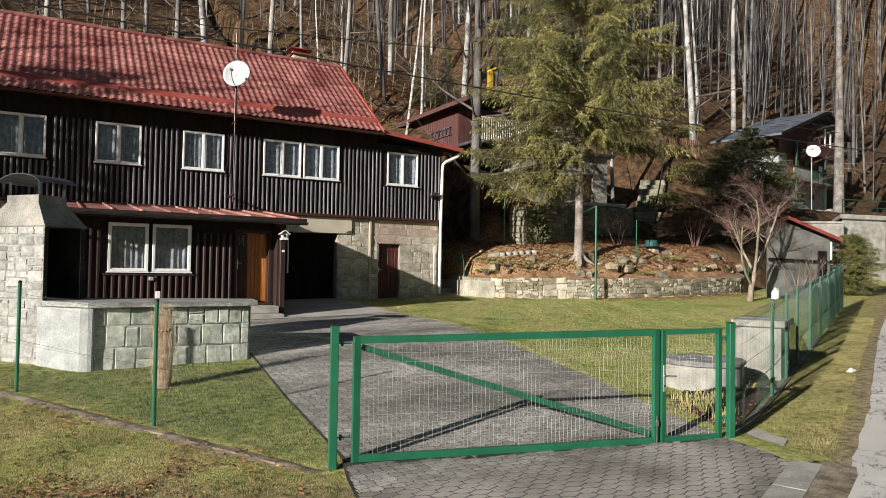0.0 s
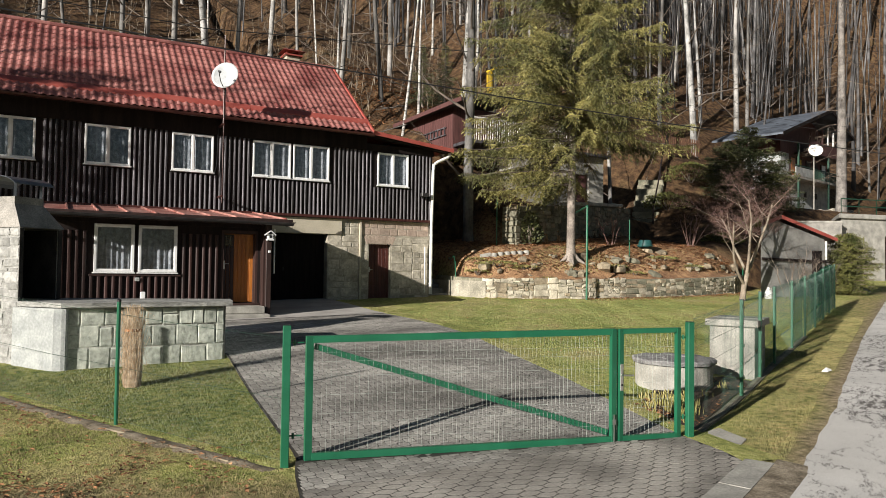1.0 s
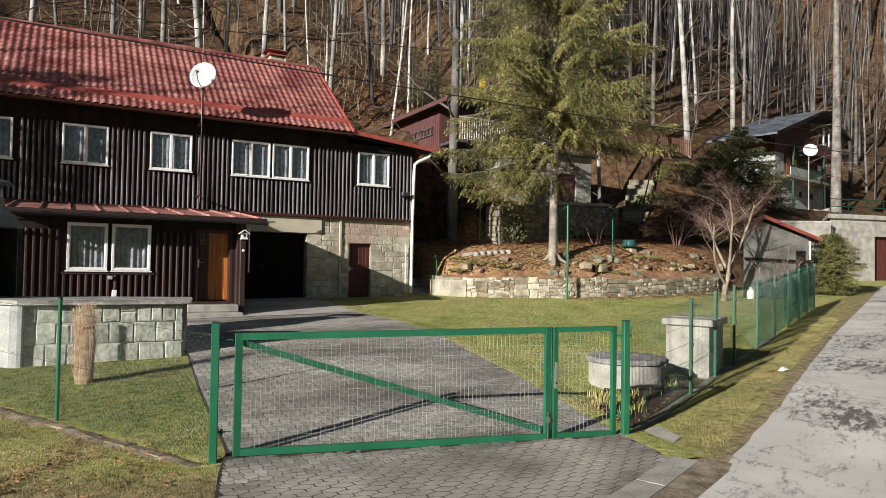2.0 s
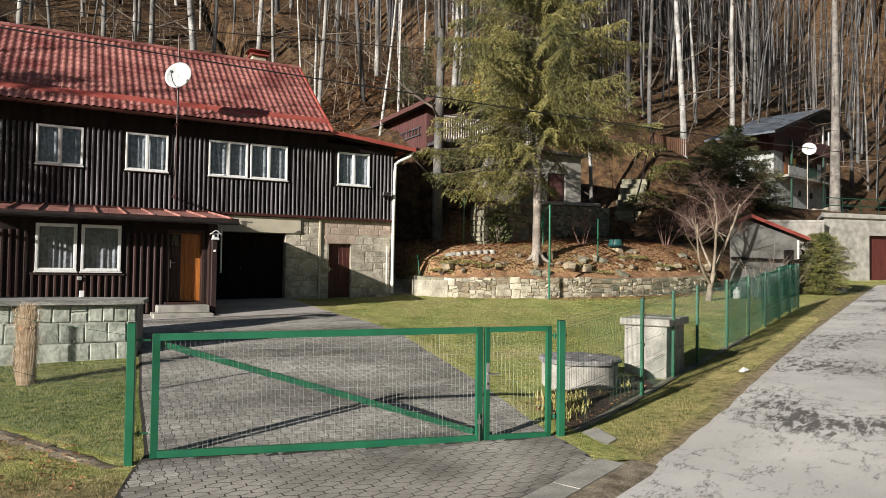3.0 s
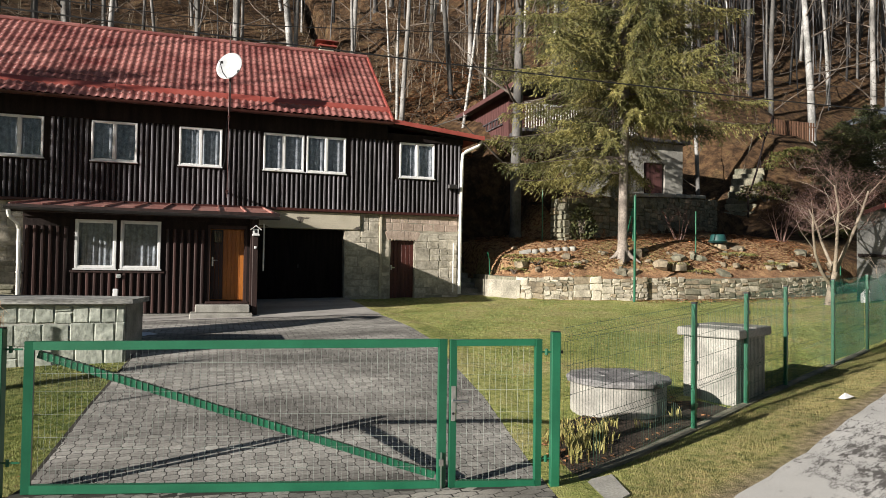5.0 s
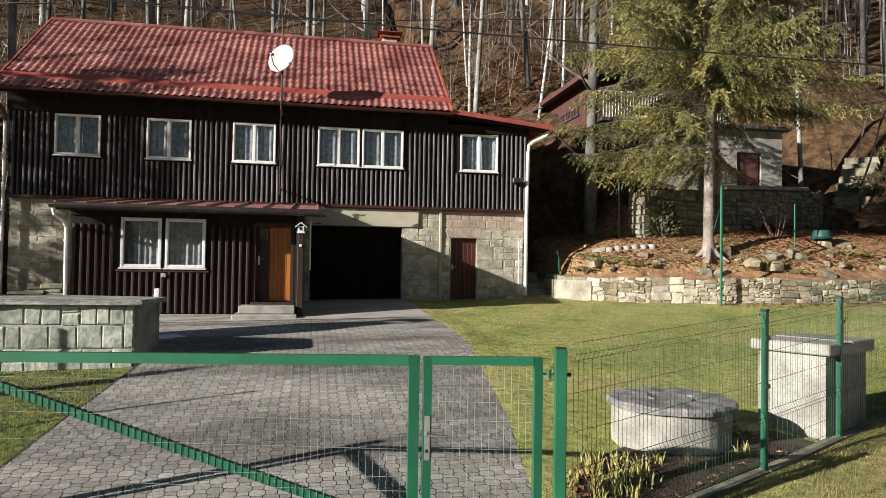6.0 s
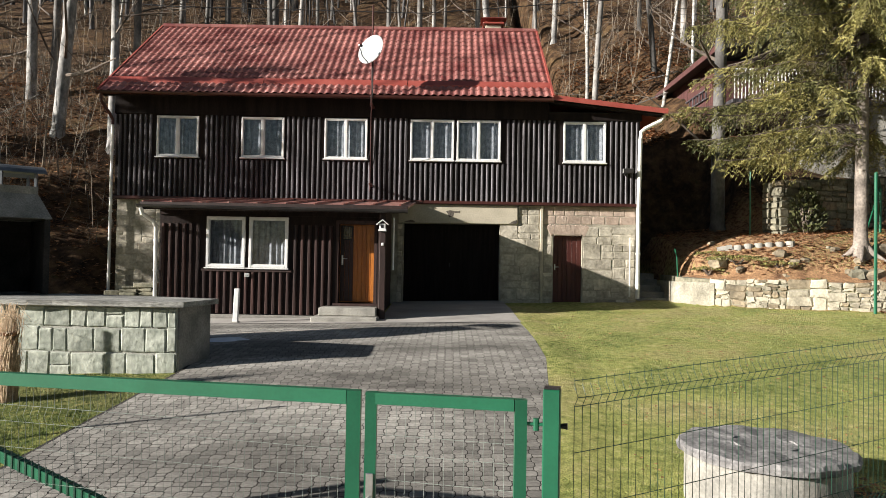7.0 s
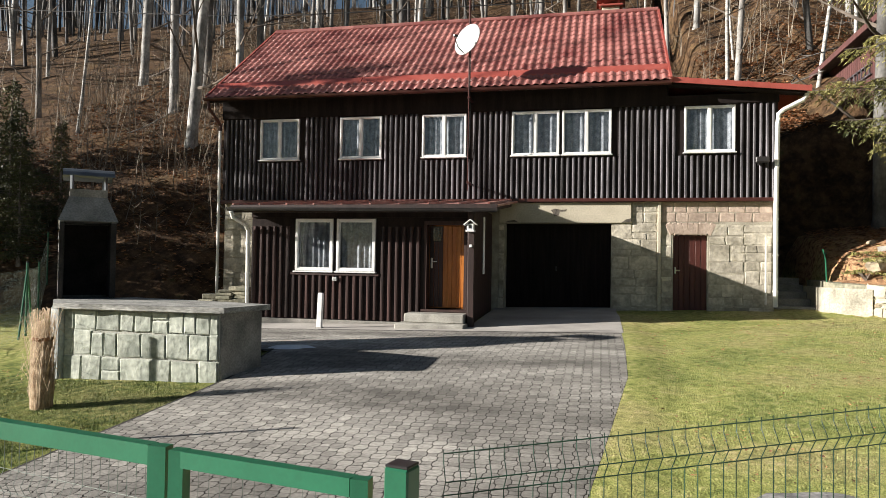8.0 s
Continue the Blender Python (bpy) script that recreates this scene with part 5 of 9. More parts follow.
# ---- chain-link fence west of the gate ----
LP = [Vector((4.99, -14.73, 0)), Vector((3.53, -12.63, 0)), Vector((2.04, -10.4, 0)), Vector((0.55, -8.2, 0)), Vector((-1.1, -5.8, 0)), Vector((-3.3, -3.1, 0)), Vector((-5.5, -0.4, 0))]
cf = thing("chain_link_fence", LP[1] + Vector((0, 0, 0.15)), "chain-link fence on thin green posts above a lawn edge", "fence")
for k, p in enumerate(LP[1:]):
    z = gz(p.x, p.y)
    h = 1.50
    po = part("post", MB().tube([(p.x, p.y, z - 0.3), (p.x, p.y, z + h)], 0.024, 10), green_paint, cf, "round green post")
    part("post_cap", MB().lathe([(0.027, z + h), (0.027, z + h + 0.02), (0.012, z + h + 0.032)], (p.x, p.y), 10), black_metal, po)
e = LP[4]
for dx, dy in ((0.42, -0.62), (-0.5, 0.72)):
    ze = gz(e.x, e.y)
    part("stay", MB().tube([(e.x, e.y, ze + 1.35), (e.x + dx, e.y + dy, gz(e.x + dx, e.y + dy))], 0.02, 8), green_paint, cf, "slanting green stay")


def chain_link(p, q, parent, h=1.32, cell=0.085, mt=None, z_off=0.05):
    L = (q - p).length
    d = (q - p).normalized()
    mb = MB()

    def at(s, z):
        k = s / L
        return Vector((p.x + d.x * s, p.y + d.y * s, gz(p.x, p.y) * (1 - k) + gz(q.x, q.y) * k + z_off + z))

    s = -h
    while s < L:
        for up in (True, False):
            a, c = max(s, 0), min(s + h, L)
            if c - a > 0.02:
                za, zc = (a - s, c - s) if up else (h - (a - s), h - (c - s))
                mb.tube([at(a, za), at(c, zc)], 0.00045, 3, caps=False)
        s += cell
    part("mesh", mb, mt or green_wire, parent, "thin chain-link mesh")
    for zz in (0.02, h / 2, h - 0.02):
        part("tension_wire", MB().tube([at(0.0, zz), at(L / 2, zz - 0.015), at(L, zz)], 0.0022, 4, caps=False), green_wire, parent)


for a, c in zip(LP, LP[1:]):
    chain_link(a, c, cf, mt=wire_grey)

# bare soil along the foot of the chain-link fence
fsm = MB()
rs = random.Random(8)
for i in range(60):
    u = i / 59
    x, y = 4.86 - 4.5 * u, -14.78 + 6.7 * u
    a, c = 0.06 + 0.06 * rs.random(), 0.07 + 0.13 * rs.random()
    for o, dz in ((a, -0.006), (a * 0.4, 0.014), (-c * 0.5, 0.012), (-c, -0.006)):
        fsm.v.append((x + 0.83 * o, y + 0.56 * o, gz(x, y) + dz))
for i in range(59):
    fsm.f += [(4 * i + q, 4 * i + 4 + q, 4 * i + 5 + q, 4 * i + 1 + q) for q in range(3)]
    fsm.m += [0] * 3
soil_mat = material("trodden_verge_soil", (0.11, 0.085, 0.055), (0.31, 0.26, 0.19), 5.0, 0.95, bump=0.9, fine=40, depth=0.01, speck=0.4)
solid("fence_foot_soil", fsm, soil_mat, "bare soil along the foot of the chain-link fence", "soil", "structure", smooth=True)
# flat stones along the foot of the chain-link fence
rs = random.Random(3)
for k in (0, 1, 2, 3, 4):
    s = k / 14.0
    p = Vector((4.72, -14.60, 0)).lerp(Vector((0.42, -8.2, 0)), s)
    m = Matrix.Translation((p.x, p.y, gz(p.x, p.y) + 0.004)) @ pose(0, 0, 0, rs.uniform(-1, 1), -2.4 + rs.uniform(-0.6, 0.6), 124 + rs.uniform(-1, 1))
    w, d = rs.uniform(0.265, 0.274), rs.uniform(0.06, 0.075)
    tagged(new("edging_stone", MB().box(-w, w, -d, d, -0.06, rs.uniform(0.006, 0.014), m, b=0.012).mesh("edging_stone", rock_tan)), "flat weathered edging stone half sunk in turf", "edging stone", "edging stones")

# ---- stone barbecue: counter, chimney, hood ----
mortar_pale = material("pale_mortar", (0.34, 0.34, 0.30), (0.48, 0.475, 0.42), 4, 0.92, bump=0.7, fine=50, depth=0.006, speck=0.25)
bq = thing("barbecue", (3.6, -8.6, 0.45), "stone garden barbecue with plastered corner, worktop slab and chimney", "barbecue")
CP = [(2.33, -8.85), (2.98, -9.50), (5.42, -9.48), (5.58, -8.66), (3.0, -7.95)]
slate_top = material("rough_slate_slab", (0.15, 0.15, 0.14), (0.36, 0.355, 0.33), 3.5, 0.85, bump=1.0, fine=22, depth=0.015, speck=0.4, stretch=(0.6, 1, 3))
counter = part("counter", MB().prism(CP, 0.2, 1.44), mortar_pale, bq, "counter wall of cut greenish stone")
part("worktop", MB().prism([(2.30, -8.90), (2.92, -9.60), (3.35, -9.62), (3.7, -9.585), (4.2, -9.615), (4.7, -9.59), (5.1, -9.61), (5.54, -9.58), (5.60, -9.3), (5.70, -8.58), (4.4, -8.2), (2.9, -7.85)], 1.445, 1.52), slate_top, bq, "rough grey stone worktop slab")
rs = random.Random(21)
fw = CP[2][0] - CP[1][0]
rects = []
for z0_, z1_ in ((0.42, 0.80), (0.80, 1.145), (1.145, 1.425)):
    xq = 0.045
    while xq < fw - 0.05:
        wq = min(rs.choice((0.17, 0.22, 0.27, 0.30, 0.36)) * (1.35 if z0_ < 0.7 else 1.0) + rs.uniform(-0.02, 0.02), fw - xq)
        if fw - xq - wq < 0.12:
            wq = fw - xq
        zz_ = z1_ + rs.uniform(-0.025, 0.025) if z1_ < 1.4 else z1_
        if rs.random() < 0.22 and wq < 0.32:
            k_ = rs.uniform(0.42, 0.62)
            rects += [(xq, xq + wq, z0_, z0_ + (zz_ - z0_) * k_), (xq, xq + wq, z0_ + (zz_ - z0_) * k_, zz_)]
        else:
            rects.append((xq, xq + wq, z0_, zz_))
        xq += wq
m = Matrix.Translation((CP[1][0], CP[1][1], 0))
stone_panel(rs, rects, 0.0, counter, stone_green, 0.012, 0.010, m=m, rough=0.022)
part("plaster_corner", MB().prism([(2.24, -8.84), (2.52, -9.17), (2.72, -9.41), (2.82, -9.52), (2.93, -9.57), (2.99, -9.575), (3.02, -9.56), (3.03, -9.51), (2.98, -9.3), (2.5, -8.7)], 0.15, 1.43), plaster_white, bq, "whitewashed corner of the counter")
part("end_plaster", MB().prism([(5.424, -9.47), (5.448, -9.47), (5.608, -8.66), (5.584, -8.66)], 0.2, 1.43), concrete_dark, bq, "dark plastered end")
CA = Vector((2.31, -8.82, 0))
cu, cv = Vector((-0.655, 0.755, 0)).normalized(), Vector((0.755, 0.655, 0)).normalized()


def cpt(a, c):
    p = CA + cu * a + cv * c
    return (p.x, p.y)


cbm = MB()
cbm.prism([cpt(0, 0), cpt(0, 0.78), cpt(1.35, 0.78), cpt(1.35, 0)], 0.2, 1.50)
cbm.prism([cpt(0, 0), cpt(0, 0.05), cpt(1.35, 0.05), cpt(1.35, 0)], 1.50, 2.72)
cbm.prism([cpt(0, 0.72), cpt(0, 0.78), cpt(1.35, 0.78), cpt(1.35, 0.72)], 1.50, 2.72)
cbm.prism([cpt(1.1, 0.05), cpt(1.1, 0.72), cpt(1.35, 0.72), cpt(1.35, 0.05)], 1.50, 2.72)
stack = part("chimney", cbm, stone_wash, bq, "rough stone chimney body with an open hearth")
# assumed hearth, lined and faced in black to give this side its shade
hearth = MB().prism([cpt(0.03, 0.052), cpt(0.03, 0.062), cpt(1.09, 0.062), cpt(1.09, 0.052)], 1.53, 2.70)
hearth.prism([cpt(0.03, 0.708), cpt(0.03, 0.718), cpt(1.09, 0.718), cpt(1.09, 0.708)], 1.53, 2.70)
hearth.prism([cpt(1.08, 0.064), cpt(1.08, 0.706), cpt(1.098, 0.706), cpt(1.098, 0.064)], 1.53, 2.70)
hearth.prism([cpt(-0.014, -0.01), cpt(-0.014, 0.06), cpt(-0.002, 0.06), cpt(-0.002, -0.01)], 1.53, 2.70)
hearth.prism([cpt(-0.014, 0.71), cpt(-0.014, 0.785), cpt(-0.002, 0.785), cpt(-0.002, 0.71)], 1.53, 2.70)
part("hearth_lining", hearth, shade_black, bq, "black hearth lining coloured for the shaded chimney side")
cm = Matrix(((-cu.x, cv.x, 0, CA.x), (-cu.y, cv.y, 0, CA.y), (0, 0, 1, 0), (0, 0, 0, 1)))
rects = [(a - 1.35, c - 1.35, z0, z1) for a, c, z0, z1 in rubble(rs, 0, 1.35, 0.35, 2.72, 0.055)]
stone_panel(rs, rects, 0.0, stack, stone_wash, 0.014, 0.022, m=cm, rough=0.09)
lo = [cpt(-0.03, -0.03), cpt(-0.03, 0.81), cpt(1.38, 0.81), cpt(1.38, -0.03)]
hi = [cpt(0.30, 0.12), cpt(0.30, 0.66), cpt(1.0, 0.66), cpt(1.0, 0.12)]
vs = [(x, y, 2.72) for x, y in lo] + [(x, y, 3.12) for x, y in hi] + [(x, y, 3.24) for x, y in hi]
fs = [(i, (i + 1) % 4, 4 + (i + 1) % 4, 4 + i) for i in range(4)] + [(4 + i, 4 + (i + 1) % 4, 8 + (i + 1) % 4, 8 + i) for i in range(4)] + [(3, 2, 1, 0), (8, 9, 10, 11)]
part("hood", MB().add(vs, fs), concrete_dark, bq, "tapered grey concrete hood")
for a, c in ((0.33, 0.15), (0.33, 0.63), (0.97, 0.15), (0.97, 0.63)):
    p = cpt(a, c)
    part("cap_post", MB().box(p[0] - 0.02, p[0] + 0.02, p[1] - 0.02, p[1] + 0.02, 3.24, 3.46), tin_dark, bq)
mb = MB()
vs, k = [], 9
for c in (0.02, 0.76):
    for i in range(k):
        w = math.pi * (0.12 + 0.76 * i / (k - 1))
        p = CA + cu * (0.65 - 0.5 * math.cos(w)) + cv * c
        for dz in (0.0, 0.012):
            vs.append((p.x, p.y, 3.36 + 0.22 * math.sin(w) + dz))
fs = []
for i in range(k - 1):
    fs += [(2 * i, 2 * i + 2, 2 * k + 2 * i + 2, 2 * k + 2 * i), (2 * i + 1, 2 * k + 2 * i + 1, 2 * k + 2 * i + 3, 2 * i + 3), (2 * i, 2 * i + 1, 2 * i + 3, 2 * i + 2), (2 * k + 2 * i, 2 * k + 2 * i + 2, 2 * k + 2 * i + 3, 2 * k + 2 * i + 1)]
fs += [(0, 2 * k, 2 * k + 1, 1), (2 * k - 2, 2 * k - 1, 4 * k - 1, 4 * k - 2)]
part("cap", MB().add(vs, fs), tin_dark, bq, "curved dark tin chimney cap")

# white post stub before the annex
ps = thing("white_post", (4.62, -4.1, 0.72), "short white plastic post leaning on the paving", "post")
part("post", MB().box(-0.055, 0.055, -0.045, 0.045, 0.0, 0.78, Matrix.Translation((4.60, -4.1, 0.72)) @ pose(0, 0, 0, 0, 2, 0), b=0.012), paint_white, ps)
part("foot", MB().box(4.53, 4.68, -4.18, -4.02, 0.70, 0.78, b=0.01), concrete, ps)

# flat stone slabs piled beside the annex
rs = random.Random(8)
for col, (px_, top_) in enumerate(((1.30, 1.30), (1.72, 1.42), (2.12, 1.50))):
    zz_ = gz(px_, -2.7)
    while zz_ < top_:
        t_ = rs.uniform(0.06, 0.13)
        w_, d_ = rs.uniform(0.19, 0.27), rs.uniform(0.16, 0.24)
        m = Matrix.Translation((px_ + rs.uniform(-0.04, 0.04), -2.75 + rs.uniform(-0.05, 0.05), zz_)) @ pose(0, 0, 0, 0, 0, rs.uniform(-14, 14))
        tagged(new("stone_slab", MB().box(-w_, w_, -d_, d_, 0, t_, m, b=0.02).mesh("stone_slab", stone_dark)), "rough flat stone slab piled beside the annex", "stone slab", "piled slabs")
        zz_ += t_ + 0.002

# ---- concrete cistern and concrete box behind the fence ----
cz = gz(11.8, -13.75) - 0.07
lid_mat = material("worn_slab_lid", (0.13, 0.125, 0.125), (0.27, 0.26, 0.255), 5.0, 0.9, bump=1.0, fine=26, depth=0.012, speck=0.4)
ci = thing("cistern", (11.78, -13.72, cz), "round concrete well ring with a worn slab lid", "well")
part("ring", MB().lathe([(0.60, cz - 0.2), (0.61, cz + 0.02), (0.61, cz + 0.43), (0.58, cz + 0.45)], (11.78, -13.72), 40), concrete, ci, smooth=False)
lid = MB().lathe([(0.60, cz + 0.445), (0.655, cz + 0.455), (0.665, cz + 0.50), (0.64, cz + 0.525), (0.5, cz + 0.535), (0.25, cz + 0.53)], (11.78, -13.72), 48)
lid.v = [(11.78 + (x - 11.78) * w, -13.72 + (y + 13.72) * w, z + 0.008 * math.sin(9 * a) * (z > cz + 0.5)) for x, y, z in lid.v for a in [math.atan2(y + 13.72, x - 11.78)] for w in [1 + (0.012 * math.sin(7 * a) + 0.014 * math.sin(17 * a + 1) + 0.01 * math.sin(31 * a)) * (math.hypot(x - 11.78, y + 13.72) > 0.45)]]
part("lid", lid, lid_mat, ci, "stained round slab lid with a chipped rim")
BU, BV = Vector((0.887, 0.462, 0)), Vector((-0.462, 0.887, 0))
B0 = Vector((13.42, -14.0, 0))
bz = gz(13.6, -13.6) - 0.03
bm4 = Matrix(((BU.x, BV.x, 0, B0.x), (BU.y, BV.y, 0, B0.y), (0, 0, 1, bz), (0, 0, 0, 1)))
cb = thing("concrete_shaft", (13.6, -13.5, bz), "square whitewashed concrete shaft with thick slab cover", "concrete box")
bx = MB()
for a, c, e, f in ((0.0, 1.02, 0.0, 0.08), (0.0, 1.02, 0.66, 0.74), (0.0, 0.08, 0.08, 0.66), (0.94, 1.02, 0.08, 0.66)):
    bx.box(a, c, e, f, -0.2, 0.90, bm4)
part("body", bx, concrete, cb)
part("cover_slab", MB().box(-0.07, 0.50, -0.07, 0.81, 0.90, 1.02, bm4, b=0.015), concrete, cb)
part("cover_slab", MB().box(0.505, 1.09, -0.07, 0.81, 0.90, 1.03, bm4, b=0.015), concrete_dark, cb)
part("strip", MB().box(0.28, 0.30, -0.012, 0.0, 0.0, 0.9, bm4), concrete_dark, cb)

# ---- soil bed at the cistern with daffodil shoots ----
bed_poly = [(9.95, -15.72), (12.0, -14.68), (13.25, -14.12), (13.05, -13.65), (12.3, -13.55), (11.3, -13.8), (10.75, -14.15), (10.3, -14.75)]
mb = MB()
cx_, cy_ = 11.5, -14.45
n = len(bed_poly)
vs = [(x, y, gz(x, y) + 0.02) for x, y in bed_poly] + [((x + cx_) / 2, (y + cy_) / 2, gz((x + cx_) / 2, (y + cy_) / 2) + 0.055) for x, y in bed_poly] + [(cx_, cy_, gz(cx_, cy_) + 0.06)]
fs = [(i, (i + 1) % n, n + (i + 1) % n, n + i) for i in range(n)] + [(n + i, n + (i + 1) % n, 2 * n) for i in range(n)]
solid("flower_bed", MB().add(vs, fs), soil, "dark soil bed round the well ring", "flower bed", "structure", smooth=True)
shoot_mat = material("daffodil_shoots", (0.12, 0.13, 0.03), (0.42, 0.35, 0.13), 8, 0.6, bump=0.0, fine=30, speck=0.25)
leaf_dead = material("fallen_leaves", (0.13, 0.06, 0.028), (0.42, 0.21, 0.095), 6, 0.9, bump=0.0, fine=40, speck=0.4)
island_vary(leaf_dead, 0.5)


def blades(pts, rnd, h0, h1, w, lean):
    """Thin upright blades at the given places."""
    mb = MB()
    for x, y, z in pts:
        h, a = rnd.uniform(h0, h1), rnd.uniform(0, 6.28)
        dx, dy = rnd.uniform(-lean, lean), rnd.uniform(-lean, lean)
        cx, cy = math.cos(a) * w, math.sin(a) * w
        mb.add([(x - cx, y - cy, z - 0.02), (x + cx, y + cy, z - 0.02), (x + cx * 0.8 + dx * 0.4, y + cy * 0.8 + dy * 0.4, z + h * 0.6), (x - cx * 0.8 + dx * 0.4, y - cy * 0.8 + dy * 0.4, z + h * 0.6), (x + dx, y + dy, z + h)], [(0, 1, 2, 3), (3, 2, 4)])
    return mb


rs = random.Random(14)
clumps = []
for i in range(44):
    s = rs.random()
    x = 10.15 + s * 2.3 + rs.uniform(-0.1, 0.1)
    y = -15.45 + s * 1.25 + rs.uniform(0.0, 0.75)
    if math.hypot(x - 11.78, y + 13.72) < 0.72:
        continue
    clumps.append((x, y))
for i in range(9):
    clumps.append((10.55 + rs.uniform(-0.1, 0.5), -14.5 + rs.uniform(-0.3, 0.3)))
for x, y in clumps:
    pts = [(x + rs.gauss(0, 0.05), y + rs.gauss(0, 0.05), gz(x, y) + 0.04) for _ in range(12)]
    tagged(new("daffodil_clump", blades(pts, rs, 0.06, 0.16, 0.009, 0.06).mesh("daffodil_clump", shoot_mat)), "clump of yellow-green daffodil shoots in dark soil", "plant", "daffodil clumps")


def leaves(rnd, spots, size, name, label, mt):
    mb = MB()
    for x, y in spots:
        z = gz(x, y) + rnd.uniform(0.012, 0.035)
        a, s = rnd.uniform(0, 6.28), size * rnd.uniform(0.6, 1.3)
        c, q = math.cos(a) * s, math.sin(a) * s
        t = rnd.uniform(-0.5, 0.5) * s
        mb.add([(x - c, y - q, z), (x - q * 0.5, y + c * 0.5, z + t * 0.5 + 0.01), (x + c, y + q, z + 0.008), (x + q * 0.5, y - c * 0.5, z - t * 0.3 + 0.012)], [(0, 1, 2, 3)])
    return tagged(new(name, mb.mesh(name, mt)), label, "leaves", kind="stuff")


spots = [(10.1 + s * 2.6 + rs.uniform(-0.2, 0.2), -15.55 + s * 1.3 + rs.uniform(0, 1.0)) for s in [rs.random() for _ in range(1700)]]
leaves(rs, spots, 0.035, "bed_leaves", "dry brown leaves on the flower bed", leaf_dead)
spots = []
for _ in range(6000):
    s = rs.random()
    b = rs.gauss(0, 1.0)
    x, y = 4.6 - 3.6 * s, -15.6 + 5.6 * s
    k = rs.random() ** 2
    x, y = x - 0.85 * (0.25 + 2.2 * k) + b * 0.5, y - 0.52 * (0.25 + 2.2 * k) + b * 0.5
    if math.sin(3.1 * x + 1.7 * y) + math.sin(2.3 * y - x) + 0.8 * math.sin(5.3 * x - 4.1 * y) > 0.5 or _ % 6 == 0:
        spots.append((x, y))
leaves(rs, spots, 0.03, "verge_leaves", "dry brown leaves scattered on the verge", leaf_dead)

# dry ornamental grass tied in a sheaf
reed_mat = material("dry_straw", (0.36, 0.24, 0.14), (0.66, 0.52, 0.36), 12, 0.8, bump=0.0, speck=0.3)
island_vary(reed_mat, 0.3)
zr = gz(3.86, -10.8)
sh = thing("dry_grass", (3.86, -10.8, zr), "tall sheaf of dry straw-coloured ornamental grass", "grass")
mb = MB()
for i in range(620):
    a, r = rs.uniform(0, 6.28), 0.12 * math.sqrt(rs.random())
    x, y = 3.86 + r * math.cos(a), -10.8 + r * math.sin(a)
    h = rs.uniform(0.35, 1.2)
    k = rs.choice((0.45, 0.7, 0.9, 1.3))
    mx_, my_ = x + rs.gauss(0, 0.02), y + rs.gauss(0, 0.02)
    tx, ty = 3.86 + r * k * math.cos(a) + rs.gauss(0, 0.05), -10.8 + r * k * math.sin(a) + rs.gauss(0, 0.05)
    w = 0.0036
    mb.add([(x - w, y, zr - 0.02), (x + w, y, zr - 0.02), (mx_ + w, my_, zr + h * 0.5), (mx_ - w, my_, zr + h * 0.5), (tx + w * 0.6, ty, zr + h), (tx - w * 0.6, ty, zr + h)], [(0, 1, 2, 3), (3, 2, 4, 5)])
    if i % 3 == 0:
        ex, ey = tx + rs.gauss(0, 0.12), ty + rs.gauss(0, 0.12)
        mb.add([(tx - w, ty, zr + h), (tx + w, ty, zr + h), (ex, ey, zr + h - rs.uniform(0.05, 0.4))], [(0, 1, 2)])
part("stalks", mb, reed_mat, sh)
part("binding", MB().lathe([(0.115, zr + 0.80), (0.12, zr + 0.82), (0.115, zr + 0.84)], (3.86, -10.8), 14), leaf_dead, sh, "twine round the sheaf")

# loose slabs at the drive mouth
for poly, lbl, mt in (([(9.96, -15.95), (10.22, -15.76), (10.46, -15.72), (10.32, -16.25), (10.06, -16.38), (9.93, -16.06)], "grey concrete slab lying in the verge", concrete),
                      ([(9.54, -16.84), (8.60, -17.27), (8.72, -17.55), (9.68, -17.10)], "worn concrete kerb slab beside the drive", concrete),
                      ([(8.58, -17.28), (7.68, -17.69), (7.80, -17.97), (8.70, -17.56)], "worn concrete kerb slab beside the drive", concrete)):
    solid("kerb_slab", MB().prism(poly, lambda x, y: gz(x, y) - 0.1, lambda x, y: gz(x, y) + (0.02 if x > 9.9 else 0.049)), mt, lbl, "kerb slab", group="kerb slabs")
sn = MB()
for (x, y, rx_, ry_) in ((33.2, -3.4, 1.6, 0.7), (34.6, -2.9, 1.0, 0.4)):
    k = 18
    vs = [(x, y, gz(x, y) + 0.32)]
    for r in (0.55, 1.0):
        for i in range(k):
            a = 2 * math.pi * i / k
            w = r * (1 + 0.16 * math.sin(3 * a + x))
            px, py = x + rx_ * w * math.cos(a), y + ry_ * w * math.sin(a)
            vs.append((px, py, gz(px, py) + (0.24 if r < 1 else 0.0)))
    sn.add(vs, [(0, 1 + i, 1 + (i + 1) % k) for i in range(k)] + [(1 + i, 1 + k + i, 1 + k + (i + 1) % k, 1 + (i + 1) % k) for i in range(k)])
snow_mat = material("old_snow", (0.72, 0.74, 0.78), (0.86, 0.87, 0.90), 3, 0.7, bump=0.5, fine=20, depth=0.02, speck=0.08)
solid("snow_heap", sn, snow_mat, "remnant heap of old snow beside the lane", "snow", smooth=True)
litter_paper = MB().add([(14.9 + a, -14.36 + c, gz(14.9, -14.3) + h) for a, c, h in ((0, 0, 0.03), (0.2, 0.03, 0.05), (0.18, 0.15, 0.08), (0.02, 0.13, 0.02), (0.09, 0.08, 0.10))], [(0, 1, 4), (1, 2, 4), (2, 3, 4), (3, 0, 4)])
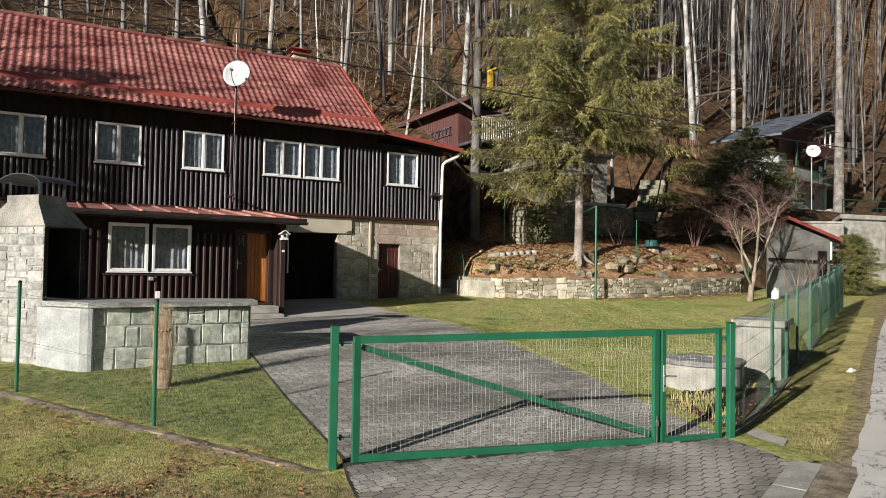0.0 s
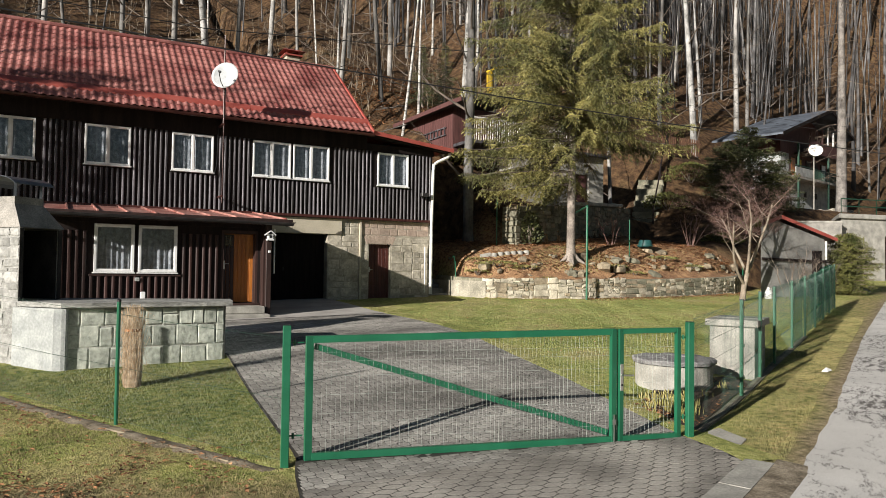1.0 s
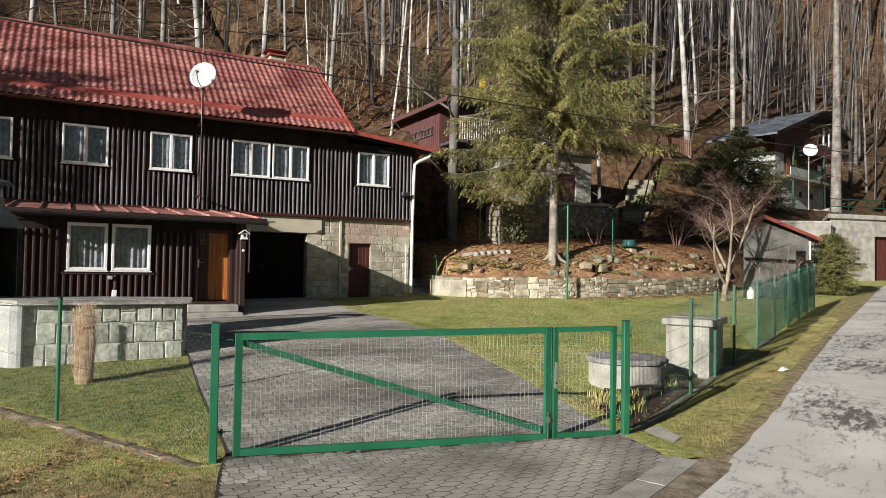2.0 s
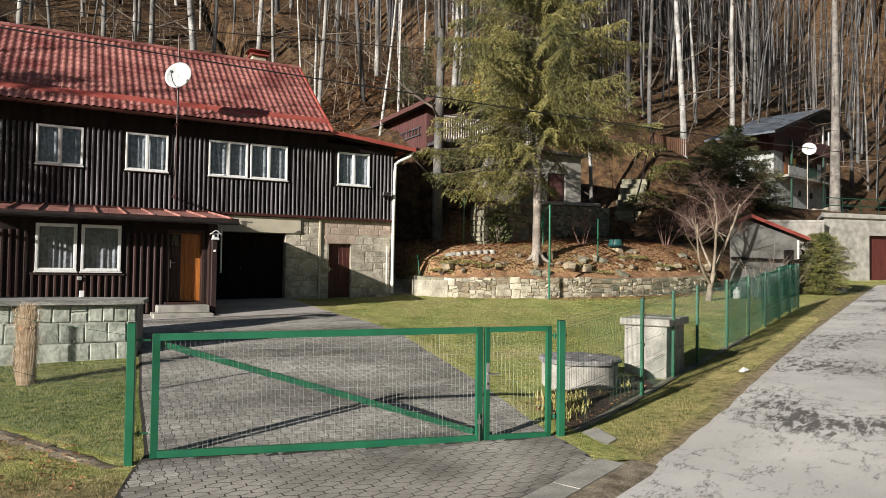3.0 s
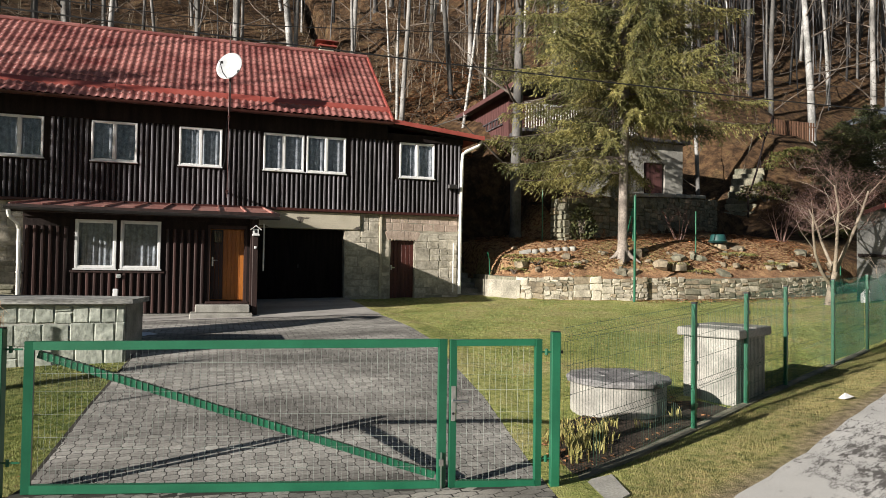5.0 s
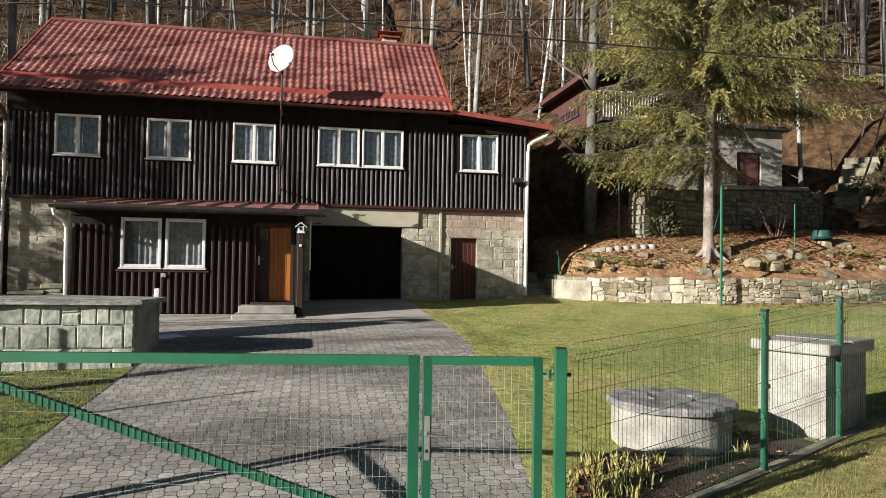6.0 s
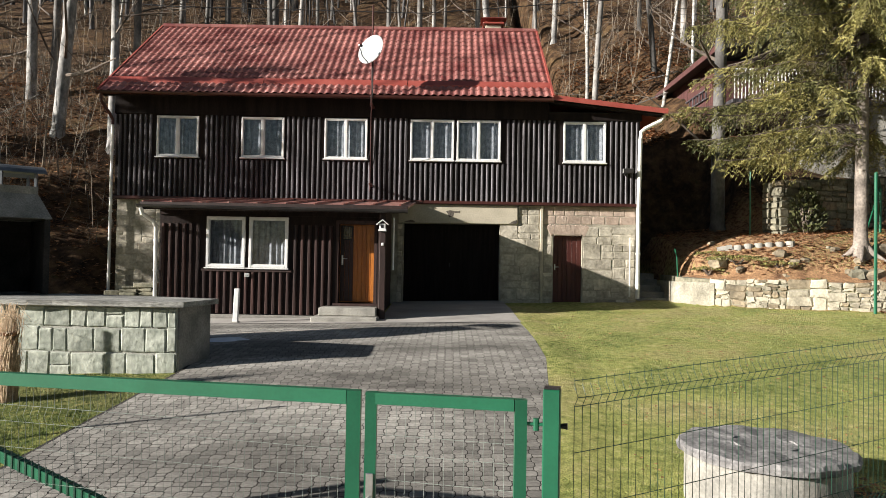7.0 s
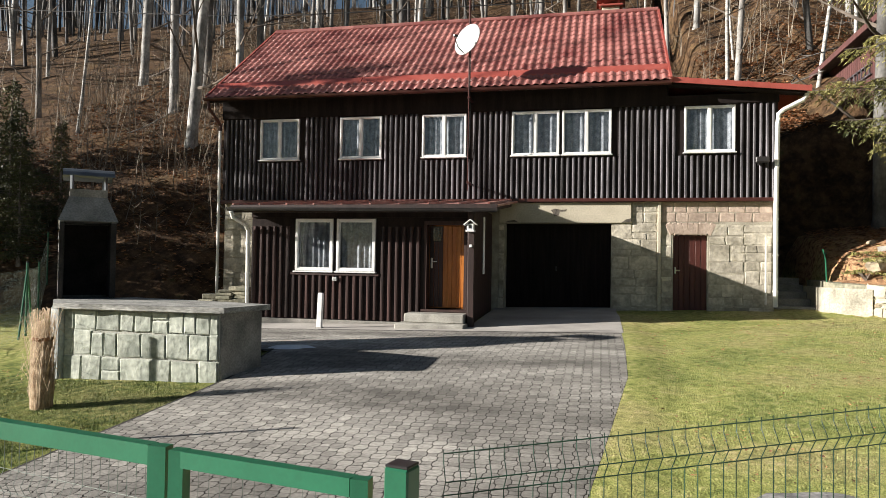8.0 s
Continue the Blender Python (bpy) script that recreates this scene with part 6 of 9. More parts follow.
solid("paper_scrap", litter_paper, paint_white, "crumpled white paper scrap on the verge", "litter")

# ---- low dry-stone wall in front of the spruce bed ----
leaf_soil = material("leafy_soil", (0.15, 0.075, 0.038), (0.38, 0.225, 0.115), 3.0, 0.95, bump=0.9, fine=22, depth=0.03, speck=0.5, c3=(0.22, 0.21, 0.07))
WPTS = [(15.52, 1.6), (15.5, 0.7), (15.55, 0.05), (15.85, -0.5), (16.4, -1.02), (17.4, -1.62), (19.5, -2.22), (21.5, -2.5), (23.5, -2.72), (25.5, -2.72), (27.2, -2.5), (28.6, -1.9)]
wall_render = material("stained_wall_render", (0.20, 0.185, 0.145), (0.42, 0.385, 0.31), 2.2, 0.9, bump=0.8, fine=24, depth=0.012, speck=0.35)
low_wall = thing("low_stone_wall", (20, -2.3, 1.0), "low dry-stone retaining wall of pale irregular stones", "stone wall")


def line_at(pts, s):
    for (x0, y0), (x1, y1) in zip(pts, pts[1:]):
        L = math.hypot(x1 - x0, y1 - y0)
        if s <= L:
            return Vector((x0 + (x1 - x0) * s / L, y0 + (y1 - y0) * s / L, 0)), Vector(((x1 - x0) / L, (y1 - y0) / L, 0))
        s -= L
    return Vector((*pts[-1], 0)), Vector(((pts[-1][0] - pts[-2][0]), (pts[-1][1] - pts[-2][1]), 0)).normalized()


LT = sum(math.hypot(c[0] - a[0], c[1] - a[1]) for a, c in zip(WPTS, WPTS[1:]))
mb = MB()
k = 60
vs = []
for i in range(k):
    p, d = line_at(WPTS, LT * i / (k - 1))
    nn = Vector((-d.y, d.x, 0))
    z = gz(p.x - nn.x * 0.3, p.y - nn.y * 0.3)
    for o, zz in ((0.0, z - 0.2), (0.0, z + 0.70), (0.34, z + 0.72), (0.34, z - 0.2)):
        vs.append((p.x + nn.x * o, p.y + nn.y * o, zz))
fs = []
for i in range(k - 1):
    fs += [(4 * i + j, 4 * i + 4 + j, 4 * i + 4 + (j + 1) % 4, 4 * i + (j + 1) % 4) for j in range(4)]
fs += [(0, 1, 2, 3), (4 * k - 1, 4 * k - 2, 4 * k - 3, 4 * k - 4)]
part("wall_core", MB().add(vs, fs), stone_dark, low_wall)
fill, k = [], 70
for i in range(k):
    p, d = line_at(WPTS, LT * i / (k - 1))
    nn = Vector((-d.y, d.x, 0))
    z = gz(p.x - nn.x * 0.3, p.y - nn.y * 0.3)
    zb_ = gz(p.x + nn.x * 1.35, p.y + nn.y * 1.35)
    for o, zz in ((0.16, z + 0.69), (0.5, z + 0.78), (0.95, (z + 0.86 + zb_) / 2), (1.35, zb_ - 0.08)):
        fill.append((p.x + nn.x * o, p.y + nn.y * o, zz + 0.03 * math.sin(2.3 * i + 5 * o)))
part("backfill", MB().add(fill, [(4 * i + j, 4 * i + 4 + j, 4 * i + 5 + j, 4 * i + 1 + j) for i in range(k - 1) for j in range(3)]), leaf_soil, low_wall, "leaf-strewn soil behind the wall", smooth=True)
rs = random.Random(33)
part("plastered_end", MB().prism([(15.42, 1.6), (15.42, 0.0), (15.76, -0.56), (16.0, -0.78), (16.19, -0.90), (16.24, -0.72), (15.8, 0.3), (15.8, 1.6)], 0.6, lambda x, y: 1.74), wall_render, low_wall, "smooth plastered rounded wall end")
for a, c, z0, z1 in [q for k5 in range(14) for q in rubble(rs, 2.55 + (LT - 2.55) * k5 / 14, 2.55 + (LT - 2.55) * (k5 + 1) / 14, 0.0, 0.76 + rs.uniform(-0.07, 0.05), rs.choice((0.03, 0.05, 0.085)))]:
    p, d = line_at(WPTS, (a + c) / 2)
    z = gz(p.x + d.y * 0.3, p.y - d.x * 0.3)
    vs, fs = stone_box(rs, c - a - 0.022, (z1 - z0) - 0.022, rs.uniform(0.02, 0.045), 0.075)
    m = Matrix.Translation((p.x, p.y, z + (z0 + z1) / 2 - 0.03)) @ pose(0, 0, 0, 0, rs.uniform(-5, 5), math.degrees(math.atan2(d.y, d.x)))
    piece("stone", MB().add(vs, fs).mesh("stone", rs.choice((stone_pale, stone_pale, stone_pale, rock_tan)) if p.x < 21.4 else rs.choice((stone_dark, stone_dark, rock_tan, stone_pale))), low_wall, m)
# rocks lying in the bed
for i in range(110):
    x = rs.uniform(16.2, 29.0)
    y = float(wall_line(x)) + (rs.uniform(0.35, 0.8) if i % 3 else rs.uniform(0.8, 2.4))
    s = rs.uniform(0.07, 0.16) if i > 44 else rs.uniform(0.12, 0.34)
    m = Matrix.Translation((x, y, gz(x, y) + s * 0.02)) @ pose(0, 0, 0, rs.uniform(-20, 20), rs.uniform(-20, 20), rs.uniform(0, 180))
    vs = []
    for zz, k2 in ((-0.5, 0.9), (0.15, 1.0), (0.42, 0.72)):
        vs += [m @ Vector((s * k2 * math.cos(q * 1.047) * rs.uniform(0.8, 1.2), s * 0.75 * k2 * math.sin(q * 1.047) * rs.uniform(0.8, 1.2), s * zz)) for q in range(6)]
    fs = [(r * 6 + q, r * 6 + (q + 1) % 6, r * 6 + 6 + (q + 1) % 6, r * 6 + 6 + q) for r in range(2) for q in range(6)] + [(5, 4, 3, 2, 1, 0), (12, 13, 14, 15, 16, 17)]
    tagged(new("rock", MB().add(vs, fs).mesh("rock", rock_tan if i % 4 else stone_dark)), "rough pale rock lying in the leaf-covered bed", "rock", "bed rocks")
# row of short concrete palisades
for i in range(6):
    x, y = 17.25 + 0.27 * i, 0.2 - 0.035 * i
    z = gz(x, y) - 0.02
    tagged(new("palisade", MB().lathe([(0.115, z - 0.6), (0.12, z + 0.08), (0.112, z + 0.12), (0.06, z + 0.135)], (x, y), 14).mesh("palisade", concrete)), "short round concrete palisade edging the bed", "palisade", "palisades")
tagged(new("bed_kerb", MB().bar((16.75, 0.38, 2.58), (17.12, 0.24, 2.66), 0.1, 0.26).mesh("bed_kerb", concrete)), "low concrete kerb beside the palisades", "kerb")
# round garden tub set down on the bed
tz = gz_hill(24.3, -0.45)
teal = material("teal_plastic", (0.010, 0.05, 0.048), (0.02, 0.085, 0.08), 4, 0.5, bump=0.1, fine=40, speck=0.2)
tub = thing("garden_tub", (24.3, -0.45, tz), "upturned teal plastic garden tub on the bed", "tub")
part("body", MB().lathe([(0.30, tz - 0.05), (0.29, tz + 0.03), (0.25, tz + 0.22), (0.235, tz + 0.245), (0.0, tz + 0.25)], (24.3, -0.45), 20), teal, tub, smooth=True)
part("rim", MB().lathe([(0.29, tz - 0.02), (0.33, tz - 0.015), (0.335, tz + 0.02), (0.30, tz + 0.035), (0.285, tz + 0.03)], (24.3, -0.45), 20), teal, tub, smooth=True)
# white jug on the lawn before the shed
jx, jy = 26.75, -4.45
jz = gz(jx, jy)
jug = thing("water_jug", (jx, jy, jz), "white plastic water jug beside the shed", "jug")
part("body", MB().lathe([(0.0, jz), (0.13, jz + 0.005), (0.14, jz + 0.03), (0.14, jz + 0.27), (0.10, jz + 0.34), (0.045, jz + 0.38), (0.045, jz + 0.41)], (jx, jy), 16), paint_white, jug, smooth=True)
part("cap", MB().lathe([(0.05, jz + 0.40), (0.05, jz + 0.44), (0.0, jz + 0.445)], (jx, jy), 12), paint_white, jug)
part("handle", MB().tube([(jx + 0.12, jy, jz + 0.30), (jx + 0.2, jy, jz + 0.34), (jx + 0.16, jy, jz + 0.42), (jx + 0.03, jy, jz + 0.40)], 0.014, 8), paint_white, jug)
# dark upper retaining wall
UP = [(18.6, 1.7), (18.9, 1.15), (21.2, 1.95), (23.9, 2.9), (26.8, 4.4), (29.4, 5.85)]
uw = thing("upper_stone_wall", (24, 4.0, 3.6), "tall mossy stone retaining wall under the cabin terrace", "stone wall")
LT2 = sum(math.hypot(c[0] - a[0], c[1] - a[1]) for a, c in zip(UP, UP[1:]))
vs, k = [], 30
for i in range(k):
    p, d = line_at(UP, LT2 * i / (k - 1))
    nn = Vector((-d.y, d.x, 0))
    z = 3.3
    zt_ = 4.72 + 0.075 * (p.x - 19)
    for o, zz in ((0.0, z - 1.1), (0.0, zt_), (0.5, zt_ + 0.03), (0.5, z - 1.1)):
        vs.append((p.x + nn.x * o, p.y + nn.y * o, zz))
fs = []
for i in range(k - 1):
    fs += [(4 * i + j, 4 * i + 4 + j, 4 * i + 4 + (j + 1) % 4, 4 * i + (j + 1) % 4) for j in range(4)]
fs += [(0, 1, 2, 3), (4 * k - 1, 4 * k - 2, 4 * k - 3, 4 * k - 4)]
part("wall_core", MB().add(vs, fs), stone_dark, uw)
for a, c, z0, z1 in [q for k5 in range(8) for q in rubble(rs, LT2 * k5 / 8, LT2 * (k5 + 1) / 8, 2.2, 5.45, 0.10)]:
    p, d = line_at(UP, (a + c) / 2)
    if z1 > 4.76 + 0.075 * (p.x - 19):
        continue
    vs, fs = stone_box(rs, c - a - 0.02, (z1 - z0) - 0.02, 0.07, 0.03)
    piece("stone", MB().add(vs, fs).mesh("stone", rs.choice((stone_dark, stone_dark, stone_dark, rock_tan))), uw, Matrix.Translation((p.x, p.y, (z0 + z1) / 2)) @ pose(0, 0, 0, 0, rs.uniform(-3, 3), math.degrees(math.atan2(d.y, d.x))))
for i in range(4):
    p, d = line_at(UP, 4.6 + i * 1.5)
    part("coping_slab", MB().box(0, 1.46, -0.12, 0.55, -0.02, 0.13, Matrix.Translation((p.x, p.y, 4.76 + 0.075 * (p.x - 18.6))) @ pose(0, 0, 0, 0, -3, math.degrees(math.atan2(d.y, d.x))), b=0.02), concrete, uw, "pale coping slab")

# concrete steps between house and low wall
stp = thing("garden_steps", (15.0, 1.0, 1.0), "worn concrete garden steps up the slope beside the house", "steps")
for i in range(6):
    part("tread", MB().box(14.55, 15.42, 0.1 + 0.36 * i, 0.55 + 0.36 * i, 0.6, 1.08 + 0.17 * i, b=0.015), concrete_dark, stp)

# ---- swing frame of green tube ----
sw = thing("swing_frame", (19.3, -2.75, 1.05), "green tubular swing frame standing on the lawn", "swing frame")
zt = 4.45
part("post", MB().tube([(19.36, -2.6, 0.85), (19.36, -2.6, zt)], 0.038, 10), green_paint, sw)
part("top_bar", MB().tube([(19.36, -2.6, zt), (21.6, 0.9, zt + 0.06)], 0.036, 10), green_paint, sw)
part("post", MB().tube([(21.6, 0.9, 2.3), (21.6, 0.9, zt + 0.06)], 0.036, 10), green_paint, sw)
part("brace", MB().tube([(21.3, 0.45, zt), (19.9, -0.9, 2.3)], 0.02, 8), green_paint, sw)
for x, y, h in ((18.0, 1.2, 2.0), (22.9, -1.0, 1.5), (28.4, -2.0, 1.2)):
    z = gz(x, y)
    gpst = thing("garden_pole", (x, y, z), "thin green garden pole in the leaf bed", "pole", group="garden poles")
    part("pole", MB().tube([(x, y, z - 0.1), (x, y, z + h)], 0.022, 8), green_paint, gpst)
# curved handrail by the steps
hr = thing("handrail", (15.7, 1.0, 1.8), "bent dark green iron handrail beside the steps", "handrail")
part("rail", MB().tube([(15.6, 0.2, 1.65), (15.56, 0.2, 2.4), (15.5, 0.2, 2.62), (15.75, 0.9, 2.5), (16.1, 1.9, 2.72), (17.2, 2.4, 2.9)], 0.02, 8), green_paint, hr)

# ---- drive of hexagonal grey pavers ----
drv_l = [(4.05, -19.2), (4.98, -15.2), (5.17, -14.6), (5.30, -12.0), (5.5, -9.4), (5.1, -7.3), (2.2, -6.8), (1.4, -4.6), (1.4, -3.25)]
drv_r = [(7.75, -17.75), (8.55, -17.38), (9.45, -16.97), (9.60, -16.6), (9.66, -16.3), (9.75, -15.8), (10.28, -12.9), (10.75, -8.8), (10.8, -6.2), (10.8, -1.6), (10.75, -0.9), (10.75, -0.2)]


def in_poly(x, y, poly):
    r, j = False, len(poly) - 1
    for i in range(len(poly)):
        xi, yi = poly[i]
        xj, yj = poly[j]
        if (yi > y) != (yj > y) and x < (xj - xi) * (y - yi) / (yj - yi) + xi:
            r = not r
        j = i
    return r


DPOLY = [(3.9, -19.85)] + drv_l[1:] + [(7.7, -3.25), (7.7, 0.25)] + [(10.75, 0.25)] + drv_r[::-1]
lx_, ly_ = [p[0] for p in [(3.9, -19.85)] + drv_l[1:]], [p[1] for p in [(3.9, -19.85)] + drv_l[1:]]
rx_l, ry_l = [p[0] for p in drv_r], [p[1] for p in drv_r]


def left_x(y):
    return 7.7 if y > -3.25 else float(np.interp(y, ly_, lx_))


def right_x(y):
    return float(np.interp(y, [-19.85] + ry_l, [4.6] + rx_l))


bedm = MB()
bed_y = sorted({*np.round(np.arange(-19.85, 0.26, 0.2), 3).tolist(), -3.251, -3.249, 0.25})
for y in bed_y:
    a, c = left_x(y), right_x(y)
    bedm.v += [(a + (c - a) * i / 10, y, gz(a + (c - a) * i / 10, y) + 0.0420) for i in range(11)]
for j in range(len(bed_y) - 1):
    bedm.f += [(11 * j + i, 11 * j + i + 1, 11 * j + 12 + i, 11 * j + 11 + i) for i in range(10)]
    bedm.m += [0] * 10
drive = solid("driveway", bedm, joint_mat, "drive paved with worn grey eight-sided concrete pavers", "driveway", "structure")


def paver_shape(w, hc, he, a, c):
    """A long paver, deep in the middle and narrower at both ends, with worn upper edges."""
    o = [(-w, -he), (-c, -he), (-a, -hc), (a, -hc), (c, -he), (w, -he), (w, he), (c, he), (a, hc), (-a, hc), (-c, he), (-w, he)]
    n = len(o)
    vs = [(x, y, 0.0) for x, y in o] + [(x, y, 0.0336) for x, y in o] + [(x * 0.985, y * 0.965, 0.034) for x, y in o]
    fs = [(i, (i + 1) % n, n + (i + 1) % n, n + i) for i in range(n)] + [(n + i, n + (i + 1) % n, 2 * n + (i + 1) % n, 2 * n + i) for i in range(n)] + [tuple(range(2 * n, 3 * n))]
    return vs, fs


def octagon_paver(w, h, cx, cy):
    """A small paver with cut corners and worn upper edges."""
    o = [(-w + cx, -h), (w - cx, -h), (w, -h + cy), (w, h - cy), (w - cx, h), (-w + cx, h), (-w, h - cy), (-w, -h + cy)]
    vs = [(x, y, 0.0) for x, y in o] + [(x, y, 0.0335) for x, y in o] + [(x * 0.975, y * 0.97, 0.034) for x, y in o]
    fs = [(i, (i + 1) % 8, 8 + (i + 1) % 8, 8 + i) for i in range(8)] + [(8 + i, 8 + (i + 1) % 8, 16 + (i + 1) % 8, 16 + i) for i in range(8)] + [tuple(range(16, 24))]
    return vs, fs


PX, PY = 0.237, 0.104
SLAB = paver_shape(0.1108, 0.0583, 0.0303, 0.036, 0.083)
BIG, SMALL = octagon_paver(0.0655, 0.0605, 0.020, 0.029), octagon_paver(0.0445, 0.0315, 0.005, 0.005)
slab_me = MB().add(*SLAB).mesh("paver", paver_soiled)
rest = {True: ([], []), False: ([], [])}
rs = random.Random(77)
near = 0
for j in range(int(15.6 / PY)):
    y = -19.9 + j * PY
    mouth = y < -15.7
    for i in range(106):
        if mouth and i % 2:
            continue
        x = 1.2 + i * PX / 2 + (PX / 2 if j % 2 else 0)
        xa, xb = left_x(y) + 0.04, right_x(y) - 0.04
        if xa - 0.08 < x < xb + 0.08 and xa < xb:
            z = gz(x, y) + 0.01 + rs.uniform(-0.001, 0.001)
            slope = math.degrees(math.atan((gz(x, y + 0.1) - gz(x, y - 0.1)) / 0.2))
            cross = -math.degrees(math.atan((gz(x + 0.1, y) - gz(x - 0.1, y)) / 0.2))
            m = Matrix.Translation((x, y, z)) @ pose(0, 0, 0, rs.uniform(-0.3, 0.3) + slope, rs.uniform(-0.25, 0.25) + cross, rs.uniform(-1.0, 1.0))
            if mouth and 5.2 < x < 9.4 and y > -17.4 and xa + 0.1 < x < xb - 0.1 and near < 300:
                piece("paver", slab_me, drive, m)
                near += 1
            else:
                vs, fs = SLAB if mouth else (BIG if i % 2 == 0 else SMALL)
                rest_v, rest_f = rest[mouth]
                o = len(rest_v)
                rest_v += [(min(max(q.x, xa), xb), q.y, q.z) for q in [m @ Vector(p) for p in vs]]
                rest_f += [tuple(q + o for q in f) for f in fs]
for mouth, mt in ((False, paver_field), (True, paver_soiled_field)):
    pme = bpy.data.meshes.new("paver_field")
    pme.from_pydata(*[rest[mouth][0], [], rest[mouth][1]])
    pme.materials.append(mt)
    po = new("paver_field", pme)
    po.parent = drive
    tagged(po, kind="stuff")

# turf along the east edge of the drive, level with the paving
tem = MB()
te_y = np.arange(-16.95, -0.6, 0.15).tolist()
for y in te_y:
    for o, dz in ((-0.035, 0.044), (0.1, 0.048), (0.28, 0.032), (0.75, -0.02)):
        x = right_x(y) + o
        tem.v.append((x, y, gz(x, y) + dz))
for j in range(len(te_y) - 1):
    tem.f += [(4 * j + i, 4 * j + i + 1, 4 * j + 5 + i, 4 * j + 4 + i) for i in range(3)]
    tem.m += [0] * 3
solid("lawn_edge", tem, gme.materials[0], "turf edge of the lawn beside the paved drive", "lawn", "structure", smooth=True)

# trodden soil banked against the outer side of the kerb slabs
ksm = MB()
for i in range(31):
    u = i / 30
    x, y = 4.90 + 4.95 * u, -19.28 + 2.245 * u
    for o, dz in ((-0.02, 0.044), (0.1, 0.038), (0.3, 0.024), (0.62, -0.02)):
        ksm.v.append((x + 0.41 * o, y - 0.91 * o, gz(x, y) + dz))
for i in range(30):
    ksm.f += [(4 * i + q, 4 * i + q + 1, 4 * i + 5 + q, 4 * i + 4 + q) for q in range(3)]
    ksm.m += [0] * 3
solid("verge_soil", ksm, soil_mat, "trodden soil beside the kerb slabs", "soil", "structure", smooth=True)

# pale concrete apron before the garage and the annex
apm = MB()
ap_y = [-4.33, -3.6, -3.26, -3.24, -2.4, -1.6, -0.8, 0.0, 0.25]
for y in ap_y:
    a, c = left_x(y), right_x(y)
    apm.v += [(a + (c - a) * i / 14, y, gz(a + (c - a) * i / 14, y) + 0.05) for i in range(15)]
for j in range(len(ap_y) - 1):
    apm.f += [(15 * j + i, 15 * j + i + 1, 15 * j + 16 + i, 15 * j + 15 + i) for i in range(14)]
    apm.m += [0] * 14
apron_mat = material("pale_worn_concrete", (0.29, 0.27, 0.25), (0.43, 0.405, 0.375), 1.2, 0.85, bump=0.5, fine=40, depth=0.006, speck=0.25)
solid("apron", apm, apron_mat, "pale worn concrete apron before the garage door", "paving", "structure")

# last thin patch of snow in the shade of the barbecue
vs, k = [(5.35, -7.1, gz(5.35, -7.1) + 0.10)], 16
for r, dz in ((0.6, 0.09), (1.0, 0.04)):
    for i in range(k):
        a = 2 * math.pi * i / k
        w = r * (1 + 0.2 * math.sin(3 * a) + 0.12 * math.sin(5 * a + 1))
        px, py = 5.35 + 0.36 * w * math.cos(a), -7.1 + 0.15 * w * math.sin(a) + 0.07 * w * math.cos(a)
        vs.append((px, py, gz(px, py) + dz))
solid("snow_patch", MB().add(vs, [(0, 1 + i, 1 + (i + 1) % k) for i in range(k)] + [(1 + i, 1 + k + i, 1 + k + (i + 1) % k, 1 + (i + 1) % k) for i in range(k)]), snow_mat, "thin leftover patch of snow on the paving", "snow", smooth=True)


# ---- bare trees ----
def grow(mb_trunk, mb_twig, rnd, p, d, length, r, level, most, bend=0.12, spread=0.75, kids=4, rise=0.25, taper=0.45, wood=0):
    """A limb that bends, thins out and bears smaller limbs."""
    n = 7 if level == 0 else (5 if level == 1 else 4)
    pts, rad = [Vector(p)], [r]
    d = Vector(d).normalized()
    for i in range(1, n):
        d = (d + Vector((rnd.uniform(-bend, bend), rnd.uniform(-bend, bend), rnd.uniform(-bend, bend) + (rise * 0.25 if level else 0)))).normalized()
        pts.append(pts[-1] + d * (length / (n - 1)))
        rad.append(r * (1 - (1 - taper) * i / (n - 1)))
    sides = 8 if level == 0 else (5 if level == 1 else 3)
    if r < 0.012:
        rad[-1] = 0.002
    (mb_trunk if level <= wood else mb_twig).tube(pts, rad, sides, caps=False)
    if level >= most:
        return
    for k in range(kids + (1 if level == 0 else 0)):
        t = rnd.uniform(0.3, 1.0) if level else rnd.uniform(0.45, 1.0)
        f = t * (n - 1)
        i = min(int(f), n - 2)
        q = pts[i].lerp(pts[i + 1], f - i)
        rr = (rad[i] * (1 - f + i) + rad[i + 1] * (f - i)) * rnd.uniform(0.4, 0.65)
        a = rnd.uniform(0, 6.283)
        side = Vector((math.cos(a), math.sin(a), rnd.uniform(0.0, rise * 2)))
        nd = (d * (1 - spread) + side * spread).normalized()
        grow(mb_trunk, mb_twig, rnd, q, nd, length * rnd.uniform(0.35, 0.6), rr, level + 1, most, bend * 1.5, spread, kids, rise, 0.3, wood)


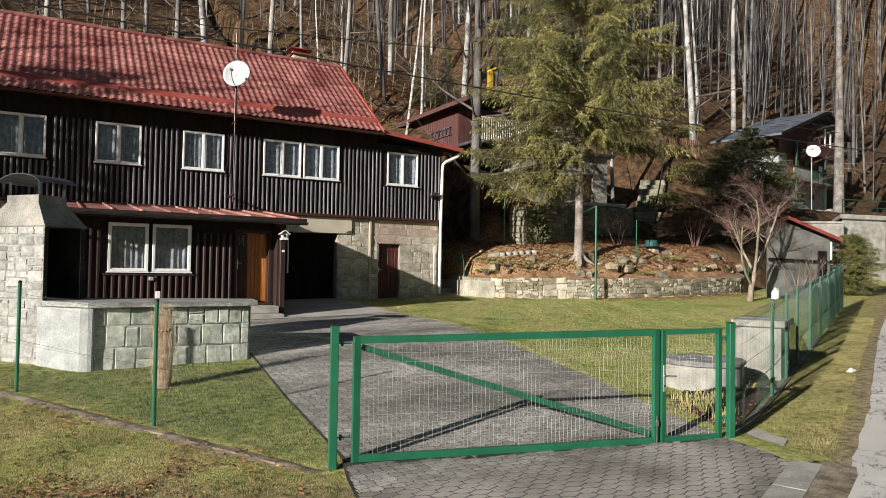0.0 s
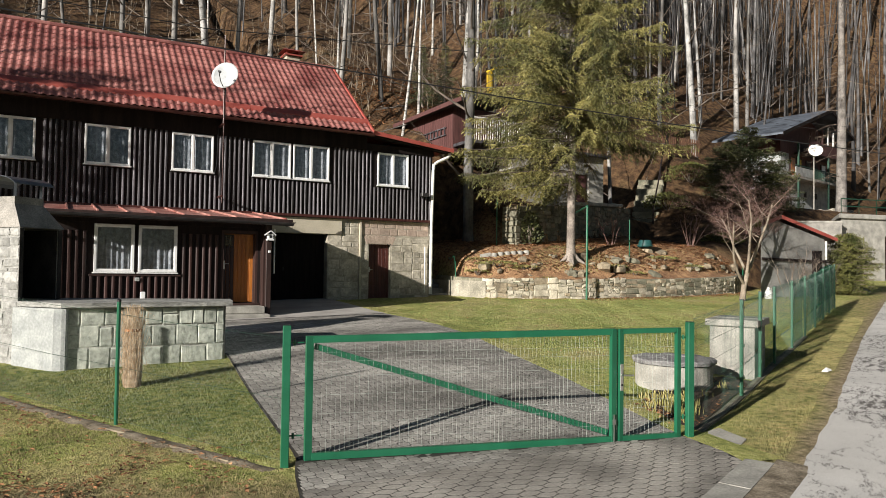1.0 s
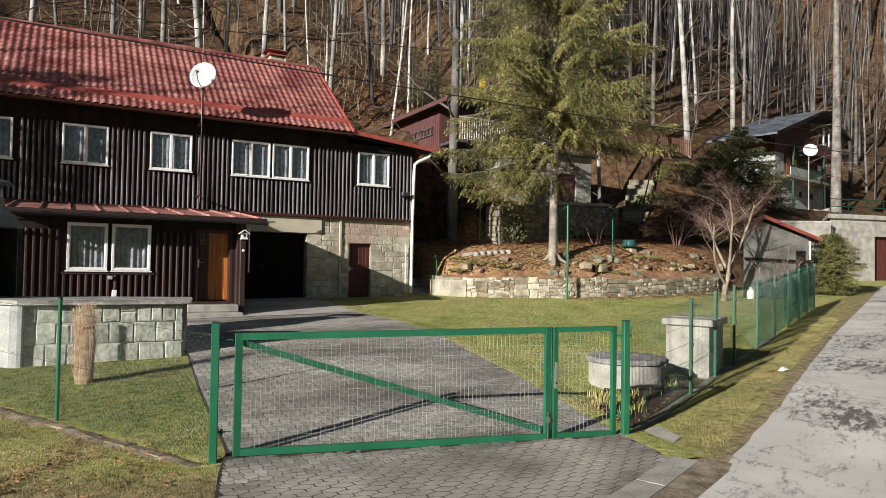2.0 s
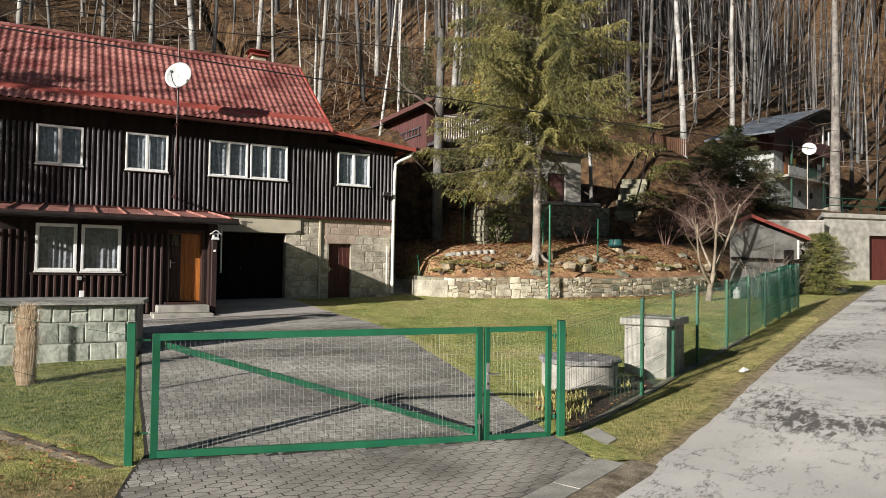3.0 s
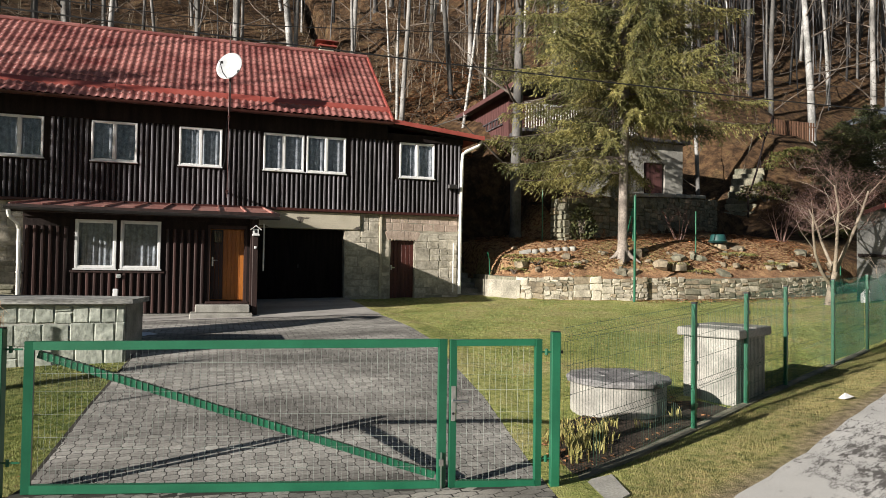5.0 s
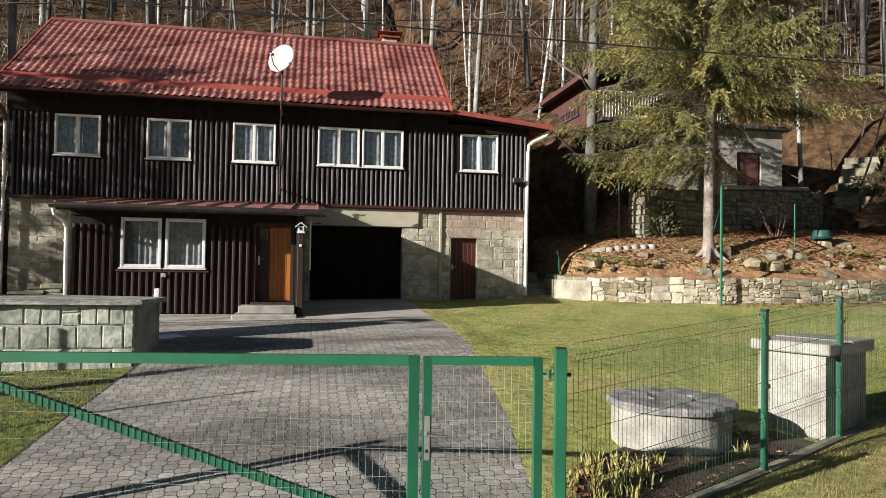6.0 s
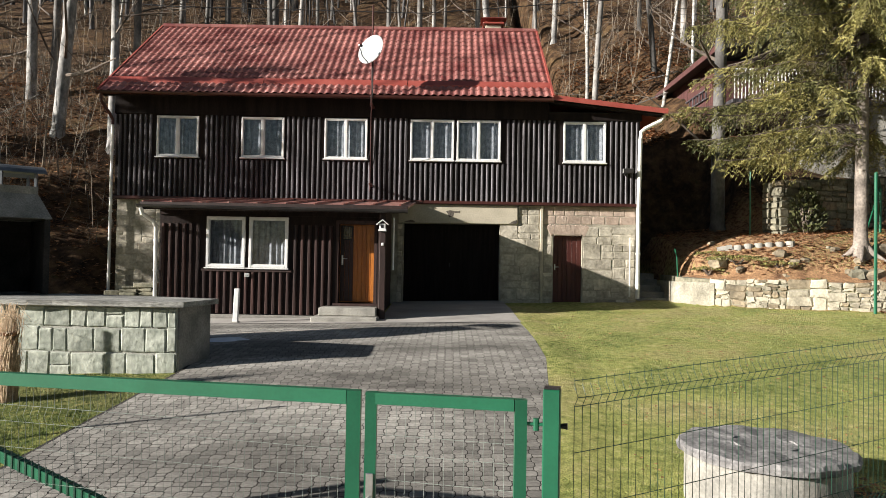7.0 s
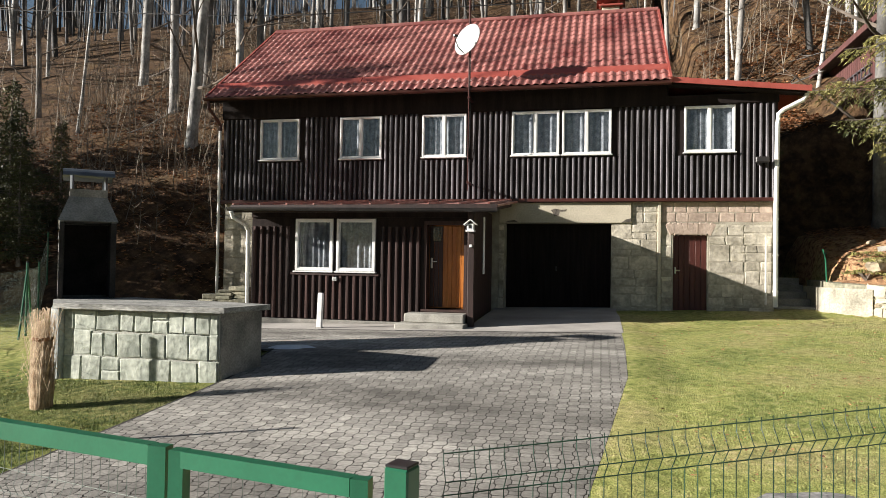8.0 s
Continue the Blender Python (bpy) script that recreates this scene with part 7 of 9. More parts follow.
def forest_tree(seed, h, r, kids, lean=0.04, first=0.25):
    """The trunk and the crown of one tall bare woodland tree, standing at the origin."""
    rnd = random.Random(seed)
    tm, cm = MB(), MB()
    n = 11
    d = Vector((rnd.uniform(-lean, lean), rnd.uniform(-lean, lean), 1)).normalized()
    pts, rad = [Vector((0, 0, -0.6))], [r * 1.45]
    for i in range(1, n):
        d = (d + Vector((rnd.uniform(-0.03, 0.03), rnd.uniform(-0.03, 0.03), 0.03))).normalized()
        pts.append(pts[-1] + d * (h / (n - 1)) * (0.35 if i == 1 else 1.07))
        rad.append(r * (1.0 - 0.82 * i / (n - 1)))
    tm.tube(pts, rad, 8, caps=False)
    for k in range(kids):
        t = first + (1 - first) * (k + rnd.random()) / kids
        f = t * (n - 1)
        i = min(int(f), n - 2)
        q = pts[i].lerp(pts[i + 1], f - i)
        a = rnd.uniform(0, 6.283)
        L = h * rnd.uniform(0.09, 0.2) * (1.25 - 0.6 * t)
        grow(tm, cm, rnd, q, (math.cos(a), math.sin(a), rnd.uniform(-0.05, 0.7)), L, max(0.016, rad[i] * 0.28), 1, 3, 0.16, 0.7, 2 if k % 2 else 3, 0.3, 0.3)
    return tm, cm


KINDS = []
for k, (h, r, kids, mt, lbl, fs) in enumerate([
        (22, 0.19, 13, bark_grey, "tall bare beech with pale grey trunk on the slope", 0.12),
        (24, 0.23, 13, bark_grey, "tall bare beech with pale grey trunk on the slope", 0.15),
        (20, 0.13, 13, bark_grey, "slender bare beech with grey trunk on the slope", 0.08),
        (21, 0.16, 13, bark_grey, "tall bare beech with pale grey trunk on the slope", 0.10),
        (19, 0.11, 13, bark_birch, "slender bare birch with white trunk on the slope", 0.08),
        (18, 0.095, 13, bark_birch, "slender bare birch with white trunk on the slope", 0.07),
        (24, 0.25, 13, bark_pale, "thick bare beech with whitish trunk on the slope", 0.12)]):
    tm, cm = forest_tree(100 + k, h, r, kids, 0.05, fs)
    KINDS.append((tm.mesh("trunk", mt, smooth=True), cm.mesh("crown", twig_brown), lbl))


def plant(kind, x, y, s, turn, lean=(0, 0), dz=0.0):
    tme, cme, lbl = KINDS[kind]
    t = new("birch_tree" if kind in (4, 5) else "beech_tree")
    t.matrix_basis = Matrix.Translation((x, y, gz(x, y) + dz)) @ pose(0, 0, 0, lean[0], lean[1], 0) @ pose(0, 0, 0, 0, 0, turn) @ Matrix.Scale(s, 4)
    tagged(t, lbl, "tree", "woodland trees")
    for nm, me in (("trunk", tme), ("crown", cme)):
        ob = new(nm, me)
        ob.parent = t
    return t


BUILT = [(-1.5, 16.0, -4, 9.0), (17.5, 30.0, -4, 12.8), (43, 74, 2, 24), (37, 50, -6, 8), (36, 47, 8, 14)]
taken = []


def free(x, y, gap):
    if any(a < x < c and e < y < f for a, c, e, f in BUILT):
        return False
    if y < float(wall_line(x)) + 1.0:
        return False
    return all((x - a) ** 2 + (y - c) ** 2 > gap * gap for a, c in taken)


# trees that stand out, one by one
for kind, x, y, s, turn, lean in ((5, 18.25, 10.6, 0.95, 20, (0, 6)), (1, 17.7, 2.9, 1.05, 80, (0, 0.6)), (4, 20.2, 12.6, 0.8, 140, (-2, 5)), (6, 45.8, 15.9, 1.3, 10, (0, 0)),
                                  (2, 13.1, 11.4, 0.95, 33, (0, 1)), (4, 15.4, 12.6, 0.9, 200, (0, 2)), (3, 16.0, 14.0, 1.0, 20, (0, 0)), (6, -3.9, 7.6, 0.8, 60, (0, 1)), (0, -3.3, 8.2, 1.0, 160, (0, 0)), (6, -9.8, 12.1, 1.0, 90, (0, 1)), (3, -9.1, 12.4, 1.2, 15, (0, -1)),
                                  (0, -0.3, 10.4, 1.05, 160, (0, -1)), (6, -6.64, 8.54, 1.1, 270, (0, 2.5)), (3, 10.2, 13.4, 1.0, 300, (0, 1)), (0, 7.6, 14.6, 1.0, 120, (0, 0)), (1, 43.5, 17.5, 1.0, 220, (0, 1)), (6, 58.3, 26.4, 0.8, 30, (0, 1)), (0, 62.9, 25.9, 1.55, 200, (0, -1.2)), (3, 64.2, 25.6, 1.3, 70, (0, 1))):
    plant(kind, x, y, s, turn, lean)
    taken.append((x, y))
rf = random.Random(42)
count = 0
for _ in range(6000):
    x, y = rf.uniform(-48, 85), 8 + 62 * rf.random() ** 1.25
    if y > 0.9 * x + 78 or not free(x, y, 3.1 if x < 30 else 2.3):
        continue
    taken.append((x, y))
    plant(rf.choice([0, 1, 2, 2, 3, 3, 4, 5, 0, 6]), x, y, rf.uniform(0.78, 1.18), rf.uniform(0, 360), (rf.gauss(0, 2), rf.gauss(0, 2)))
    count += 1
    if count >= 150:
        break
# unseen trees added west of the plot, to streak house and yard with shade
for kind, x, y, s in ((2, -9.0, -3.9, 0.62), (1, -22, -9.5, 0.9), (0, -27, -5.5, 0.95), (3, -19, -4.0, 0.8), (0, -31, -15.5, 0.9), (2, -16, -13.5, 0.7), (0, -12.5, -5.6, 0.72), (3, -10.5, -6.3, 0.7), (1, -14.5, -4.6, 0.75)):
    plant(kind, x, y, s, 77 * x, (0, 0))

# the wood beyond, past counting
mbf, mbt = MB(), MB()


def far_tree(x, y):
    """Adds one far trunk and its few branches."""
    z = gz(x, y)
    h, r = rf.uniform(13, 24), 0.045 + 0.16 * rf.random() ** 1.8
    lx, ly = rf.gauss(0, 1.1), rf.gauss(0, 1.1)
    mbf.tube([(x, y, z - 0.5), (x + lx * 0.2 + rf.gauss(0, 0.12), y + ly * 0.2, z + h * 0.25), (x + lx * 0.45 + rf.gauss(0, 0.2), y + ly * 0.4, z + h * 0.55), (x + lx, y + ly, z + h)], [r * 1.25, r, r * 0.75, r * 0.25], 5, caps=False)
    for k in range(8):
        t = rf.uniform(0.25, 1.0)
        a, L = rf.uniform(0, 6.28), rf.uniform(1.0, 3.2) * (1.2 - 0.6 * t)
        p = Vector((x + lx * t, y + ly * t, z + h * t))
        q = p + Vector((math.cos(a) * L, math.sin(a) * L, rf.uniform(0.3, 1.0) * L))
        mbt.tube([p, q], [0.035, 0.008], 3, caps=False)


for _ in range(1750):
    x, y = rf.uniform(-75, 150), rf.uniform(18 if rf.random() < 0.35 else 34, 115)
    if math.hypot(x - 8, y + 20) < (55 if x < 35 else 62) or (-4 < x < 32 and rf.random() < 0.55):
        continue
    far_tree(x, y)
for _ in range(300):
    x, y = rf.uniform(30, 92), rf.uniform(14, 52)
    if any(a - 1 < x < c + 1 and e < y < f + 2 for a, c, e, f in BUILT) or y < 0.1 * x + 12:
        continue
    far_tree(x, y)
far_bark = material("far_grey_bark", (0.024, 0.023, 0.023), (0.11, 0.107, 0.108), 0.8, 0.85, bump=0.3, fine=12, speck=0.3)
island_vary(far_bark, 0.8)
tagged(new("far_wood", mbf.mesh("far_wood", far_bark, smooth=True)), "dense bare beech wood higher up the slope", "woodland", kind="stuff")
far_twig = material("far_brown_twigs", (0.025, 0.02, 0.017), (0.075, 0.06, 0.05), 1.5, 0.9, bump=0.0, speck=0.2)
tagged(new("far_branches", mbt.mesh("far_branches", far_twig)), "bare brown branches of the far beech wood", "woodland", kind="stuff")

# thin saplings and brushwood between the trunks
mbs = MB()
for _ in range(520):
    x, y = (rf.uniform(13, 26), rf.uniform(10, 22)) if _ % 20 == 0 else (rf.uniform(-22, 45), 6 + 34 * rf.random())
    if any(a - 0.5 < x < c + 0.5 and e < y < f for a, c, e, f in BUILT) or y < float(wall_line(x)) + 1.5:
        continue
    z = gz(x, y)
    h = rf.uniform(1.2, 5.0)
    p, d = Vector((x, y, z - 0.1)), Vector((rf.gauss(0, 0.14), rf.gauss(0, 0.14), 1)).normalized()
    q = p + d * h
    mbs.tube([p, p.lerp(q, 0.5) + Vector((rf.gauss(0, 0.05), rf.gauss(0, 0.05), 0)), q], [0.022, 0.014, 0.004], 3, caps=False)
    for k in range(9):
        t = rf.uniform(0.2, 1)
        a, L = rf.uniform(0, 6.28), rf.uniform(0.3, 1.1)
        b = p.lerp(q, t)
        e = b + Vector((math.cos(a) * L, math.sin(a) * L, rf.uniform(0.1, 0.9) * L))
        mbs.tube([b, e], [0.009, 0.003], 3, caps=False)
for _ in range(520):
    x, y = rf.uniform(-16, -0.6), rf.uniform(1.5, 17)
    if y < float(wall_line(x)) + 1.2 or (x > -1.2 and y < 8.8):
        continue
    z, h = gz_hill(x, y), rf.uniform(0.6, 1.6) if rf.random() < 0.6 else rf.uniform(1.6, 4.2)
    p = Vector((x, y, z - 0.1))
    q = p + Vector((rf.gauss(0, 0.12), rf.gauss(0, 0.12), 1)).normalized() * h
    mbs.tube([p, p.lerp(q, 0.5) + Vector((rf.gauss(0, 0.06), rf.gauss(0, 0.06), 0)), q], [0.016, 0.011, 0.003], 3, caps=False)
    for k in range(5):
        b = p.lerp(q, rf.uniform(0.3, 1))
        a, L = rf.uniform(0, 6.28), rf.uniform(0.2, 0.8)
        mbs.tube([b, b + Vector((math.cos(a) * L, math.sin(a) * L, rf.uniform(0.3, 1.1) * L))], [0.007, 0.002], 3, caps=False)
brush = material("brushwood", (0.06, 0.048, 0.036), (0.30, 0.25, 0.19), 1.5, 0.85, bump=0.0, speck=0.2)
tagged(new("brushwood", mbs.mesh("brushwood", brush)), "thin bare saplings and brushwood on the slope", "brushwood", kind="stuff")
# fallen branches, short and long
for _ in range(26):
    x, y = rf.uniform(-14, 45), rf.uniform(9, 22)
    if not free(x, y, 0.3):
        continue
    z = gz(x, y)
    a, L = rf.uniform(0, 6.28), rf.uniform(1.2, 3.4)
    q = (x + math.cos(a) * L, y + math.sin(a) * L)
    tm, cm = MB(), MB()
    grow(cm, cm, rf, (x, y, z + 0.12), (math.cos(a), math.sin(a), (gz(*q) - z) / L + 0.08), L, 0.035, 1, 2, 0.1, 0.6, 4, 0.2)
    tagged(new("fallen_branch", cm.mesh("fallen_branch", bark_grey)), "fallen bare branch lying on the leaf litter", "branch", "fallen branches")


# ---- conifers ----
def conifer(seed, h, r_at, z_first, n_branch, trunk_r, needle, dens, droop=0.32, reps=2, slim=0.15, hang_=0.6):
    """Trunk, boughs and needle sprays of a spruce at the origin; r_at gives the reach of the boughs at a height."""
    rnd = random.Random(seed)
    rg = np.random.default_rng(seed)
    tm, bm_ = MB(), MB()
    tm.tube([(0, 0, -0.4), (0.02, 0, 0.0), (0.0, 0.02, 0.5), (0.03, 0.0, h * 0.3), (0, 0.03, h * 0.7), (0, 0, h)], [trunk_r * 1.9, trunk_r * 1.5, trunk_r * 1.05, trunk_r * 0.85, trunk_r * 0.4, 0.01], 12, caps=False)
    P, D, S = [], [], []
    for k in range(n_branch):
        t = (k + rnd.random()) / n_branch
        z = z_first + (h - z_first - 0.2) * t ** 1.15
        a = k * 2.39996 + rnd.uniform(-0.4, 0.4)
        L = r_at(z) * (rnd.uniform(0.3, 0.75) if k % 3 == 0 else rnd.uniform(0.62, 1.16))
        if hang_ > 0.8 and math.cos(a - 1.15) > 0.6 and z < 9:
            L *= 0.52
        if hang_ > 0.8 and math.cos(a + 2.25) > 0.72 and z < 5.4:
            L *= 0.5
        if L < 0.15:
            continue
        out = Vector((math.cos(a), math.sin(a), 0))
        side = Vector((-out.y, out.x, 0))
        n = 9
        pts = []
        for i in range(n):
            s = i / (n - 1)
            pts.append(Vector((0, 0, z)) + out * (L * s) + side * (0.06 * L * math.sin(3 * s + k)) + Vector((0, 0, L * (0.10 * s - droop * 1.6 * s * s + droop * 0.95 * s ** 3.2))))
        bm_.tube(pts, [0.012 + 0.016 * L * (1 - s / (n - 1)) / 2 for s in range(n)], 4, caps=False)
        m = max(5, int(L / 0.115))
        for j in range(m):
            s = 0.16 + 0.84 * (j + rnd.random() * 0.8) / m
            f = min(s, 0.999) * (n - 1)
            i = int(f)
            q = pts[i].lerp(pts[i + 1], f - i)
            d0 = (pts[i + 1] - pts[i]).normalized()
            for sg in (-1, 1):
                l = (0.16 + 0.62 * min(1.0, L / 3.0) * (1 - s) ** 0.65 + 0.1 * rnd.random()) * rnd.uniform(0.7, 1.2)
                dv = (d0 * rnd.uniform(0.35, 0.9) + side * sg * rnd.uniform(0.3, 1.0) + Vector((0, 0, -hang_ * rnd.uniform(0.3, 1.5)))).normalized()
                steps = max(3, int(l / 0.055 * dens))
                for w in range(steps):
                    u = (w + rnd.random()) / steps
                    c = q + dv * (l * u) + Vector((0, 0, -0.4 * hang_ * l * u * u))
                    P.append(c)
                    D.append(dv)
                    S.append(needle * (1.15 - 0.5 * u))
            # tip growth along the bough itself
            P.append(q)
            D.append(d0)
            S.append(needle)
    P, D, S = np.array([p[:] for p in P]), np.array([d[:] for d in D]), np.array(S)
    V, F = [], []
    for rep in range(reps):
        rv = rg.normal(size=D.shape)
        e = D * 0.75 + rv * 0.55
        e[:, 2] -= 0.12
        e /= np.linalg.norm(e, axis=1)[:, None]
        w = np.cross(e, rg.normal(size=D.shape))
        w /= np.linalg.norm(w, axis=1)[:, None] + 1e-9
        base = P + rg.normal(size=P.shape) * 0.015
        tip = base + e * S[:, None] * rg.uniform(0.7, 1.4, size=len(S))[:, None]
        mid = (base + tip) / 2
        hw = (S * slim)[:, None]
        V.append(np.stack([base, mid + w * hw, tip, mid - w * hw], 1))
    V = np.concatenate(V).reshape(-1, 3)
    F = np.arange(len(V)).reshape(-1, 4)
    me = bpy.data.meshes.new("needles")
    me.from_pydata(V.tolist(), [], F.tolist())
    return tm, bm_, me


def broad_boughs(seed, h, r_at, z_first, trunk_r):
    """Trunk, boughs and hanging feathered sprays of a full-grown spruce at the origin."""
    rnd = random.Random(seed)
    rg = np.random.default_rng(seed)
    tm, wood = MB(), MB()
    tm.tube([(0, 0, -0.4), (0.02, 0, 0.0), (0.0, 0.02, 0.5), (0.03, 0.0, h * 0.3), (0, 0.03, h * 0.7), (0, 0, h)], [trunk_r * 1.9, trunk_r * 1.5, trunk_r * 1.05, trunk_r * 0.85, trunk_r * 0.4, 0.01], 12, caps=False)
    P, D, A, S = [], [], [], []
    z, turn = z_first, 0.0
    while z < h - 0.4:
        count = 8 if z < 9 else (7 if z < 12.5 else 4)
        turn += 0.7
        for b in range(count):
            a = turn + 2 * math.pi * b / count + rnd.uniform(-0.3, 0.3)
            zb = z + rnd.uniform(-0.14, 0.14)
            L = r_at(zb) * (rnd.uniform(0.45, 0.75) if rnd.random() < 0.28 else rnd.uniform(0.78, 1.14))
            if math.cos(a + 2.25) > 0.72 and zb < 5.4:
                L *= 0.5
            if math.cos(a + 0.75) > 0.1 and zb < 4.3:
                continue
            if math.cos(a + 0.6) > 0.55:
                L *= 0.84
            if math.cos(a - 2.4) > 0.6 and zb > 5.6:
                L *= 0.86
            if L < 0.2:
                continue
            bare = rnd.random() < (0.16 if zb < 7 else 0.05)
            out = Vector((math.cos(a), math.sin(a), 0))
            side = Vector((-out.y, out.x, 0))
            droop = (0.34 if zb < 9 else 0.22) * rnd.uniform(0.7, 1.25)
            n = 10
            pts = []
            for i in range(n):
                s = i / (n - 1)
                pts.append(Vector((0, 0, zb)) + out * (L * s) + side * (0.07 * L * math.sin(2.6 * s + 9 * a)) + Vector((0, 0, L * (0.12 * s - droop * 1.7 * s * s + droop * 1.15 * s ** 3))))
            wood.tube(pts, [0.010 + 0.011 * L * (1 - s / (n - 1)) / 2 for s in range(n)], 4, caps=False)
            m = max(5, int(L / (0.10 if zb < 12.5 else 0.2)))
            for j in range(m):
                s = 0.14 + 0.86 * (j + rnd.random() * 0.7) / m
                f = min(s, 0.999) * (n - 1)
                i = int(f)
                q = pts[i].lerp(pts[i + 1], f - i)
                d0 = (pts[i + 1] - pts[i]).normalized()
                for sg in (-1, 1):
                    l = (0.14 + 0.85 * min(1.0, L / 4.2) * (1 - s) ** 0.6) * rnd.uniform(0.55, 1.15)
                    dv = (d0 * rnd.uniform(0.45, 0.95) + side * sg * rnd.uniform(0.5, 1.0) + Vector((0, 0, -rnd.uniform(0.05, 0.5)))).normalized()
                    hang_ = rnd.uniform(0.4, 1.35)
                    tip = q + dv * l + Vector((0, 0, -hang_ * l * 0.7))
                    if bare or j % 3 == 0:
                        wood.tube([q, q + dv * (l * 0.5) + Vector((0, 0, -hang_ * l * 0.17)), tip], [0.006, 0.004, 0.002], 3, caps=False)
                    if bare and rnd.random() < 0.85:
                        continue
                    across = dv.cross(Vector((0, 0, 1))).normalized()
                    steps = max(2, int(l / 0.062))
                    for w in range(steps):
                        u = (w + 0.3 + rnd.random() * 0.5) / steps
                        c = q + dv * (l * u) + Vector((0, 0, -0.7 * hang_ * l * u * u))
                        way = (dv + Vector((0, 0, -1.4 * hang_ * u))).normalized()
                        for k in (-1, 1):
                            P.append(c[:])
                            D.append((way * 0.75 + across * (k * 0.75) + Vector((0, 0, -0.3)))[:])
                            A.append(across[:])
                            S.append(0.125 * (1.15 - 0.45 * u) * rnd.uniform(0.6, 1.35))
                    P.append(tip[:])
                    D.append((dv + Vector((0, 0, -1.0 * hang_)))[:])
                    A.append(across[:])
                    S.append(0.14)
        z += rnd.uniform(0.33, 0.46)
    P, D, A, S = (np.array(v) for v in (P, D, A, S))
    D = D + rg.normal(size=D.shape) * 0.45
    D /= np.linalg.norm(D, axis=1)[:, None]
    V = []
    for rep in range(2):
        w = np.cross(D, A if rep == 0 else rg.normal(size=D.shape)) + rg.normal(size=D.shape) * 0.25
        w /= np.linalg.norm(w, axis=1)[:, None] + 1e-9
        E = D + rg.normal(size=D.shape) * 0.22 * (rep > 0)
        tip = P + E * S[:, None]
        mid = P + E * (S * 0.4)[:, None]
        hw = 0.0125
        V.append(np.stack([P, mid + w * hw, tip, mid - w * hw], 1))
    V = np.concatenate(V).reshape(-1, 3)
    me = bpy.data.meshes.new("needles")
    me.from_pydata(V.tolist(), [], np.arange(len(V)).reshape(-1, 4).tolist())
    return tm, wood, me


def needle_material(name, c1, c2, scale=0.7):
    mt = material(name, c1, c2, scale, 0.6, bump=0.0, fine=6, speck=0.4, spec=0.3)
    island_vary(mt, 0.25)
    return mt


needle_main = needle_material("spruce_needles", (0.038, 0.05, 0.019), (0.30, 0.268, 0.092), 0.8)
needle_dark = needle_material("dark_spruce_needles", (0.028, 0.038, 0.015), (0.10, 0.10, 0.036))
needle_hedge = needle_material("juniper_sprays", (0.04, 0.05, 0.014), (0.16, 0.155, 0.045), 2.2)
SX, SY = 19.98, -0.95
SZ = gz(SX, SY)
tm, bm_, nme = broad_boughs(7, 18.5, lambda z: float(np.interp(z, [2.8, 3.8, 5.2, 8.5, 13.0, 18.5], [3.2, 4.6, 5.0, 4.3, 2.9, 0.15])), 3.0, 0.16)
spruce = thing("spruce_tree", (0, 0, 0), "tall full spruce with yellowish-green boughs and bare lower trunk", "tree")
part("trunk", tm, bark_spruce, spruce, smooth=True)
part("bough_wood", bm_, twig_brown, spruce)
nme.materials.append(needle_main)
part("needles", nme, None, spruce)
spruce.location = (SX, SY, SZ)
for i in range(5):
    a = i * 1.3 + 0.3
    mbr = MB().tube([(0, 0, 0.35), (0.28 * math.cos(a), 0.28 * math.sin(a), 0.06), (0.6 * math.cos(a), 0.6 * math.sin(a), -0.14)], [0.12, 0.075, 0.025], 7, caps=False)
    part("root", mbr, bark_spruce, spruce, smooth=True)

tm, bm_, nme2 = conifer(9, 6.2, lambda z: float(np.interp(z, [0.2, 1.0, 6.2], [1.5, 1.75, 0.1])), 0.35, 90, 0.08, 0.15, 0.4, 0.2, 1, 0.2)
nme2.materials.append(needle_dark)
dark_me = (tm.mesh("trunk", bark_spruce), bm_.mesh("bough_wood", twig_brown), nme2)
# most west of x = -9 are unseen, added to shade bank and facade
for x, y, s, tn in ((-8.6, 1.7, 0.75, 240), (-10.2, -3.3, 1.15, 30), (-9.6, -2.0, 1.1, 75), (-11.6, -5.0, 2.15, 200), (-11.8, -2.2, 1.4, 310), (-7.6, 2.4, 0.6, 40), (-7.2, 0.3, 0.6, 80), (-8.6, 1.3, 0.7, 10), (-9.9, -0.7, 1.25, 190), (-10.2, 3.0, 0.8, 110), (-13.0, 1.0, 1.35, 210), (-14.5, 4.5, 1.4, 10), (-17.5, -1.0, 1.5, 90), (-18.5, 3.0, 1.5, 150), (21.2, 14.2, 0.62, 50), (23.0, 14.8, 0.7, 160)):
    t = new("young_spruce")
    t.matrix_basis = Matrix.Translation((x, y, gz(x, y) - 0.05)) @ pose(0, 0, 0, 0, 0, tn) @ Matrix.Scale(s, 4)
    tagged(t, "dense dark green young spruce on the shaded slope", "tree", "young spruces")
    for nm, me in zip(("trunk", "bough_wood", "needles"), dark_me):
        new(nm, me).parent = t


tm, bm_, nme3 = conifer(21, 4.7, lambda z: float(np.interp(z, [0.1, 0.8, 2.4, 4.0, 4.7], [2.2, 2.6, 2.1, 0.9, 0.15])), 0.15, 130, 0.09, 0.14, 0.45, 0.12, 2, 0.17, 0.5)
nme3.materials.append(needle_dark)
broad_me = (tm.mesh("trunk", bark_spruce), bm_.mesh("bough_wood", twig_brown), nme3)
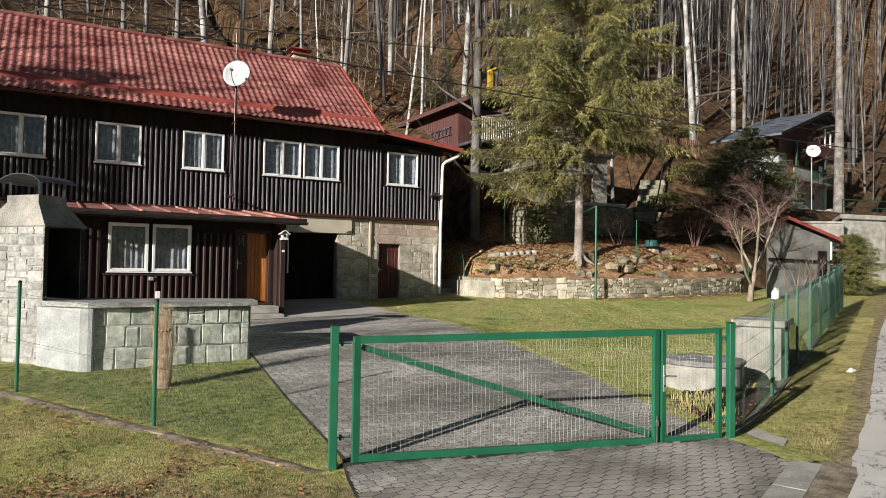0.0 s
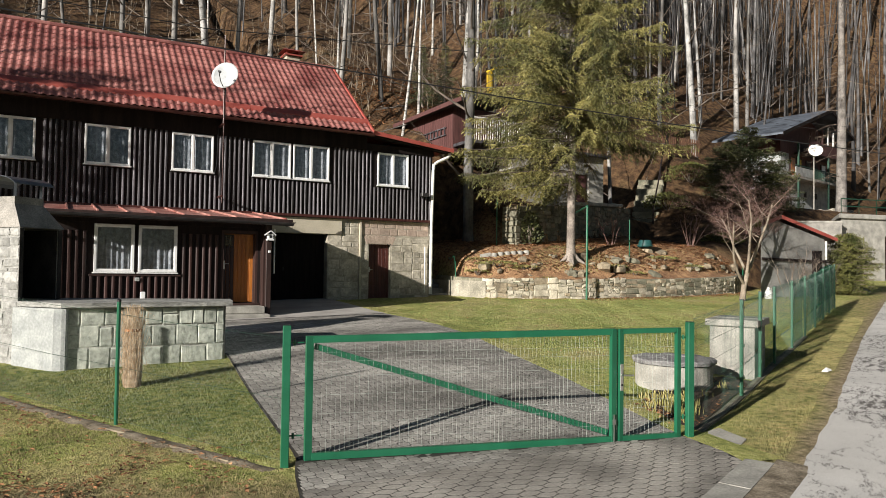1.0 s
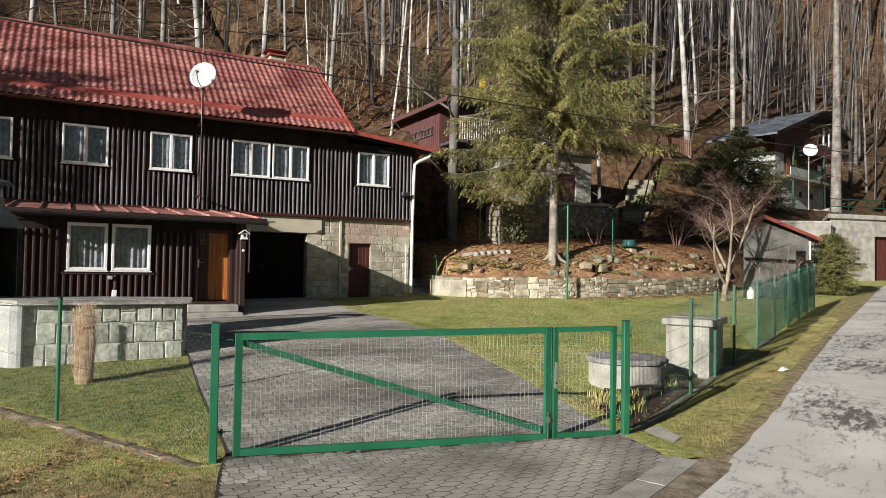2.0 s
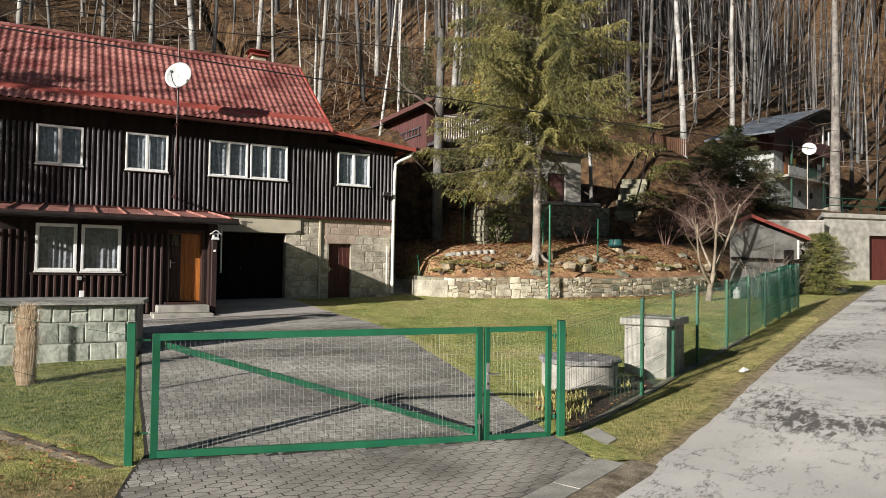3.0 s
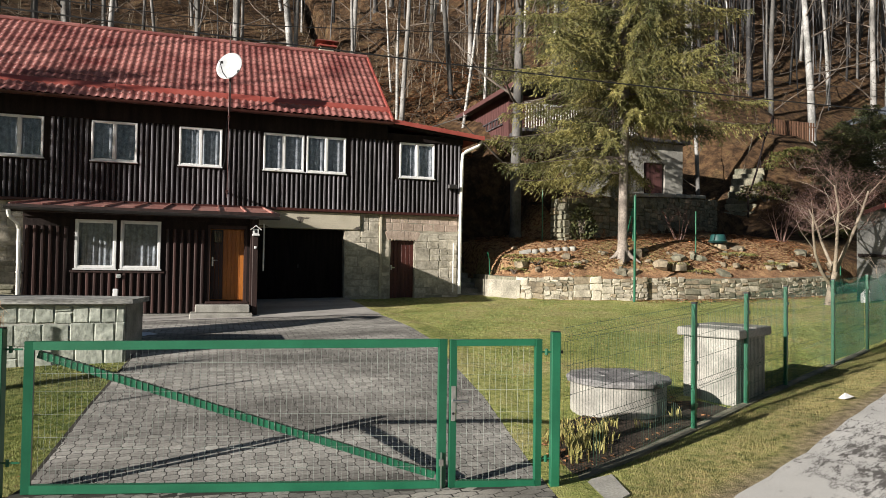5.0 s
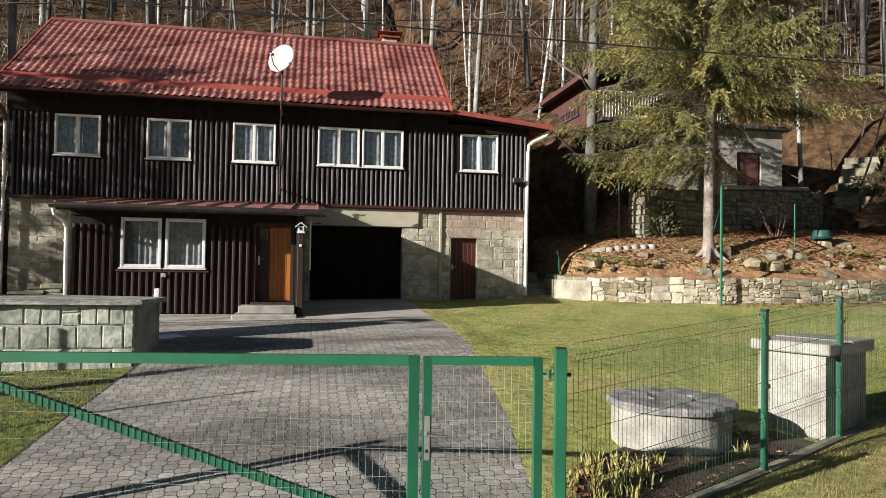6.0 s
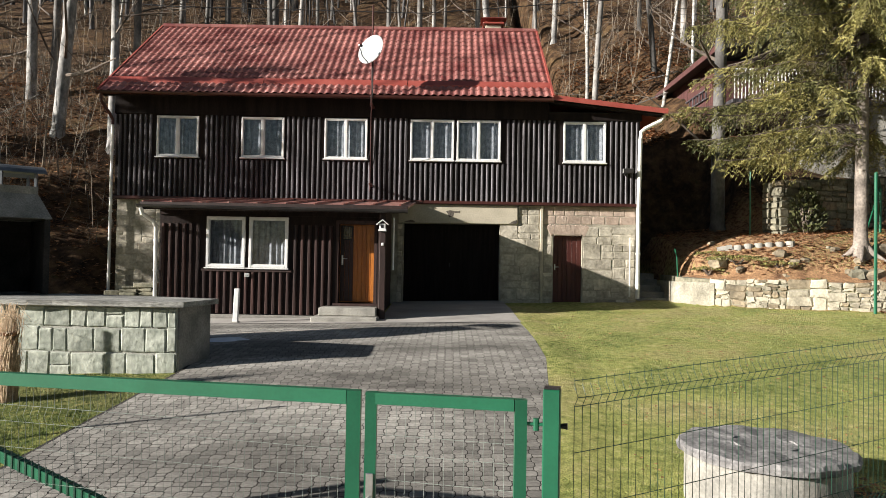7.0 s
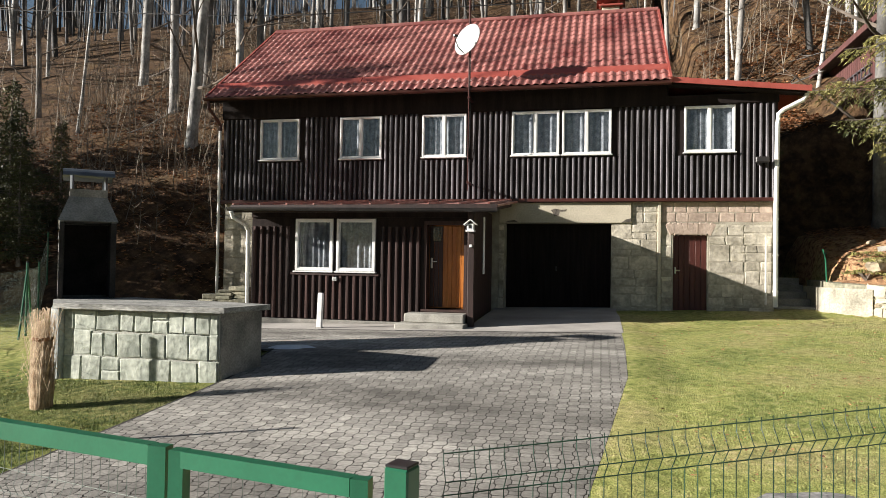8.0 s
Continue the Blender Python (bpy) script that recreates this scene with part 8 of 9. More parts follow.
for x, y, s, tn in ((39.9, 6.6, 1.05, 0), (37.5, 6.2, 0.8, 120), (41.4, 6.0, 0.65, 230)):
    t = new("broad_spruce")
    t.matrix_basis = Matrix.Translation((x, y, gz_hill(x, y) - 0.1)) @ pose(0, 0, 0, 0, 0, tn) @ Matrix.Scale(s, 4)
    tagged(t, "broad low dark green spruce before the chalet", "tree", "broad spruces")
    for nm, me in zip(("trunk", "bough_wood", "needles"), broad_me):
        new(nm, me).parent = t


def bush(name, at, rx, ry, h, n, size, mt, label, seed, stems=True):
    """A rounded evergreen bush of many small sprays on a few stems."""
    rg = np.random.default_rng(seed)
    t = thing(name, at, label, "bush")
    th = rg.uniform(0, 2 * np.pi, n)
    v = rg.uniform(0.02, 1, n)
    rad = np.sqrt(rg.uniform(0.5, 1.0, n)) * np.interp(v, [0, 0.25, 0.7, 1], [0.78, 1.0, 0.8, 0.12]) * (1 + 0.13 * np.sin(5 * th + 7 * v) + 0.1 * np.sin(3 * th - 11 * v))
    P = np.stack([at[0] + rx * rad * np.cos(th), at[1] + ry * rad * np.sin(th), at[2] + h * v], -1)
    out = np.stack([np.cos(th), np.sin(th), np.full(n, 0.9)], -1) + rg.normal(size=(n, 3)) * 0.5
    out /= np.linalg.norm(out, axis=1)[:, None]
    w = np.cross(out, rg.normal(size=(n, 3)))
    w /= np.linalg.norm(w, axis=1)[:, None]
    sz = size * rg.uniform(0.6, 1.4, n)[:, None]
    V = np.stack([P, P + out * sz * 0.5 + w * sz * 0.28, P + out * sz, P + out * sz * 0.5 - w * sz * 0.28], 1).reshape(-1, 3)
    me = bpy.data.meshes.new("sprays")
    me.from_pydata(V.tolist(), [], np.arange(len(V)).reshape(-1, 4).tolist())
    me.materials.append(mt)
    part("sprays", me, None, t)
    mb = MB()
    for i in range(5):
        a = i * 1.256
        mb.tube([(at[0], at[1], at[2] - 0.1), (at[0] + rx * 0.35 * math.cos(a), at[1] + ry * 0.35 * math.sin(a), at[2] + h * 0.6)], [0.05, 0.015], 5)
    part("stem", mb, twig_brown, t)
    return t


jx, jy = 31.9, -4.4
tm, bm_, jme = conifer(15, 2.75, lambda z: float(np.interp(z, [0.0, 0.5, 1.3, 2.1, 2.75], [0.75, 1.0, 1.08, 0.8, 0.15])), 0.08, 250, 0.05, 0.09, 1.0, 0.05, 2, 0.15, 0.25)
jun = thing("juniper_bush", (0, 0, 0), "ragged yellow-green juniper bush at the lane", "bush")
part("stem", tm, bark_spruce, jun)
part("bough_wood", bm_, twig_brown, jun)
jme.materials.append(needle_hedge)
part("sprays", jme, None, jun)
jun.location = (jx, jy, gz(jx, jy))
for bx_, by_, br_, bh_ in ((32.2, 2.2, 1.1, 0.5), (36.2, 3.4, 1.0, 0.6), (33.6, 7.2, 1.5, 1.0), (36.4, 8.0, 1.8, 1.2)):
    bush("evergreen_shrub", (bx_, by_, gz_hill(bx_, by_) - 0.1), br_, br_ * 0.8, bh_, 1900, 0.12, needle_hedge, "low spreading olive-green shrub on the slope", int(bx_ * 10))
bush("ivy_bush", (19.6, 1.15, gz(19.6, 1.1)), 0.5, 0.3, 1.3, 900, 0.12, needle_dark, "dark ivy climbing the upper stone wall", 5)
cover_mat = needle_material("ground_cover_leaves", (0.09, 0.10, 0.03), (0.27, 0.25, 0.085), 3.0)
for gx_, gy_ in ((16.3, -0.2), (16.6, 0.3), (17.9, -0.9), (18.6, -1.3), (21.6, -1.6), (22.3, -1.9), (25.6, -1.8)):
    bush("ground_cover", (gx_, gy_, gz(gx_, gy_) - 0.05), 0.5, 0.36, 0.09, 420, 0.05, cover_mat, "low yellow-green ground cover among dry leaves", int(gx_ * 31))
bush("ground_juniper", (24.5, -1.2, gz(24.5, -1.2)), 0.8, 0.5, 0.12, 800, 0.05, cover_mat, "low yellow-green plants in the leaf bed", 6)
bush("ground_juniper", (17.0, -0.4, gz(17.0, -0.4)), 0.9, 0.6, 0.13, 1000, 0.05, cover_mat, "low yellow-green plants in the leaf bed", 7)

# ---- small bare maple and shrubs on the lawn ----
def small_tree(name, x, y, seed, label, h, stems, r, mt_twig, mt_trunk, most=4, kids=4, spread=0.6):
    rnd = random.Random(seed)
    z = gz(x, y)
    t = thing(name, (x, y, z), label, "tree" if stems == 1 else "shrub")
    tk, tw = MB(), MB()
    if stems == 1:
        tk.tube([(x, y, z - 0.15), (x + 0.03, y, z + 0.1), (x + 0.1, y, z + 0.55), (x + 0.28, y, z + 1.05)], [r * 1.5, r * 1.15, r, r * 0.9], 9, caps=False)
        starts = [((x + 0.28, y, z + 1.02), (0.55, 0.1, 0.85), h * 0.5, r * 0.75), ((x + 0.10, y, z + 0.6), (-0.75, -0.1, 0.75), h * 0.48, r * 0.6), ((x + 0.25, y, z + 0.95), (-0.1, -0.5, 1.0), h * 0.5, r * 0.65), ((x + 0.27, y, z + 1.0), (0.15, 0.6, 0.9), h * 0.5, r * 0.6)]
    else:
        starts = []
        for i in range(stems):
            a = rnd.uniform(0, 6.28)
            starts.append(((x + 0.12 * math.cos(a), y + 0.12 * math.sin(a), z - 0.05), (0.5 * math.cos(a), 0.5 * math.sin(a), 1), h * rnd.uniform(0.5, 0.7), r))
    for p, d, L, rr in starts:
        grow(tk, tw, rnd, p, d, L, rr, 1, most, 0.16, spread, kids, 0.25, 0.4, 2 if stems == 1 else 0)
    if tk.v:
        part("trunk", tk, mt_trunk, t, smooth=True)
    part("crown", tw, mt_twig, t)
    return t


small_tree("maple_tree", 25.05, -4.6, 4, "small bare maple with spreading reddish twigs on the lawn", 5.7, 1, 0.10, twig_red, bark_tan, 5, 6, 0.64)
small_tree("shrub", 27.6, -4.7, 5, "bare dark-stemmed shrub beside the shed", 2.6, 7, 0.025, twig_brown, bark_tan, 3, 4, 0.5)
small_tree("shrub", 28.9, -4.9, 6, "bare dark-stemmed shrub beside the shed", 2.4, 6, 0.022, twig_brown, bark_tan, 3, 4, 0.5)
small_tree("shrub", 23.4, 0.6, 8, "bare brown shrub in the leaf bed", 2.2, 6, 0.02, twig_red, bark_tan, 3, 4, 0.55)
small_tree("shrub", 28.6, 1.0, 9, "bare brown shrub in the leaf bed", 2.6, 7, 0.022, twig_red, bark_tan, 3, 4, 0.55)
# leaves on the bed and along the wall foot
spots = []
for _ in range(11000):
    x = rf.uniform(15.9, 29.5)
    spots.append((x, float(wall_line(x)) + 0.3 + 5.5 * rf.random()))
leaves(rf, [s for s in spots if s[1] < 5.5], 0.065, "bed_leaf_litter", "thick brown leaf litter on the bed", leaf_dead)
spots = []
for _ in range(15000):
    x, y = (rf.uniform(12.5, 25), rf.uniform(8.8, 24)) if _ % 5 else (rf.uniform(15, 18.8), rf.uniform(6.8, 11))
    if not any(a < x < c and e < y < f for a, c, e, f in BUILT):
        spots.append((x, y))
for _ in range(9000):
    x, y = rf.uniform(-15, -0.8), rf.uniform(0.5, 17)
    if y > float(wall_line(x)) + 0.8:
        spots.append((x, y))
hl = MB()
for x, y in spots:
    z = gz_hill(x, y) + rf.uniform(0.02, 0.06)
    a, s = rf.uniform(0, 6.28), rf.uniform(0.05, 0.11)
    c, q = math.cos(a) * s, math.sin(a) * s
    hl.add([(x - c, y - q, z), (x - q * 0.5, y + c * 0.5, z + rf.uniform(0, 0.06)), (x + c, y + q, z + 0.03), (x + q * 0.5, y - c * 0.5, z + rf.uniform(0, 0.05))], [(0, 1, 2, 3)])
tagged(new("hill_leaves", hl.mesh("hill_leaves", leaf_dead)), "thick dead beech leaves on the steep slope", "leaves", kind="stuff")
spots = []
for _ in range(900):
    x = rf.uniform(19.5, 28)
    spots.append((x, float(wall_line(x)) - 0.1 - 0.8 * rf.random() ** 2))
leaves(rf, spots, 0.05, "wall_foot_leaves", "fallen leaves along the foot of the wall", leaf_dead)

spots = []
for _ in range(2600):
    x = rf.uniform(10.9, 26)
    y = rf.uniform(-15, -1)
    if y > float(front_line(x)) + 0.2 and y < float(wall_line(x)) - 0.3:
        spots.append((x, y))
leaves(rf, spots, 0.026, "lawn_leaves", "few dry brown leaves scattered on the lawn", leaf_dead)
small_tree("climbing_plant", 1.75, -0.22, 31, "bare climbing plant on the stone wall", 2.6, 5, 0.018, twig_brown, bark_tan, 3, 5, 0.5)


# ---- cabin, terrace and outbuildings on the slope ----
maroon = material("maroon_boards", (0.06, 0.024, 0.022), (0.11, 0.046, 0.042), 2, 0.7, bump=0.4, fine=20, stretch=(5, 5, 0.5), speck=0.3)
roof_felt = material("dark_roof_felt", (0.03, 0.027, 0.025), (0.06, 0.055, 0.05), 2, 0.85, bump=0.3, fine=40, speck=0.3)
blue_roof = material("blue_grey_roof_sheet", (0.035, 0.042, 0.055), (0.12, 0.14, 0.17), 1.2, 0.5, bump=0.2, fine=20, speck=0.2)
cabin = thing("cabin", (20.5, 8.5, 8.0), "maroon boarded cabin with a dark felt roof on the slope", "cabin")
cb0 = MB().box(18.9, 22.2, 6.4, 11.5, 7.6, 9.75)
body = part("wall", cb0, maroon, cabin)
for i in range(26):
    y0 = 6.42 + i * 0.195
    part("board", MB().box(18.875, 18.9, y0, y0 + 0.175, 7.7, 9.75), maroon, body)
mb = MB()
q = [(18.35, 9.78), (22.6, 10.6), (22.6, 10.48), (18.35, 9.66)]
mb.add([(x, y, z) for y in (4.7, 11.9) for x, z in q], [(0, 1, 2, 3), (7, 6, 5, 4), (0, 4, 5, 1), (1, 5, 6, 2), (2, 6, 7, 3), (3, 7, 4, 0)])
part("roof", mb, roof_felt, cabin)
part("fascia", MB().box(18.30, 18.35, 4.7, 11.9, 9.62, 9.82), maroon, cabin)
for zz in (8.5, 8.85):
    part("ladder_rail", MB().box(18.80, 18.84, 7.0, 9.4, zz, zz + 0.05), wood_grey, cabin)
for i in range(7):
    part("ladder_rung", MB().box(18.80, 18.84, 7.1 + i * 0.36, 7.14 + i * 0.36, 8.5, 8.9), wood_grey, cabin)
flue = thing("flue_pipe", (19.3, 12.6, 8.9), "short white flue pipe with a flat cap beside the cabin", "chimney")
zf = gz(19.3, 12.6)
part("pipe", MB().tube([(19.3, 12.6, zf - 0.3), (19.3, 12.6, 10.0)], 0.20, 12), plaster_white, flue)
part("cap", MB().tube([(19.3, 12.6, 10.06), (19.3, 12.6, 10.12)], [0.27, 0.24], 12), tin_dark, flue)
terr = thing("terrace", (22.5, 5.4, 5.3), "plastered terrace building with a red-brown door and white railing", "terrace building")
part("base_wall", MB().box(21.5, 23.4, 5.25, 6.4, 4.6, 7.85), concrete, terr, "grey concrete base under the deck")
mb = MB().box(23.4, 24.95, 5.2, 6.4, 4.9, 7.85).box(26.05, 27.0, 5.2, 6.4, 4.9, 7.85).box(24.95, 26.05, 5.2, 6.4, 6.95, 7.85).box(24.95, 26.05, 5.7, 6.4, 4.9, 6.95)
part("wall", mb, concrete, terr)
part("door", MB().box(25.05, 25.95, 5.27, 5.33, 5.3, 6.95), maroon, terr, "red-brown boarded door")
part("deck", MB().box(18.9, 27.2, 4.85, 6.4, 7.85, 8.0, b=0.02), wood_grey, terr)
for i in range(44):
    x0 = 19.0 + i * 0.125
    part("baluster", MB().box(x0, x0 + 0.03, 4.9, 4.93, 8.02, 9.0), paint_white, terr)
part("handrail", MB().box(18.95, 24.6, 4.88, 4.95, 9.0, 9.06, b=0.01), paint_white, terr, "white handrail")
yel = material("yellow_plastic", (0.62, 0.40, 0.02), (0.72, 0.50, 0.04), 3, 0.45, bump=0.1, speck=0.12)
ax_, ay_ = 30.2, 21.1
zy = gz_hill(ax_, ay_)
aw = thing("garden_awning", (ax_, ay_, zy), "yellow garden awning on a padded post up the slope", "awning")
part("post", MB().tube([(ax_, ay_, zy - 0.3), (ax_, ay_, 15.2)], 0.06, 8), steel, aw)
part("padding", MB().tube([(ax_, ay_, 15.0), (ax_, ay_, 15.15), (ax_, ay_, 16.5), (ax_, ay_, 16.65)], [0.15, 0.25, 0.25, 0.15], 12), yel, aw, "yellow foam post padding")
part("canopy", MB().bar((ax_ + 0.1, ay_, 16.8), (ax_ + 3.9, ay_ + 0.3, 18.1), 1.2, 0.12), yel, aw, "slanting yellow canopy")

stairs = thing("slope_steps", (32.3, 7.7, 5.5), "rough stone steps climbing the slope", "steps")
for i in range(8):
    x, y = 32.3 + 0.29 * i, 7.7 + 0.22 * i
    part("tread", MB().box(-0.75, 0.75, -0.26, 0.26, -0.5, 0.14, Matrix.Translation((x, y, gz_hill(x, y))) @ pose(0, 0, 0, 0, 0, -35), b=0.03), stone_dark, stairs)
rail = thing("slope_handrail", (32.0, 7.2, 6.2), "dark wooden handrail beside the stone steps", "handrail")
part("rail", MB().tube([(x, y, gz_hill(x, y) + 1.0) for x, y in ((32.2, 6.9), (33.8, 8.1), (35.6, 9.5), (37.6, 11.0))], 0.05, 6), wood_black, rail)
for x, y in ((32.2, 6.9), (34.7, 8.8), (37.6, 11.0)):
    part("post", MB().tube([(x, y, gz_hill(x, y) - 0.2), (x, y, gz_hill(x, y) + 1.02)], 0.05, 6), wood_black, rail)
fnc = thing("picket_fence", (40, 12.2, 9.5), "brown wooden picket fence on the slope", "fence")
zb = gz(40, 12)
for i in range(18):
    part("picket", MB().box(38.2 + i * 0.2, 38.32 + i * 0.2, 12.0, 12.03, zb - 0.3, zb + 0.85), brown_wood, fnc)
part("rail", MB().box(38.1, 41.9, 12.03, 12.07, zb + 0.55, zb + 0.63), brown_wood, fnc)

# shed with a red roof beside the lawn
zs = gz(28.5, -3.2)
shed = thing("garden_shed", (28.7, -3.2, zs), "grey plastered shed with red sheet roof behind the netting", "shed")
back = Vector((2.0, 1.5, 0))
gab = [(26.95, -3.96, zs - 0.2), (30.45, -4.31, zs - 0.2), (30.45, -4.31, 3.58), (27.8, -4.05, 4.24), (26.95, -3.96, 3.95)]
mb = MB().add(gab + [Vector(p) + back for p in gab], [(4, 3, 2, 1, 0), (5, 6, 7, 8, 9)] + [(i, (i + 1) % 5, 5 + (i + 1) % 5, 5 + i) for i in range(5)])
# grey plaster darkened for the tree shade on the shed front
part("wall", mb, material("shade_grey_plaster", (0.10, 0.10, 0.095), (0.235, 0.23, 0.215), 1.5, 0.9, bump=0.5, fine=26, depth=0.008, speck=0.3), shed, "grey plastered wall")
ends = [Vector((27.78, -4.25, 4.40)), Vector((30.85, -4.58, 3.58)), Vector((26.75, -4.15, 4.06))]
for k, e in enumerate(ends[1:]):
    q = [ends[0], e, e + back * 1.25, ends[0] + back * 1.25]
    part("roof_slope", MB().add(q + [p - Vector((0, 0, 0.06)) for p in q], [(0, 1, 2, 3), (7, 6, 5, 4), (0, 4, 5, 1), (1, 5, 6, 2), (2, 6, 7, 3), (3, 7, 4, 0)]), sheet_old if k == 0 else concrete_dark, shed)
    part("verge_board", MB().bar(ends[0] + Vector((0, -0.03, -0.02)), e + Vector((0, -0.03, -0.02)), 0.03, 0.13), roof_band if k == 0 else gutter_brown, shed, "bright red verge board" if k == 0 else "")
part("door", MB().box(29.7, 30.25, -4.33, -4.26, zs, 3.1, b=0.01), door_black, shed, "dark doorway")
part("lintel_beam", MB().bar((26.95, -4.02, 2.72), (30.45, -4.37, 2.66), 0.06, 0.1), wood_black, shed)
part("pipe", MB().tube([(30.48, -4.36, 2.75), (30.48, -4.36, 3.5)], 0.035, 8), pipe_white, shed, "white downpipe")

# flat-roofed concrete garage further along the lane
gar = thing("concrete_garage", (43.5, 3.4, 2.0), "flat-roofed concrete garage with brown door set in the bank", "garage")
ga, gb = Vector((40.0, 0.9, 0)), Vector((47.6, -0.9, 0))
gd_ = (gb - ga).normalized()
gmx = Matrix(((gd_.x, 0.80, 0, ga.x), (gd_.y, 0.60, 0, ga.y), (0, 0, 1, 0), (0, 0, 0, 1)))
part("wall", MB().box(0, 3.0, 0, 4, 1.5, 5.2, gmx).box(5.0, 7.6, 0, 4, 1.5, 5.2, gmx).box(3.0, 5.0, 0, 4, 4.3, 5.2, gmx).box(3.0, 5.0, 0.6, 4, 1.5, 4.3, gmx), concrete, gar)
part("door", MB().box(3.02, 4.98, 0.4, 0.5, 1.7, 4.3, gmx), door_brown, gar, "brown double door")
part("roof_slab", MB().box(-0.15, 8.8, -0.2, 4.2, 5.2, 5.45, gmx, b=0.03), concrete, gar)
for i in range(8):
    part("rail_post", MB().box(i * 1.2, i * 1.2 + 0.05, 0.0, 0.05, 5.45, 6.3, gmx), green_wire, gar)
part("rail", MB().box(0, 8.5, 0.0, 0.05, 6.25, 6.3, gmx).box(0, 8.5, 0.0, 0.05, 5.85, 5.9, gmx), green_wire, gar)

rw = thing("lane_wall", (38.0, 1.5, 3.0), "low grey concrete retaining wall beside the garage", "retaining wall")
part("wall", MB().bar((36.4, 2.7, 3.7), (39.5, 0.6, 3.7), 0.3, 2.4), concrete_dark, rw)
part("coping", MB().bar((36.4, 2.7, 4.95), (39.5, 0.6, 4.95), 0.42, 0.1), concrete, rw)

# chalet with balconies
ch = thing("chalet", (60, 17, 8.0), "chalet with white ground floor, maroon upper floor and balconies", "house")
hm = Matrix.Translation((55.6, 15.7, 0)) @ pose(0, 0, 0, 0, 0, 12)
part("ground_floor", MB().box(0, 10.4, 0, 3.8, 6.8, 10.2, hm), plaster_white, ch, "white plastered ground floor")
part("upper_floor", MB().box(1.6, 10.4, 0.02, 3.8, 10.2, 13.5, hm), maroon, ch, "maroon boarded upper floor")
part("white_bay", MB().box(-0.02, 1.6, -0.02, 3.8, 10.2, 12.4, hm), plaster_white, ch, "white plastered corner of the upper floor")
part("bay_boards", MB().box(0.0, 1.6, 0.0, 3.8, 12.4, 13.5, hm), maroon, ch)
part("attic", MB().add([hm @ Vector(p) for p in [(0.1, 0.4, 13.5), (10.3, 0.4, 13.5), (10.3, 0.4, 14.9), (6.2, 0.4, 16.3), (0.1, 0.4, 14.2), (0.1, 3.8, 13.5), (10.3, 3.8, 13.5), (10.3, 3.8, 14.9), (6.2, 3.8, 16.3), (0.1, 3.8, 14.2)]], [(0, 1, 2, 3, 4), (9, 8, 7, 6, 5), (0, 5, 6, 1), (1, 6, 7, 2), (2, 7, 8, 3), (3, 8, 9, 4), (4, 9, 5, 0)]), maroon, ch)
for xa, za, xb, zb2 in ((6.2, 16.65, 11.6, 14.75), (6.2, 16.65, -3.4, 13.35)):
    part("roof_slope", MB().add([hm @ Vector((x, y, z + k)) for x, z in ((xa, za), (xb, zb2)) for y in (-1.7, 4.3) for k in (0.0, -0.16)], [(0, 2, 3, 1), (4, 5, 7, 6), (0, 4, 6, 2), (1, 3, 7, 5), (0, 1, 5, 4), (2, 6, 7, 3)]), blue_roof, ch, "blue-grey sheet roof slope")
    part("verge_board", MB().bar(hm @ Vector((xa, -1.72, za - 0.12)), hm @ Vector((xb, -1.72, zb2 - 0.12)), 0.05, 0.26), wood_black, ch)
bal = part("balcony", MB().box(-0.1, 10.5, -1.3, 0.0, 10.1, 10.3, hm), concrete, ch, "balcony with white and green railing")
part("front_board", MB().box(-0.1, 3.4, -1.32, -1.26, 10.3, 11.0, hm), plaster_white, bal, "white balcony front")
for i in range(34):
    part("baluster", MB().box(3.5 + i * 0.2, 3.54 + i * 0.2, -1.3, -1.27, 10.3, 11.1, hm), green_wire, bal)
part("handrail", MB().box(-0.1, 10.5, -1.32, -1.24, 11.1, 11.17, hm), green_wire, bal)
bal = part("balcony", MB().box(2.6, 10.5, -1.3, 0.0, 12.45, 12.6, hm), wood_dark, ch, "upper balcony with maroon front")
part("front_board", MB().box(2.6, 10.5, -1.32, -1.26, 12.5, 13.55, hm), maroon, bal)
for i in range(7):
    part("baluster", MB().box(2.9 + i * 1.2, 3.1 + i * 1.2, -1.3, -1.22, 13.55, 14.2 + 0.36 * min(i, 6 - i) / 1.2, hm), paint_white if i > 2 else maroon, bal)
for x0 in (0.5, 6.7, 9.9):
    part("post", MB().box(x0, x0 + 0.14, -1.3, -1.16, 7.3, 13.1, hm), green_wire, ch)
for x0, mt in ((1.75, door_orange), (3.0, yel), (5.0, room_dark), (6.4, room_dark), (8.2, paint_white)):
    w = part("window", MB().box(x0, x0 + 1.0, -0.08, 0.0, 10.5, 12.2, hm), wood_dark, ch)
    part("pane", MB().box(x0 + 0.1, x0 + 0.9, -0.10, -0.08, 10.6, 12.1, hm), mt, w)
for x0 in (4.6, 6.9):
    part("vent_window", MB().box(x0, x0 + 0.5, -0.04, 0.02, 8.9, 9.4, hm), room_dark, ch)
rw_ = random.Random(51)
for i in range(16):
    x, y = 56.5 + 0.5 * i + rw_.uniform(-0.3, 0.3), 13.2 + 0.08 * i + rw_.uniform(-0.5, 0.5)
    sz_ = rw_.uniform(0.2, 0.5)
    tagged(new("slope_stone", MB().box(-sz_, sz_, -sz_ * 0.7, sz_ * 0.7, -sz_ * 0.6, sz_ * 0.6, Matrix.Translation((x, y, gz_hill(x, y) + sz_ * 0.2)) @ pose(0, 0, 0, rw_.uniform(-20, 20), rw_.uniform(-20, 20), rw_.uniform(0, 180)), b=sz_ * 0.25).mesh("slope_stone", stone_block)), "rough stone lying before the chalet", "stone", "slope stones")
